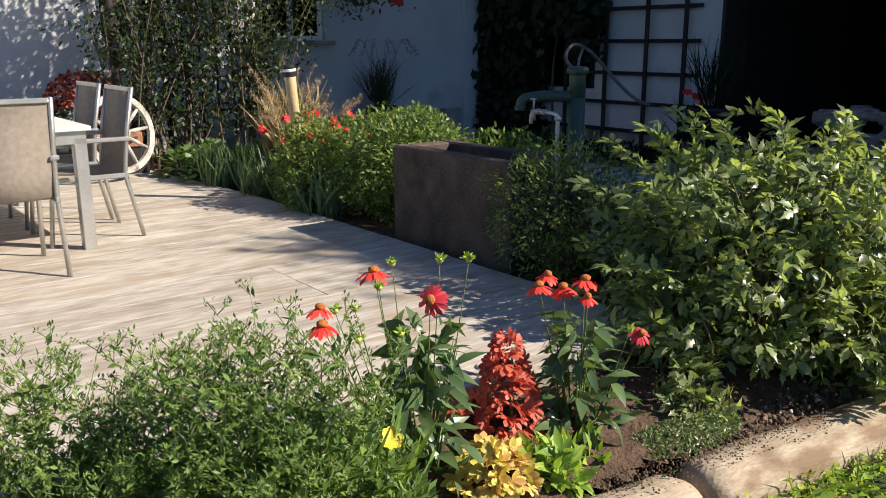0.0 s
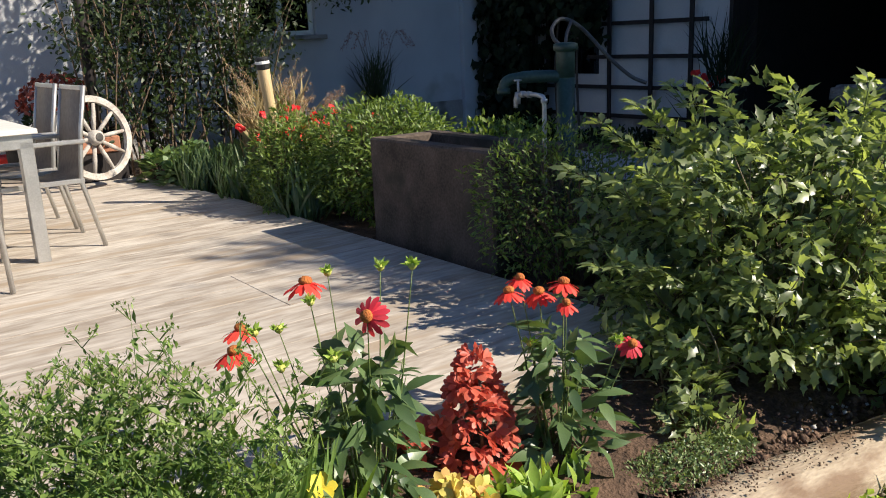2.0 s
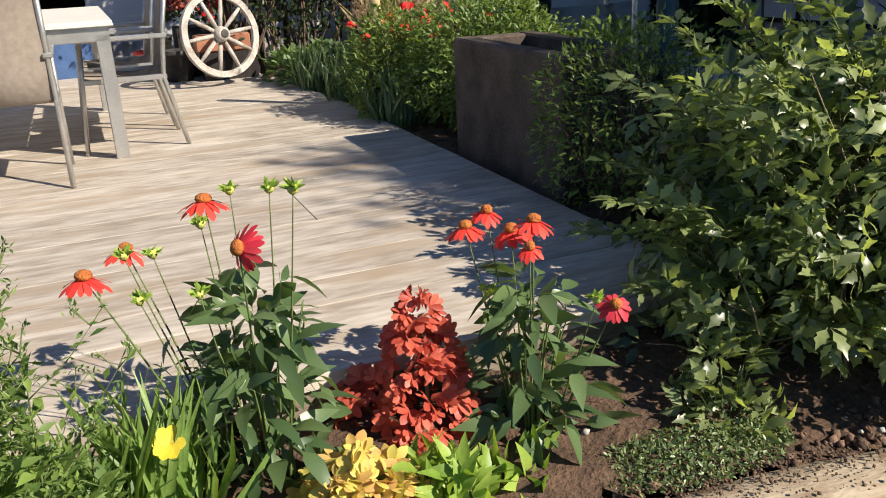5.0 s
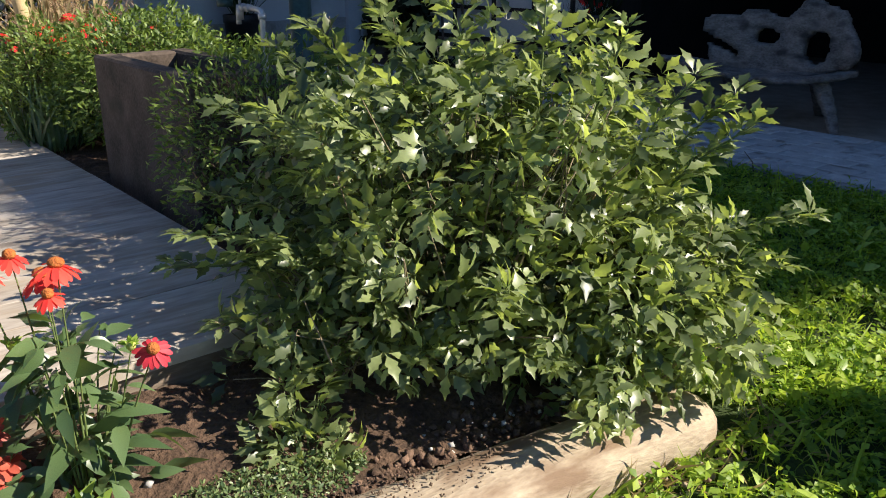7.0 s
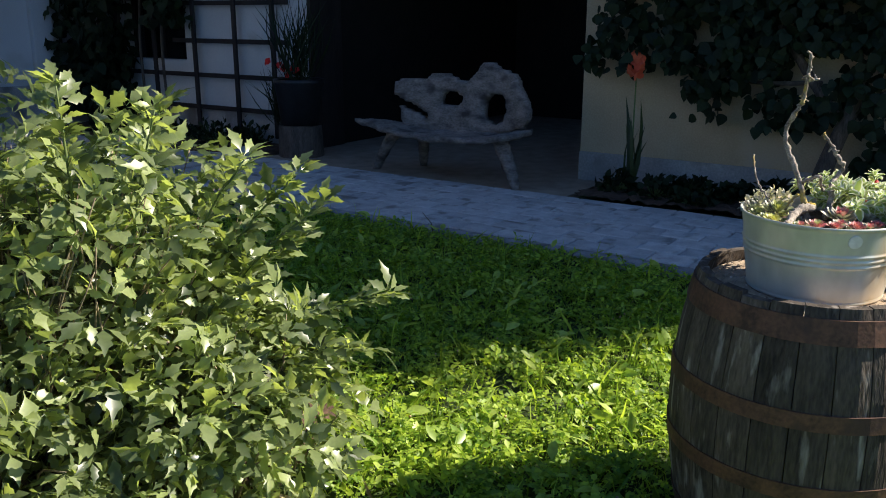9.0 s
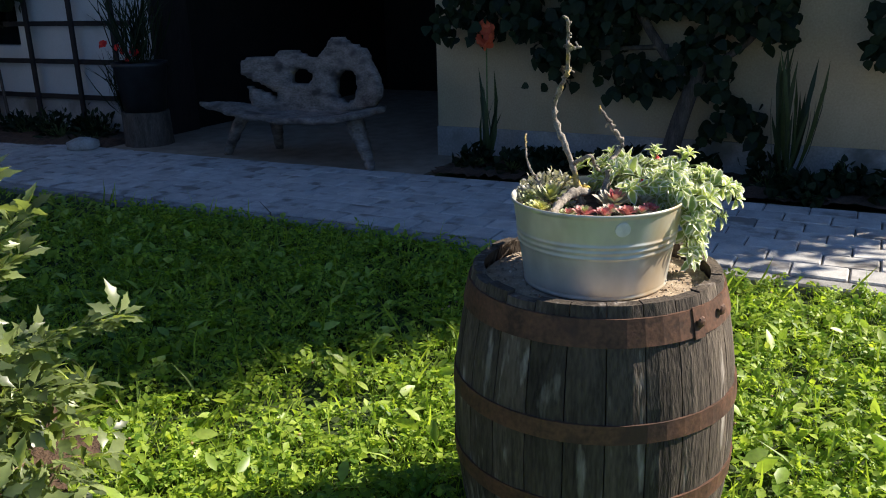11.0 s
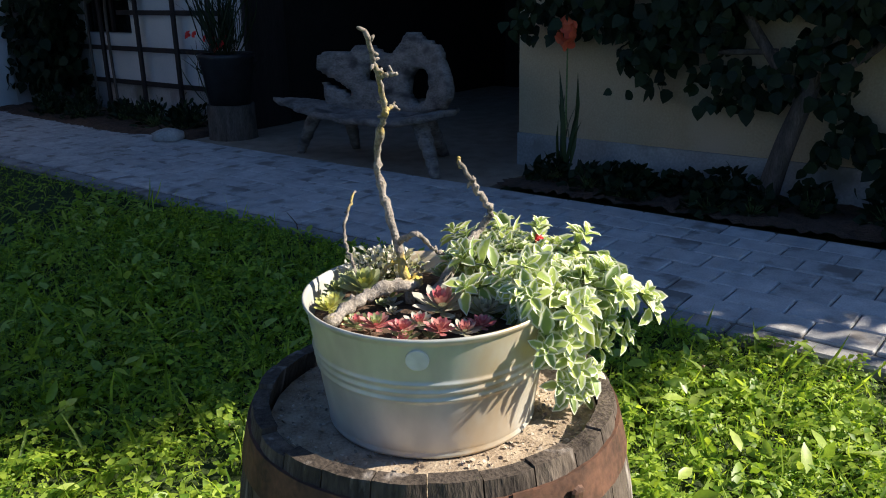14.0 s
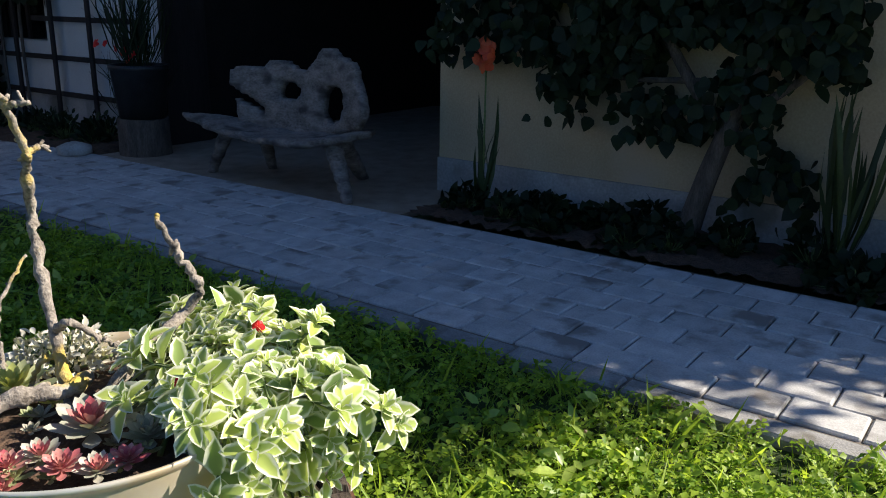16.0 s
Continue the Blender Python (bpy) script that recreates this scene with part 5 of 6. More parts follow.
def aster(base, height, seed):
    """A wispy plant: an upright stem with ascending side branches, needle leaves and tiny buds."""
    height *= 0.87
    ob = plant("aster_plant", base, "tall feathery green aster in bud", "plant", "asters in the bed")
    h, P, D, S = Heap(), [], [], []
    for m_ in range(2):
        w0 = rng.uniform(0, 6.28)
        s = Vector((0.06 * math.cos(w0), 0.06 * math.sin(w0), 0))
        top = s + Vector((rng.normal(0, 0.06), rng.normal(0, 0.06), height * rng.uniform(0.78, 1.0)))
        main = arching(h, s, top, 0.0035, 0.0, 8)
        for i, q in enumerate(main):
            t = i / len(main)
            if t < 0.12:
                continue
            for b_ in range(2 if t > 0.3 else 1):
                w = rng.uniform(0, 6.28)
                ln = (0.05 + 0.1 * (1 - abs(t - 0.6))) * rng.uniform(0.7, 1.2)
                e = q + Vector((ln * math.cos(w), ln * math.sin(w), ln * 0.9))
                br = arching(h, q, e, 0.0016, -0.01, 3, 4)
                for p in br[1:]:
                    for j in range(2 if t > 0.45 else 4):
                        P.append(np.array(p) + rng.normal(0, 0.008, 3))
                        D.append(np.array((math.cos(w), math.sin(w), 0.9)) + rng.normal(0, 0.7, 3))
                        S.append(rng.uniform(0.02, 0.038) * (1.0 if t > 0.5 else 1.5))
                for j in range(3):
                    ww = rng.uniform(0, 6.28)
                    e2 = Vector(br[-1]) + Vector((0.03 * math.cos(ww), 0.03 * math.sin(ww), 0.03))
                    h.tube([br[-1], e2], 0.0012, 4)
                    for jj in range(9):
                        P.append(np.array(e2) + rng.normal(0, 0.006, 3))
                        D.append(rng.normal(0, 0.6, 3) + (0, 0, 0.8))
                        S.append(rng.uniform(0.01, 0.018))
            for j in range(3):
                w = rng.uniform(0, 6.28)
                P.append(np.array(q))
                D.append((math.cos(w), math.sin(w), 0.15))
                S.append(rng.uniform(0.04, 0.07))
    stuff(scatter("foliage", NEEDLE_WIDE, P, D, np.tile((0, 0, 1.0), (len(P), 1)) + jitter(len(P), 0.4), S, F_ASTER, ob))
    stuff(h.make("twigwork", M_STEM, ob))


NEEDLE_WIDE = leaf_shape([(0.5, 0.19), (1, 0)], 0.15, 0.2)
for i, (x, y, ht) in enumerate(((-1.04, 2.02, 0.66), (-0.86, 1.98, 0.7), (-0.7, 2.05, 0.77), (-0.56, 2.0, 0.88), (-0.46, 2.05, 0.84), (-0.31, 2.0, 0.86), (-0.95, 1.8, 0.56), (-0.72, 1.82, 0.6), (-0.5, 1.82, 0.56), (-1.2, 1.9, 0.56), (-0.64, 1.92, 0.78), (-0.38, 1.95, 0.74))):
    aster((x, y, 0.14), ht, i)


def mound(name, label, base, radii, n, mat, shape=None, size=0.035, category="plant", up=0.4, group=""):
    ob = plant(name, base, label, category, group)
    W = sphere_ways(n)
    W[:, 2] = np.abs(W[:, 2])
    lum = np.array([1 + 0.3 * noise.noise(Vector(w * 2.5) + Vector(base) * 3) for w in W])[:, None]
    P = W * np.array(radii) * lum * (1 - 0.6 * rng.uniform(0, 1, (n, 1)) ** 1.6)
    stuff(scatter("leaves", shape if shape is not None else NEEDLE_WIDE, P, W + (0, 0, 0.3) + jitter(n, 0.5), W * 0.5 + (0, 0, up) + jitter(n, 0.3), size * rng.uniform(0.6, 1.3, n), mat, ob))
    h = Heap()
    for i in range(0, n, max(1, n // 40)):
        h.tube([(P[i][0] * 0.2, P[i][1] * 0.2, 0), tuple(P[i])], [0.003, 0.0015], 4)
    stuff(h.make("twigwork", M_STEM, ob))
    return ob


mound("feathery_mound", "feathery bright green young plant", (-0.34, 2.16, 0.16), (0.16, 0.14, 0.34), 3000, F_ASTER, size=0.04, group="feathery young plants")
mound("feathery_mound", "feathery bright green young plant", (-0.62, 2.12, 0.15), (0.17, 0.14, 0.32), 2800, F_ASTER, size=0.04, group="feathery young plants")
mound("feathery_mound", "feathery bright green young plant", (-0.12, 2.05, 0.15), (0.15, 0.13, 0.3), 2200, F_ASTER, size=0.04, group="feathery young plants")
mound("feathery_mound", "feathery bright green young plant", (-0.95, 2.1, 0.15), (0.18, 0.16, 0.36), 2600, F_ASTER, size=0.04, group="feathery young plants")


def coneflower(base, heads, buds, leaves, radius, tall):
    ob = plant("coneflower", base, "coral red coneflowers over dark lance-shaped leaves", "flower", "coneflowers")
    B = Vector(base)
    h = Heap()
    P, D = [], []
    for (p, r, mat, tilt) in heads:
        e = Vector(p) - B
        s = Vector((e.x * 0.25, e.y * 0.25, 0))
        h = Heap()
        line = arching(h, s, e - Vector((0, 0, 0.006)), 0.0042, 0.02, 6)
        h.make("stem", M_STEM, ob)
        fl = blossom("flower_head", e, r * 1.12, 16, mat, ob, tilt, PETAL, 0.22)
        q = Vector(tilt).normalized().to_track_quat("Z", "Y").to_matrix().to_4x4()
        bulk("cone", *lathe([(r * 0.3, -0.004), (r * 0.37, 0.003), (r * 0.33, 0.011), (r * 0.17, 0.016), (0.001, 0.017)], 12), M_CONE, fl, "orange-brown cone", True, m=Matrix.Translation(e) @ q)
        for q in line[2:8]:
            P.append(q)
            D.append(sphere_ways(1)[0] + (0, 0, 0.2))
    for p in buds:
        e = Vector(p) - B
        s = Vector((e.x * 0.25, e.y * 0.25, 0))
        h = Heap()
        line = arching(h, s, e - Vector((0, 0, 0.005)), 0.0038, 0.0, 6)
        h.make("stem", M_STEM, ob)
        bd = bulk("bud", *lathe([(0.006, -0.01), (0.011, -0.004), (0.0125, 0.004), (0.009, 0.009), (0.002, 0.01)], 10), M_BUD, ob, "lime green bud", True, m=Matrix.Translation(e))
        n = 26
        stuff(scatter("bract_ring", NEEDLE_WIDE, np.tile((0, 0, 0.0), (n, 1)), sphere_ways(n) * (1, 1, 0.5) + (0, 0, 0.6), sphere_ways(n), rng.uniform(0.022, 0.034, n), F_LIME, bd))
        for q in line[2:8]:
            P.append(q)
            D.append(sphere_ways(1)[0] + (0, 0, 0.2))
    n = leaves
    w = rng.uniform(0, 6.28, n)
    zz = tall * rng.uniform(0.03, 1, n) ** 0.9
    rr = radius * (1.1 - 0.6 * zz / tall) * rng.uniform(0.1, 0.75, n)
    P = np.vstack([np.array(P).reshape(-1, 3), np.c_[rr * np.cos(w), rr * np.sin(w), zz]])
    D = np.vstack([np.array(D).reshape(-1, 3), np.c_[np.cos(w), np.sin(w), rng.uniform(-0.5, 0.9, n)] + jitter(n, 0.45)])
    k = len(P)
    pieces("leaf", CONELEAF, P, D, np.tile((0, 0, 1.0), (k, 1)) + jitter(k, 0.5), rng.uniform(0.05, 0.13, k), F_CONE, ob)
    for j in range(10):
        w = rng.uniform(0, 6.28)
        h = Heap()
        arching(h, (0.03 * math.cos(w), 0.03 * math.sin(w), 0), (radius * 0.5 * math.cos(w), radius * 0.5 * math.sin(w), tall * rng.uniform(0.6, 1)), 0.004, 0.05)
        h.make("stem", M_STEM, ob)


UPT = (0.0, 0.05, 1)
coneflower((-0.06, 2.56, 0.15), [((-0.22, 2.68, 0.88), 0.055, F_PETAL, UPT), ((-0.39, 2.59, 0.78), 0.048, F_PETAL, (0.1, 0.1, 1)), ((-0.355, 2.39, 0.79), 0.052, F_PETAL, UPT), ((-0.03, 2.48, 0.84), 0.05, F_PINK, (-0.5, -0.8, 0.35))],
           [(0.0, 2.59, 0.94), (0.09, 2.52, 0.96), (-0.16, 2.7, 0.9), (-0.2, 2.62, 0.84), (-0.33, 2.5, 0.8), (-0.27, 2.52, 0.8), (-0.25, 2.42, 0.73), (-0.12, 2.45, 0.74)], 190, 0.23, 0.58)
coneflower((0.52, 2.93, 0.15), [((0.36, 2.91, 0.76), 0.05, F_PETAL, (-0.1, 0.05, 1)), ((0.46, 2.99, 0.73), 0.052, F_PETAL, (-0.1, -0.12, 1)), ((0.53, 2.92, 0.78), 0.052, F_PETAL, (0.1, 0.05, 1)), ((0.53, 2.86, 0.73), 0.036, F_PETAL, (0.0, -0.25, 1)), ((0.4, 2.98, 0.78), 0.042, F_PETAL, (0.1, -0.1, 1)), ((0.735, 2.88, 0.585), 0.042, F_PINK, (0.2, -0.6, 0.7))],
           [(0.69, 2.87, 0.6), (0.42, 2.88, 0.6)], 165, 0.22, 0.46)

# coral bells, golden bells, yellow daylily, small plants
cb = plant("coral_bells", (0.26, 2.83, 0.15), "upright brick-red frilly coral bells", "plant")
n = 130
t = rng.uniform(0.05, 1, n)
w = rng.uniform(0, 6.28, n)
rad = 0.012 + 0.095 * (1 - t) ** 0.6 * (1 + 0.3 * np.sin(w * 2))
P = np.c_[rad * np.cos(w) - 0.02 * t, rad * np.sin(w) + 0.02 * t, 0.44 * t]
pieces("leaf", FRILL, P, np.c_[np.cos(w), np.sin(w), rng.uniform(-0.5, 0.5, n)] + jitter(n, 0.25), np.c_[np.cos(w) * 0.5 + 0.1, np.sin(w) * 0.5 - 0.4, np.full(n, 0.8)] + jitter(n, 0.5), rng.uniform(0.03, 0.054, n), F_CORAL, cb)
n = 26
P = np.array((-0.19, 0.0, 0.12)) + rng.normal(0, 0.045, (n, 3))
pieces("leaf", FRILL, P, sphere_ways(n) + (0, 0, 0.3), sphere_ways(n) + (0, -0.6, 0.8), rng.uniform(0.035, 0.055, n), F_CORAL, cb)
h = Heap()
h.tube([(0, 0, 0), (0, 0, 0.4)], [0.008, 0.004], 6)
h.tube([(0, 0, 0), (-0.19, 0, 0.12)], [0.006, 0.004], 6)
h.make("stem", M_BROWNSTEM, cb)
gold = plant("golden_coral_bells", (0.17, 2.52, 0.14), "mound of ruffled yellow and amber leaves", "plant")
n = 95
W = sphere_ways(n)
W[:, 2] = np.abs(W[:, 2])
pieces("leaf", FRILL, W * (0.14, 0.12, 0.14) + (0, 0, 0.03), W * (1, 1, 0.3) + jitter(n, 0.5), W * 0.3 + (0.0, -0.25, 1.0) + jitter(n, 0.45), rng.uniform(0.034, 0.06, n), F_GOLD, gold)
dl = tuft("yellow_daylily", "bright strap-leaved daylily with one yellow flower", (-0.24, 2.36, 0.13), 130, 0.36, F_STRAP, 0.07, lean=0.9)
h = Heap()
arching(h, (0, 0, 0), (0.09, -0.06, 0.33), 0.004, 0.04)
h.make("stalk", M_STEM, dl)
blossom("flower", (0.09, -0.06, 0.33), 0.042, 8, F_YELLOW, dl, (0.1, -0.7, 0.8), ROUND, -0.5)
mound("lime_plant", "small lime-green lance-leaved plant", (0.4, 2.6, 0.14), (0.09, 0.08, 0.12), 110, F_LIME, LANCE, 0.075)
mound("lime_plant", "small lime-green lance-leaved plant", (0.31, 2.62, 0.14), (0.06, 0.06, 0.15), 50, F_LIME, LANCE, 0.08)
tuft("green_rosette", "glossy green leaf rosette in the bed", (0.52, 2.76, 0.14), 26, 0.13, F_LIME, 0.03, LANCE, 1.1, 0.5)
mound("peony_seedling", "pale young peony leaves under the shrub", (1.03, 3.12, 0.13), (0.14, 0.12, 0.22), 60, F_PEONY, PEONY, 0.08)
cover = plant("ground_cover", (0.93, 2.93, 0.14), "mat of tiny creeping green and silver leaves", "plant")
n = 3400
w, r = rng.uniform(0, 6.28, n), np.sqrt(rng.uniform(0, 1, n))
P = np.c_[0.27 * r * np.cos(w), 0.15 * r * np.sin(w), 0.015 + 0.05 * (1 - r ** 2) * rng.uniform(0.3, 1, n)]
P[:, 1] += 0.5 * P[:, 0]
stuff(scatter("leaves", OVAL, P, sphere_ways(n) + (0, 0, 0.4), sphere_ways(n) + (0, 0, 1.0), rng.uniform(0.01, 0.02, n), F_COVER, cover))
h = Heap()
for k in range(60):
    q = Vector(P[rng.integers(0, n)])
    h.tube([(q.x * 0.3, q.y * 0.3, 0.005), (q.x * 0.7, q.y * 0.7, 0.025), q], [0.002, 0.0016, 0.001], 4)
stuff(h.make("twigwork", M_BROWNSTEM, cover))

# crumbs of soil, pebbles and bark chips
OCTA_V = np.array([(1, 0, 0), (-1, 0, 0), (0, 1, 0), (0, -1, 0), (0, 0, 0.8), (0, 0, -0.8)], float)
OCTA = (OCTA_V, np.array([(0, 2, 4), (2, 1, 4), (1, 3, 4), (3, 0, 4), (2, 0, 5), (1, 2, 5), (3, 1, 5), (0, 3, 5)]))


def crumbs(name, label, n, along, width, z, lo, hi, mat):
    (x0, y0), (x1, y1) = along
    t, s = rng.uniform(0, 1, n), rng.uniform(0, width, n)
    d = np.array((x1 - x0, y1 - y0))
    nrm = np.array((-d[1], d[0])) / np.hypot(*d)
    P = np.c_[x0 + t * d[0] + s * nrm[0], y0 + t * d[1] + s * nrm[1], np.full(n, z) + rng.normal(0, 0.01, n)]
    ob = scatter(name, OCTA, P, sphere_ways(n), sphere_ways(n), lo + (hi - lo) * rng.uniform(0, 1, n) ** 3, mat)
    return tagged(ob, label, "soil", kind="stuff")


crumbs("soil_clods", "brown clods of dug soil", 5200, ((-0.5, 1.95), (2.1, 3.5)), 0.75, 0.135, 0.006, 0.026, M_CLOD)
crumbs("pebbles", "small pale pebbles on the soil", 160, ((0.1, 2.3), (2.0, 3.45)), 0.5, 0.15, 0.006, 0.016, M_STONE)
crumbs("bark_chips", "dark chips and seed husks scattered on the log", 420, ((0.6, 2.42), (1.6, 3.0)), 0.14, 0.168, 0.002, 0.007, M_BROWNSTEM)
crumbs("soil_spill", "dark soil spilled over the log", 600, ((0.55, 2.47), (1.35, 2.94)), 0.1, 0.165, 0.002, 0.008, M_CLOD)
crumbs("sand_crumbs", "sandy crumbs at the foot of the log", 900, ((0.9, 2.4), (2.35, 3.25)), 0.14, 0.012, 0.004, 0.014, M_SAND)

# ---- lawn ----
LOG0, LOGD = np.array((-2.6, 0.62)), np.array((4.8, 2.8)) / np.hypot(4.8, 2.8)
LOGN = np.array((-LOGD[1], LOGD[0]))
SMALL = leaf_shape([(0.55, 0.36), (1, 0)], 0.2, 0.3)
CLOVER3 = join_shapes([(SMALL, k * 120 + 15, 0.6, (0, 0, 0)) for k in range(3)])


def lawn_places(n, a0, a1, b0, b1, bare=True):
    a, b = rng.uniform(a0, a1, n), rng.uniform(b0, b1, n)
    c, s = math.cos(TH), math.sin(TH)
    X = np.c_[a * c - b * s, a * s + b * c]
    q = X - LOG0
    along, across = q @ LOGD, q @ LOGN
    inbed = (along < 5.6) & (across > -0.14)
    bedright = (X[:, 0] < 2.15 + 0.3 * np.clip(4.2 - X[:, 1], 0, 1)) & (across > -0.1) & (a < 4.6 + 0.12 * np.sin(b * 5))
    under = np.hypot(X[:, 0] - BX, X[:, 1] - BY) < 0.31
    ok = ~inbed & ~bedright & ~under
    if bare:
        worn = (across > -0.42) & (across < 0) & (along > 3.6) & (along < 5.9)
        ok &= ~(worn & (rng.uniform(0, 1, n) < 0.6))
        thin = np.array([noise.noise(Vector((x * 9, y * 9, 7))) + 0.7 * noise.noise(Vector((x * 2.3, y * 2.3, 3))) for x, y in X])
        ok &= rng.uniform(0, 1, n) < np.clip(0.72 + 0.9 * thin, 0.12, 1)
    return X[ok]


lawn = tagged(new("lawn"), "lush weedy lawn of clover and grass", "lawn", kind="structure")
for k, (n, box_) in enumerate(((60000, (2.2, 6.9, -1.2, 4.2)), (30000, (1.0, 6.9, -2.5, 9.0)))):
    X = lawn_places(n, *box_)
    k_ = len(X)
    hgt = 0.02 + 0.09 * np.array([0.5 + 0.5 * noise.noise(Vector((p[0] * 7, p[1] * 7, 1))) for p in X])
    stuff(scatter("clover", CLOVER3, np.c_[X, hgt * rng.uniform(0.5, 1.3, k_)], sphere_ways(k_) * (1, 1, 0.4), jitter(k_, 0.45) + (0, 0, 1), 0.016 + 0.048 * rng.uniform(0, 1, k_) ** 1.6, F_CLOVER, lawn))
    X = lawn_places(int(n * 0.75), *box_)
    k_ = len(X)
    stuff(scatter("grass", BLADE_UP, np.c_[X, np.full(k_, -0.005)], sphere_ways(k_) * (0.8, 0.8, 0.2) + (0, 0, 0.75), sphere_ways(k_), rng.uniform(0.04, 0.11, k_), F_GRASS, lawn))
X = lawn_places(9000, 1.5, 6.9, -1.5, 5)
k_ = len(X)
stuff(scatter("broad_weeds", LANCE, np.c_[X, np.full(k_, 0.01)], sphere_ways(k_) * (1, 1, 0.3) + (0, 0, 0.55), jitter(k_, 0.3) + (0, 0, 1), rng.uniform(0.04, 0.12, k_), F_LIME, lawn))
X = lawn_places(16000, 1.5, 6.9, -1.5, 5)
X = X[[noise.noise(Vector((x * 3.7, y * 3.7, 11))) + 0.6 * noise.noise(Vector((x * 9, y * 9, 2))) > 0.12 for x, y in X]]
k_ = len(X)
stuff(scatter("broad_weeds", OVAL, np.c_[X, rng.uniform(0.03, 0.09, k_)], sphere_ways(k_) * (1, 1, 0.5) + (0, 0, 0.2), jitter(k_, 0.5) + (0, 0, 1), rng.uniform(0.04, 0.1, k_), F_WEED, lawn))
X = lawn_places(5200, 1.8, 6.92, -1.5, 4.5)
k_ = len(X)
stuff(scatter("tall_grass", BLADE, np.c_[X, np.full(k_, -0.005)], sphere_ways(k_) * (0.7, 0.7, 0.1) + (0, 0, 0.9), sphere_ways(k_), rng.uniform(0.09, 0.2, k_), F_GRASS, lawn))
X = lawn_places(230, 2.0, 6.9, -1.5, 3.5)
k_ = len(X)
stuff(scatter("clover_blooms", OCTA, np.c_[X, rng.uniform(0.05, 0.1, k_)], sphere_ways(k_), sphere_ways(k_), rng.uniform(0.005, 0.009, k_), F_PLUME, lawn))
F0 = np.array((0.75, 2.42)) + rng.uniform(0, 1, (260, 1)) * (1.75, 1.02) + rng.normal(0, 0.05, (260, 2))
stuff(scatter("edge_weeds", LANCE, np.c_[F0, np.full(260, 0.01)], sphere_ways(260) * (1, 1, 0.3) + (0, 0, 0.7), jitter(260, 0.3) + (0, 0, 1), rng.uniform(0.04, 0.1, 260), F_LIME, lawn))
F0 = np.array((0.75, 2.4)) + rng.uniform(0, 1, (420, 1)) * (1.75, 1.02) + rng.normal(0, 0.06, (420, 2))
stuff(scatter("dry_grass", BLADE, np.c_[F0, np.full(420, 0.005)], sphere_ways(420) * (1, 1, 0.2) + (0, 0, 0.45), sphere_ways(420), rng.uniform(0.05, 0.15, 420), F_DRY, lawn))
stk = Heap()
stk.tube([L(6.86, 2.95, 0.0), L(6.9, 3.0, 0.1), L(6.88, 3.06, 0.17)], [0.006, 0.004, 0.002], 5)
tagged(stk.make("dry_twig", M_BROWNSTEM), "thin dry twig sticking up from the lawn's edge", "twig")

# ---- tub plants ----
EDGED, en, el, eb = tree_of("cream_margined_leaf")
att = en.new("ShaderNodeAttribute")
att.attribute_name = "rim"
geo = en.new("ShaderNodeNewGeometry")
mix0, mix1 = en.new("ShaderNodeMix"), en.new("ShaderNodeMix")
mix0.data_type = mix1.data_type = "RGBA"
el.new(geo.outputs["Random Per Island"], mix0.inputs["Factor"])
mix0.inputs["A"].default_value, mix0.inputs["B"].default_value = (0.27, 0.38, 0.1, 1), (0.58, 0.66, 0.14, 1)
rmp = en.new("ShaderNodeMapRange")
rmp.inputs[1].default_value, rmp.inputs[2].default_value = 0.52, 0.8
el.new(att.outputs["Fac"], rmp.inputs[0])
el.new(rmp.outputs[0], mix1.inputs["Factor"])
el.new(mix0.outputs["Result"], mix1.inputs["A"])
mix1.inputs["B"].default_value = (0.86, 0.87, 0.66, 1)
el.new(mix1.outputs["Result"], eb.inputs["Base Color"])
eb.inputs["Roughness"].default_value = 0.4
etr, emx = en.new("ShaderNodeBsdfTranslucent"), en.new("ShaderNodeMixShader")
el.new(mix1.outputs["Result"], etr.inputs["Color"])
emx.inputs[0].default_value = 0.35
el.new(eb.outputs[0], emx.inputs[1])
el.new(etr.outputs[0], emx.inputs[2])
el.new(emx.outputs[0], en["Material Output"].inputs["Surface"])
FAT = leaf_shape([(0.18, 0.14), (0.48, 0.27), (0.78, 0.2), (1, 0)], 0.3, 0.55)


def with_rim(ob, shape):
    """Marks the margins of each leaf, for its pale edge."""
    V = shape[0]
    rim = np.where((np.abs(V[:, 1]) > 1e-6) | (V[:, 0] > 0.99), 1.0, 0.0)
    n = len(ob.data.vertices) // len(V)
    at_ = ob.data.attributes.new("rim", "FLOAT", "POINT")
    at_.data.foreach_set("value", np.tile(rim, n).astype(np.float32))
    return ob


TZ1 = 0.945
trail = thing("trailing_succulent", pose(TX, TY, TZ1), "cream-edged trailing succulent spilling over the tub's rim", "plant")
O3 = Vector((TX, TY, TZ1))
h, P, D, N, S = Heap(), [], [], [], []
ends = [(3.97, 2.96, 0.92), (3.95, 2.95, 0.95), (3.92, 2.96, 0.88), (3.88, 2.96, 0.86), (3.87, 2.97, 0.81), (3.85, 2.97, 0.8), (3.8, 2.93, 0.82), (3.83, 2.93, 0.84), (3.8, 2.9, 0.88), (3.86, 2.98, 0.77), (3.83, 2.96, 0.78)]
ends += [(TX + 0.165 + rng.normal(0, 0.062), TY + 0.02 + rng.normal(0, 0.075), TZ1 + 0.032 + rng.normal(0, 0.02)) for k in range(95)]
ends += [(TX + 0.19 + rng.normal(0, 0.045), TY - 0.1 + rng.normal(0, 0.04), TZ1 + 0.0 + rng.normal(0, 0.03)) for k in range(34)]
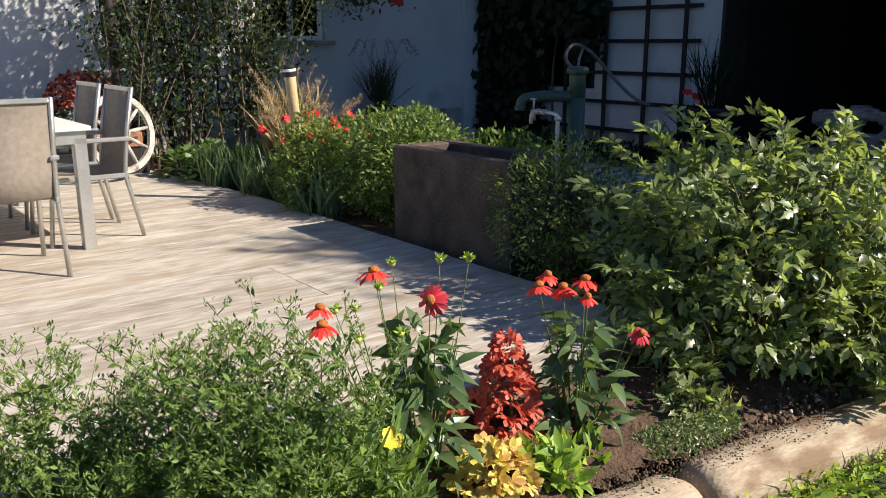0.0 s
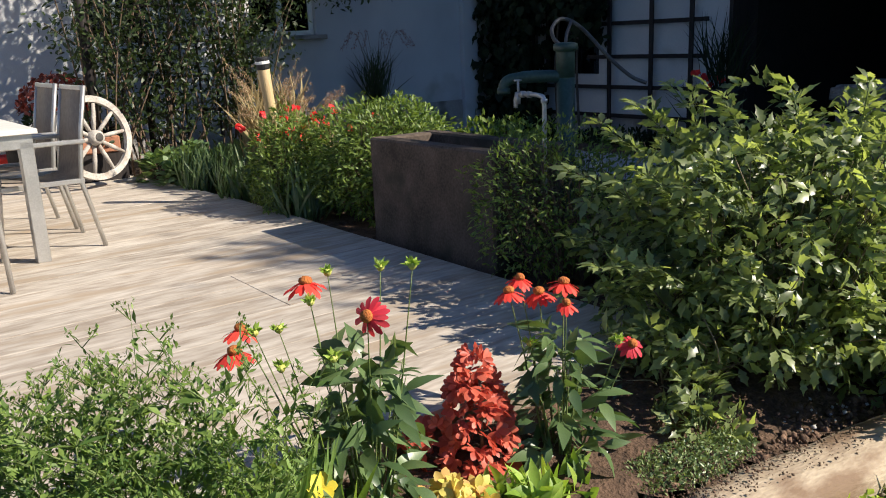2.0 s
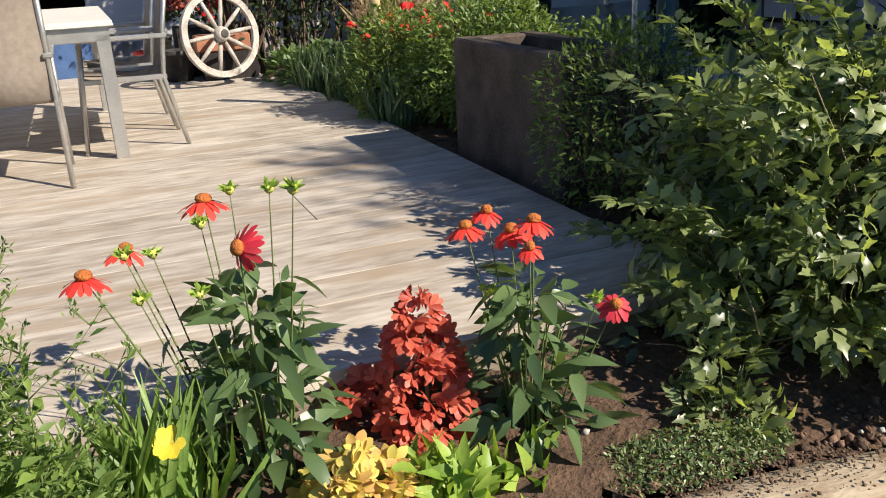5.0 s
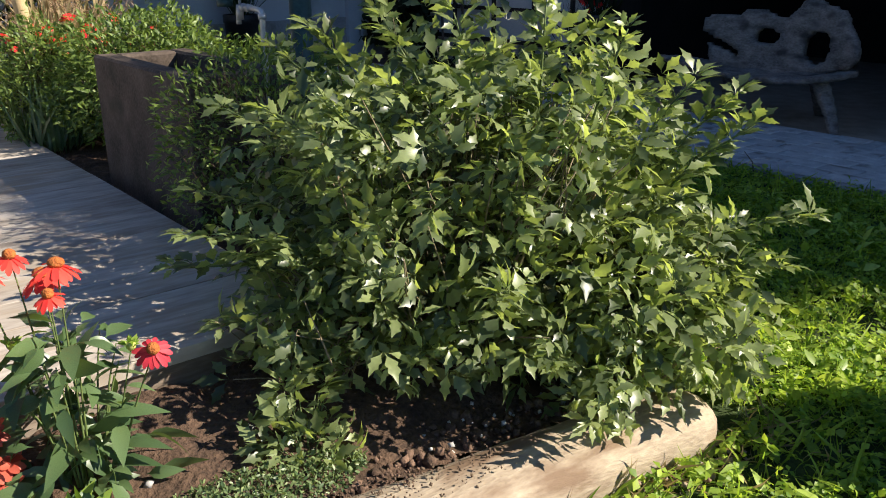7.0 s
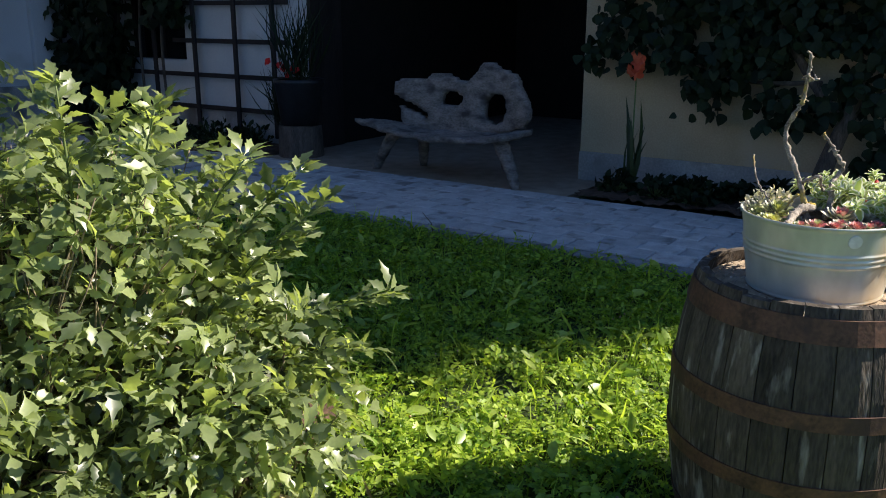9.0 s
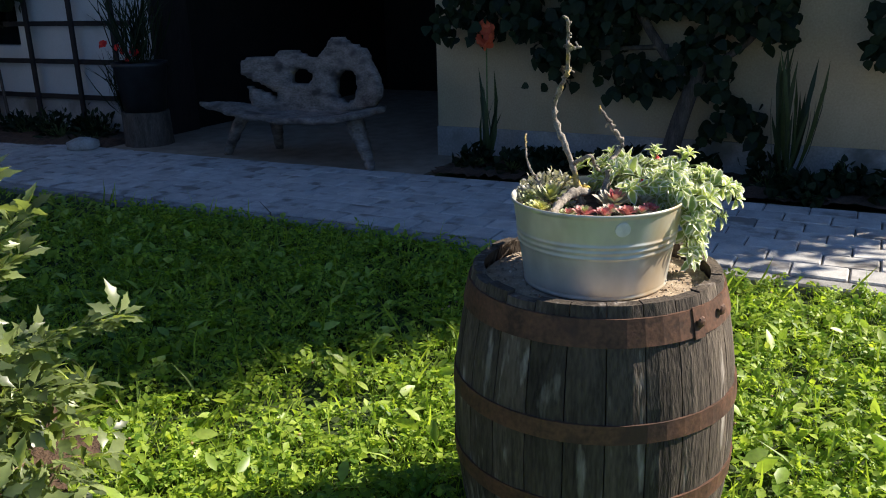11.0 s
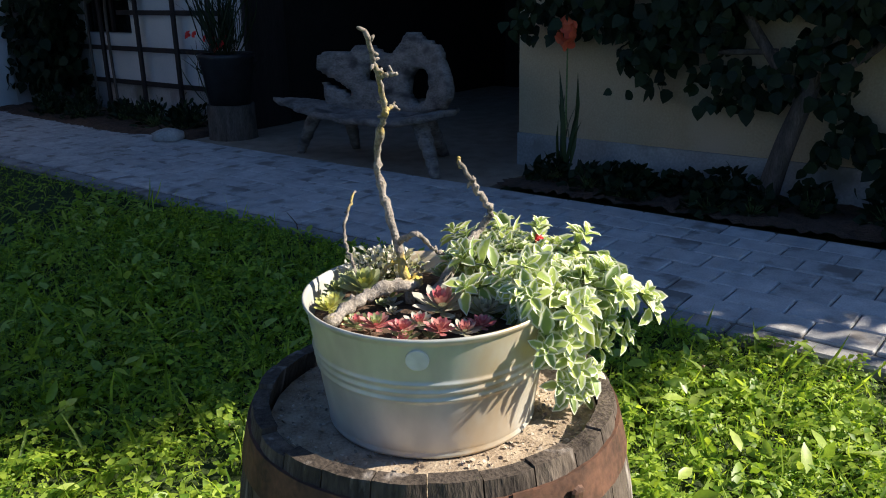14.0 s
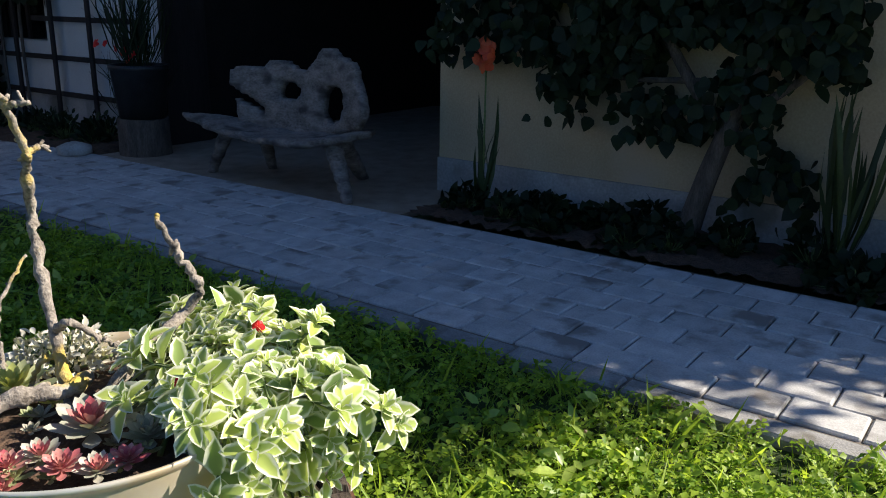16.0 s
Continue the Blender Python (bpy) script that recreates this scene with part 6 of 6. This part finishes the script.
for tip in ends:
    e = Vector(tip) - O3
    s = Vector((0.12 + rng.normal(0, 0.025), -0.02 + rng.normal(0, 0.05), -0.02))
    drop = e.z < -0.02
    mid = s.lerp(e, 0.6) + Vector((0.02, 0, 0.08 if drop else 0.012))
    line = smooth_line([s, mid, e], 6)
    h = Heap()
    h.tube(line, np.linspace(0.0035, 0.0018, len(line)), 5)
    h.make("stem", M_STEM, trail)
    way = np.array((line[-1] - line[-3]).normalized())
    face = way * 0.6 + (0, -0.15, 0.7)
    for i, q in enumerate(line[3:-1]):
        for j in range(2):
            w = sphere_ways(1)[0]
            P.append(np.array(q))
            D.append(w + way * 0.5 + (0, 0, 0.1))
            N.append(face + rng.normal(0, 0.25, 3))
            S.append(rng.uniform(0.026, 0.05))
    x = unit(np.cross(face, (0.3, 1.0, 0.2))[None])[0]
    y = np.cross(unit(face[None])[0], x)
    turn = rng.uniform(0, 6.28)
    for k in range(9):
        w = turn + k * 2.4
        open_ = 1.0 - 0.09 * k
        P.append(np.array(line[-1]) + unit(face[None])[0] * 0.0012 * k)
        D.append((x * math.cos(w) + y * math.sin(w)) * open_ + unit(face[None])[0] * (0.15 + 0.09 * k))
        N.append(unit(face[None])[0] - (x * math.cos(w) + y * math.sin(w)) * 0.25)
        S.append(rng.uniform(0.85, 1.1) * (0.04 - 0.0029 * k))
stuff(with_rim(scatter("leaves", FAT, P, D, N, S, EDGED, trail), FAT))
for p in ((0.2, 0.02, 0.075), (0.1, -0.05, 0.04), (0.23, -0.06, 0.01)):
    blossom("flower", p, 0.01, 6, F_REDFLOWER, trail, (0, -1, 0.4), ROUND)


SUCC_LEAF = leaf_shape([(0.25, 0.12), (0.6, 0.19), (0.85, 0.14), (1, 0)], -0.22, 0.3)


def rosette(p, r, mat, label, tilt=(0, -0.2, 1), heart=None, n=30):
    """Spiralling fleshy leaves, flat outside and upright in the middle."""
    ob = plant("houseleek", p, label, "succulent", "houseleeks in the tub")
    q = Vector(tilt).normalized().to_track_quat("Z", "Y").to_matrix()
    cut = n * 11 // 20
    for lo, hi, m_ in ((0, cut, mat), (cut, n, heart or mat)):
        ks = range(lo, hi)
        D = [tuple(q @ Vector((math.cos(k * 2.4), math.sin(k * 2.4), 0.12 + 1.5 * (k / n) ** 1.5))) for k in ks]
        N = [tuple(q @ Vector((-0.4 * math.cos(k * 2.4), -0.4 * math.sin(k * 2.4), 1))) for k in ks]
        P = [tuple(q @ Vector((0, 0, 0.25 * r * k / n))) for k in ks]
        pieces("leaf", SUCC_LEAF, P, D, N, [r * (1 - 0.62 * k / n) for k in ks], m_, ob)


for (x, y, r, mat, heart, lab) in ((3.519, 3.118, 0.056, F_SUCC, F_LIMESUCC, "large green houseleek rosette"), (3.622, 2.995, 0.058, F_SUCCGREY, F_SUCCRED, "large grey-rose houseleek rosette"), (3.545, 2.93, 0.026, F_SUCCRED, None, "small red houseleek"), (3.575, 2.945, 0.03, F_SUCCGREY, F_SUCCRED, "small red houseleek"), (3.6, 2.917, 0.03, F_SUCCRED, F_SUCCRED, "small red houseleek"), (3.636, 2.909, 0.03, F_SUCCGREY, F_SUCCRED, "small red houseleek"), (3.665, 2.915, 0.026, F_SUCCRED, None, "small red houseleek"),
                                   (3.45, 3.048, 0.03, F_LIMESUCC, None, "yellowish houseleek"), (3.47, 3.02, 0.026, F_LIMESUCC, None, "yellowish houseleek"), (3.462, 3.085, 0.03, F_SUCC, F_LIMESUCC, "small green houseleek"), (3.485, 2.985, 0.03, F_SUCC, F_SUCCRED, "small green houseleek"), (3.51, 2.955, 0.032, F_SUCCRED, F_SUCC, "bronze houseleek"), (3.475, 3.14, 0.032, F_SUCC, F_LIMESUCC, "small green houseleek"), (3.69, 3.1, 0.04, F_SUCCGREY, F_LIMESUCC, "grey-green houseleek rosette"), (3.655, 3.05, 0.034, F_SUCC, F_LIMESUCC, "green houseleek rosette"), (3.505, 3.185, 0.03, F_SUCC, None, "small green houseleek"), (3.685, 2.97, 0.04, F_SUCCGREY, None, "grey-green houseleek rosette"), (3.67, 3.16, 0.032, F_SUCC, F_LIMESUCC, "green houseleek rosette")):
    rosette((x, y, 0.934 + rng.uniform(0, 0.01)), r, mat, lab + " in the tub", heart=heart)
for k in range(22):
    w, r = rng.uniform(2.0, 5.4), 0.18 * math.sqrt(rng.uniform(0.1, 1))
    rosette((TX + r * math.cos(w), TY + r * math.sin(w), 0.928 + rng.uniform(0, 0.006)), rng.uniform(0.014, 0.024), (F_SUCC, F_LIMESUCC, F_SUCCGREY, F_SUCCRED)[k % 4], "small houseleek offset in the tub", n=16)
web = mound("cobweb_houseleek", "clump of grey woolly houseleeks", (3.565, 3.21, 0.932), (0.085, 0.05, 0.055), 420, F_WOOL, FAT, 0.014)


def gnarled(h, pts, r0, r1, knots=3):
    line = smooth_line(pts, 6)
    n = len(line)
    line = [p + Vector(rng.normal(0, 0.0012, 3)) for p in line]
    h.tube(line, [(r0 + (r1 - r0) * i / n) * 0.62 * (1 + 0.3 * abs(rng.normal())) for i in range(n)], 8)
    for k in range(knots):
        q = line[rng.integers(n // 4, n)]
        e = q + Vector(rng.normal(0, 0.0075, 3))
        h.tube([q, q.lerp(e, 0.6), e], [0.42 * (r0 + r1) / 2, 0.4 * (r0 + r1) / 2, 0.0018], 6)


tw = thing("dead_branch", pose(3.57, 3.02, 0.95), "gnarled dead branches with yellow lichen standing in the tub", "branch")
ti = Vector((3.57, 3.02, 0.95))
for name, pts, r0, r1, kn in (("tall_twig", [(3.588, 3.075, 0.93), (3.583, 3.09, 0.98), (3.57, 3.12, 1.062), (3.559, 3.15, 1.118), (3.556, 3.16, 1.168), (3.562, 3.13, 1.228), (3.566, 3.12, 1.252), (3.553, 3.097, 1.306), (3.544, 3.085, 1.335), (3.533, 3.075, 1.375)], 0.0105, 0.0052, 14),
                              ("bent_twig", [(3.61, 3.04, 0.94), (3.662, 3.075, 0.985), (3.69, 3.11, 1.0), (3.727, 3.143, 1.023), (3.75, 3.141, 1.057), (3.733, 3.15, 1.085), (3.717, 3.158, 1.116), (3.701, 3.175, 1.147)], 0.0125, 0.0048, 10),
                              ("thin_twig", [(3.515, 3.12, 0.93), (3.507, 3.136, 0.975), (3.498, 3.165, 1.005), (3.499, 3.194, 1.038), (3.511, 3.22, 1.062), (3.527, 3.246, 1.088)], 0.0045, 0.003, 4),
                              ("low_branch", [(3.44, 2.985, 0.945), (3.47, 3.005, 0.957), (3.505, 3.03, 0.966), (3.55, 3.05, 0.972), (3.59, 3.06, 0.968), (3.61, 3.1, 0.965)], 0.0125, 0.013, 9),
                              ("side_twig", [(3.554, 3.097, 1.302), (3.568, 3.093, 1.307), (3.582, 3.091, 1.306)], 0.0055, 0.004, 2),
                              ("side_twig", [(3.566, 3.12, 1.243), (3.576, 3.128, 1.25), (3.586, 3.135, 1.25)], 0.0055, 0.004, 3),
                              ("side_twig", [(3.578, 3.1, 1.03), (3.59, 3.08, 1.045), (3.601, 3.065, 1.052), (3.637, 3.09, 1.015), (3.655, 3.1, 1.0)], 0.007, 0.0035, 6),
                              ("side_twig", [(3.58, 3.095, 1.0), (3.557, 3.1, 0.99), (3.54, 3.11, 0.955)], 0.006, 0.004, 4)):
    h = Heap()
    gnarled(h, [Vector(p) - ti for p in pts], r0, r1, kn)
    h.make(name, M_TWIG, tw)

# ---- barn side ----
trellis = thing("trellis", YARD, "dark stained wooden trellis on the white wall", "trellis")
for b in (6.72, 7.33, 8.03, 8.78, 9.5):
    span("upright", 9.16, 9.19, b - 0.03, b + 0.03, 0.12, 3.3, M_DARKWOOD, trellis, 0.004)
for z in (0.41, 0.79, 1.19, 1.62, 2.05, 2.5):
    span("crossbar", 9.19, 9.215, 6.5, 9.8 if z < 0.9 else 8.45, z - 0.026, z + 0.026, M_DARKWOOD, trellis, 0.003)


def climber(name, label, boxes, n_each, size, mat, shape=HEART, front=0.2):
    ob = plant(name, tuple(L(9.05, boxes[0][0], 0.05)), label, "climber")
    i_ = ob.matrix_world.inverted()
    P = []
    for b0, b1, z0, z1 in boxes:
        for k in range(int(n_each * (b1 - b0) * (z1 - z0))):
            u, v = rng.uniform(-1, 1), rng.uniform(-1, 1)
            b, z = (b0 + b1) / 2 + u * (b1 - b0) / 2, (z0 + z1) / 2 + v * (z1 - z0) / 2
            if noise.noise(Vector((b * 3.1, z * 3.1, 4.2))) + 0.5 * noise.noise(Vector((b * 8, z * 8, 1))) < -0.28:
                continue
            P.append(np.array(i_ @ L(9.2 - front * rng.uniform(0, 1) ** 1.5, b, z)))
    P = np.array(P)
    k = len(P)
    out = -np.array(L(1, 0, 0))
    stuff(scatter("leaves", shape, P, jitter(k, 0.5) + (0, 0, -0.8) + out * 0.3, out * 0.9 + jitter(k, 0.4) + (0, 0, 0.35), size * rng.uniform(0.65, 1.25, k), mat, ob))
    return ob, i_


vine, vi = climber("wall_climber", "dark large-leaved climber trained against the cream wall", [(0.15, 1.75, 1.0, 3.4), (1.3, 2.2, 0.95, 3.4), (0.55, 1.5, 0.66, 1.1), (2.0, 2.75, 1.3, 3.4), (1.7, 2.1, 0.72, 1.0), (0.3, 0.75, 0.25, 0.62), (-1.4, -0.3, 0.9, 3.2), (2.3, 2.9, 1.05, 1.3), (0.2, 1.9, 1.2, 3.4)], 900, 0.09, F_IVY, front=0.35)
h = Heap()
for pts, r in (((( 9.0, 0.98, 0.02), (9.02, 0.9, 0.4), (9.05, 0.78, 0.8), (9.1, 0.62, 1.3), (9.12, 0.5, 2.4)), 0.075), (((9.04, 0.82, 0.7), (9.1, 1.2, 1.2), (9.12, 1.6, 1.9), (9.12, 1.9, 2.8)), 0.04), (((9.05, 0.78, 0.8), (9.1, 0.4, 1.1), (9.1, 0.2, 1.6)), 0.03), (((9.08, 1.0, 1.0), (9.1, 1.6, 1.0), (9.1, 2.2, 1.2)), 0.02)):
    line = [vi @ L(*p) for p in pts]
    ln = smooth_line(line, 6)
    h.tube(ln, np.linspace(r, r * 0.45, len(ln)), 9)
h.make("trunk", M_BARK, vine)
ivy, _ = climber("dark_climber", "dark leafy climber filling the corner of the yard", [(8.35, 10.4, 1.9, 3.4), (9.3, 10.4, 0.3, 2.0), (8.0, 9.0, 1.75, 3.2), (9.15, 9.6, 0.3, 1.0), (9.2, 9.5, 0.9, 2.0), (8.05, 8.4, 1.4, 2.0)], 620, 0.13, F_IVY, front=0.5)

for k in range(5):
    h = Heap()
    b = 8.5 + 0.42 * k
    h.tube(smooth_line([_ @ L(9.1, b, 0.05), _ @ L(9.15, b + 0.1, 1.2), _ @ L(9.12, b - 0.12, 2.4), _ @ L(9.15, b, 3.3)], 6), 0.018, 6)
    h.make("stem", M_BARK, ivy)
can = tuft("canna", "tall canna with sword leaves and an orange-red flower", tuple(L(8.93, 2.38, 0.08)), 11, 0.68, F_ROSE, 0.05, leaf_shape([(0.3, 0.024), (0.7, 0.022), (1, 0)], 0.25, 0.3), 0.2)
h = Heap()
h.tube([(0, 0, 0), (0.0, 0.0, 0.95)], [0.009, 0.006], 6)
h.make("stalk", M_STEM, can)
for k in range(7):
    blossom("flower", np.array((0, 0, 1.0)) + rng.normal(0, 0.035, 3), 0.07, 5, F_ORANGE, can, rng.normal(0, 1, 3), ROUND)
tuft("iris", "pale sword-leaved iris clump by the cream wall", tuple(L(8.9, 0.12, 0.08)), 26, 0.85, F_ROSE, 0.06, leaf_shape([(0.4, 0.02), (0.8, 0.018), (1, 0)], 0.15, 0.3), 0.5)
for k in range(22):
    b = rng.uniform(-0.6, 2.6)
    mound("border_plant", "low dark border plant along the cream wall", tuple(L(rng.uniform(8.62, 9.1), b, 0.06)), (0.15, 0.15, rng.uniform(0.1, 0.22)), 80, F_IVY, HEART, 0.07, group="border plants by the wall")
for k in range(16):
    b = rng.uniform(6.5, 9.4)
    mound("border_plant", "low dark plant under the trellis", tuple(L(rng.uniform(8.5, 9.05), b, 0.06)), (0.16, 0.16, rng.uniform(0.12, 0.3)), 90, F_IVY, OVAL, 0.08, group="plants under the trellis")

stump = thing("log_stump", Matrix.Translation(L(8.8, 6.0, 0.04)), "upright log stump with rough bark used as a plant stand", "stump")
V, F = lathe([(0.235, 0), (0.23, 0.1), (0.225, 0.33)], 26)
V = [Vector(v) * (1 + 0.05 * noise.noise(Vector(v) * 12)) for v in V]
bulk("bark", V, F, M_BARK, stump)
pt = thing("black_planter", Matrix.Translation(L(8.8, 6.0, 0.375)), "big black planter standing on the log stump", "pot")
bulk("body", *lathe([(0.2, 0), (0.25, 0.42), (0.265, 0.43), (0.265, 0.47), (0.235, 0.47), (0.23, 0.4)], 28), M_BLACK, pt, smooth=True)
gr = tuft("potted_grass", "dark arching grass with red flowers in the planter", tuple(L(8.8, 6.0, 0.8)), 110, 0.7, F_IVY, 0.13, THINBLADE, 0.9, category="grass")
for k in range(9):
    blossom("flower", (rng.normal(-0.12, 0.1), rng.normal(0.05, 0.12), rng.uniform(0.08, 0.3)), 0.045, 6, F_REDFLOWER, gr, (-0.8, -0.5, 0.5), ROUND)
tuft("potted_grass", "dark trailing grass at the gate edge", tuple(L(9.0, 6.35, 0.3)), 120, 0.55, F_IVY, 0.18, THINBLADE, 0.8, category="grass")
rock = bulk("stone", [Vector(v) * (0.16 + 0.03 * noise.noise(Vector(v) * 2)) for v in lathe([(0.5, -0.3), (0.95, -0.1), (0.9, 0.25), (0.4, 0.5)], 12)[0]], lathe([(0.5, -0.3), (0.95, -0.1), (0.9, 0.25), (0.4, 0.5)], 12)[1], M_STONE, smooth=True)
rock.matrix_world = Matrix.Translation(L(8.34, 6.4, 0.08))
tagged(rock, "pale rounded stone at the path's edge", "stone")

# tree at the end of the barn, whose shade dapples the path
tree = plant("fruit_tree", tuple(L(10.6, -3.2, 0)), "leafy garden tree at the barn's end", "tree")
h = Heap()
h.tube([(0, 0, 0), (0.03, 0.02, 0.9), (-0.02, 0.05, 1.8), (0, 0, 3.4), (0.1, -0.1, 5.6), (0.1, -0.15, 7.6)], [0.17, 0.15, 0.13, 0.1, 0.06, 0.03], 10)
P = []
for k in range(36):
    w = rng.uniform(0, 6.28)
    s = Vector((0, 0, rng.uniform(1.6, 3.4)))
    reach = rng.uniform(0.4, 1.25)
    e = s + Vector((math.cos(w) * reach, math.sin(w) * reach, rng.uniform(0.1, 0.8)))
    for q in arching(h, s, e, 0.025, 0.12, 7)[3:]:
        P += [np.array(q) + rng.normal(0, 0.15, 3) for j in range(5)]
big = []
for k in range(110):
    w = rng.uniform(0, 6.28)
    s = Vector((0.08, -0.1, rng.uniform(4.2, 7.3)))
    reach = rng.uniform(0.4, 0.75) * (1.0 + 0.62 * max(0.0, s.z - 4.9))
    e = s + Vector((math.cos(w) * reach, math.sin(w) * reach, rng.uniform(0.3, 0.9)))
    for q in arching(h, s, e, 0.025, 0.12, 7)[2:]:
        big += [np.array(q) + rng.normal(0, 0.19, 3) for j in range(24)]
P = np.array(P + big)
h.make("trunk", M_BARK, tree)
stuff(scatter("crown", OVAL, P, sphere_ways(len(P)), sphere_ways(len(P)) + (0, 0, 0.8), rng.uniform(0.1, 0.17, len(P)), F_ROSE, tree))
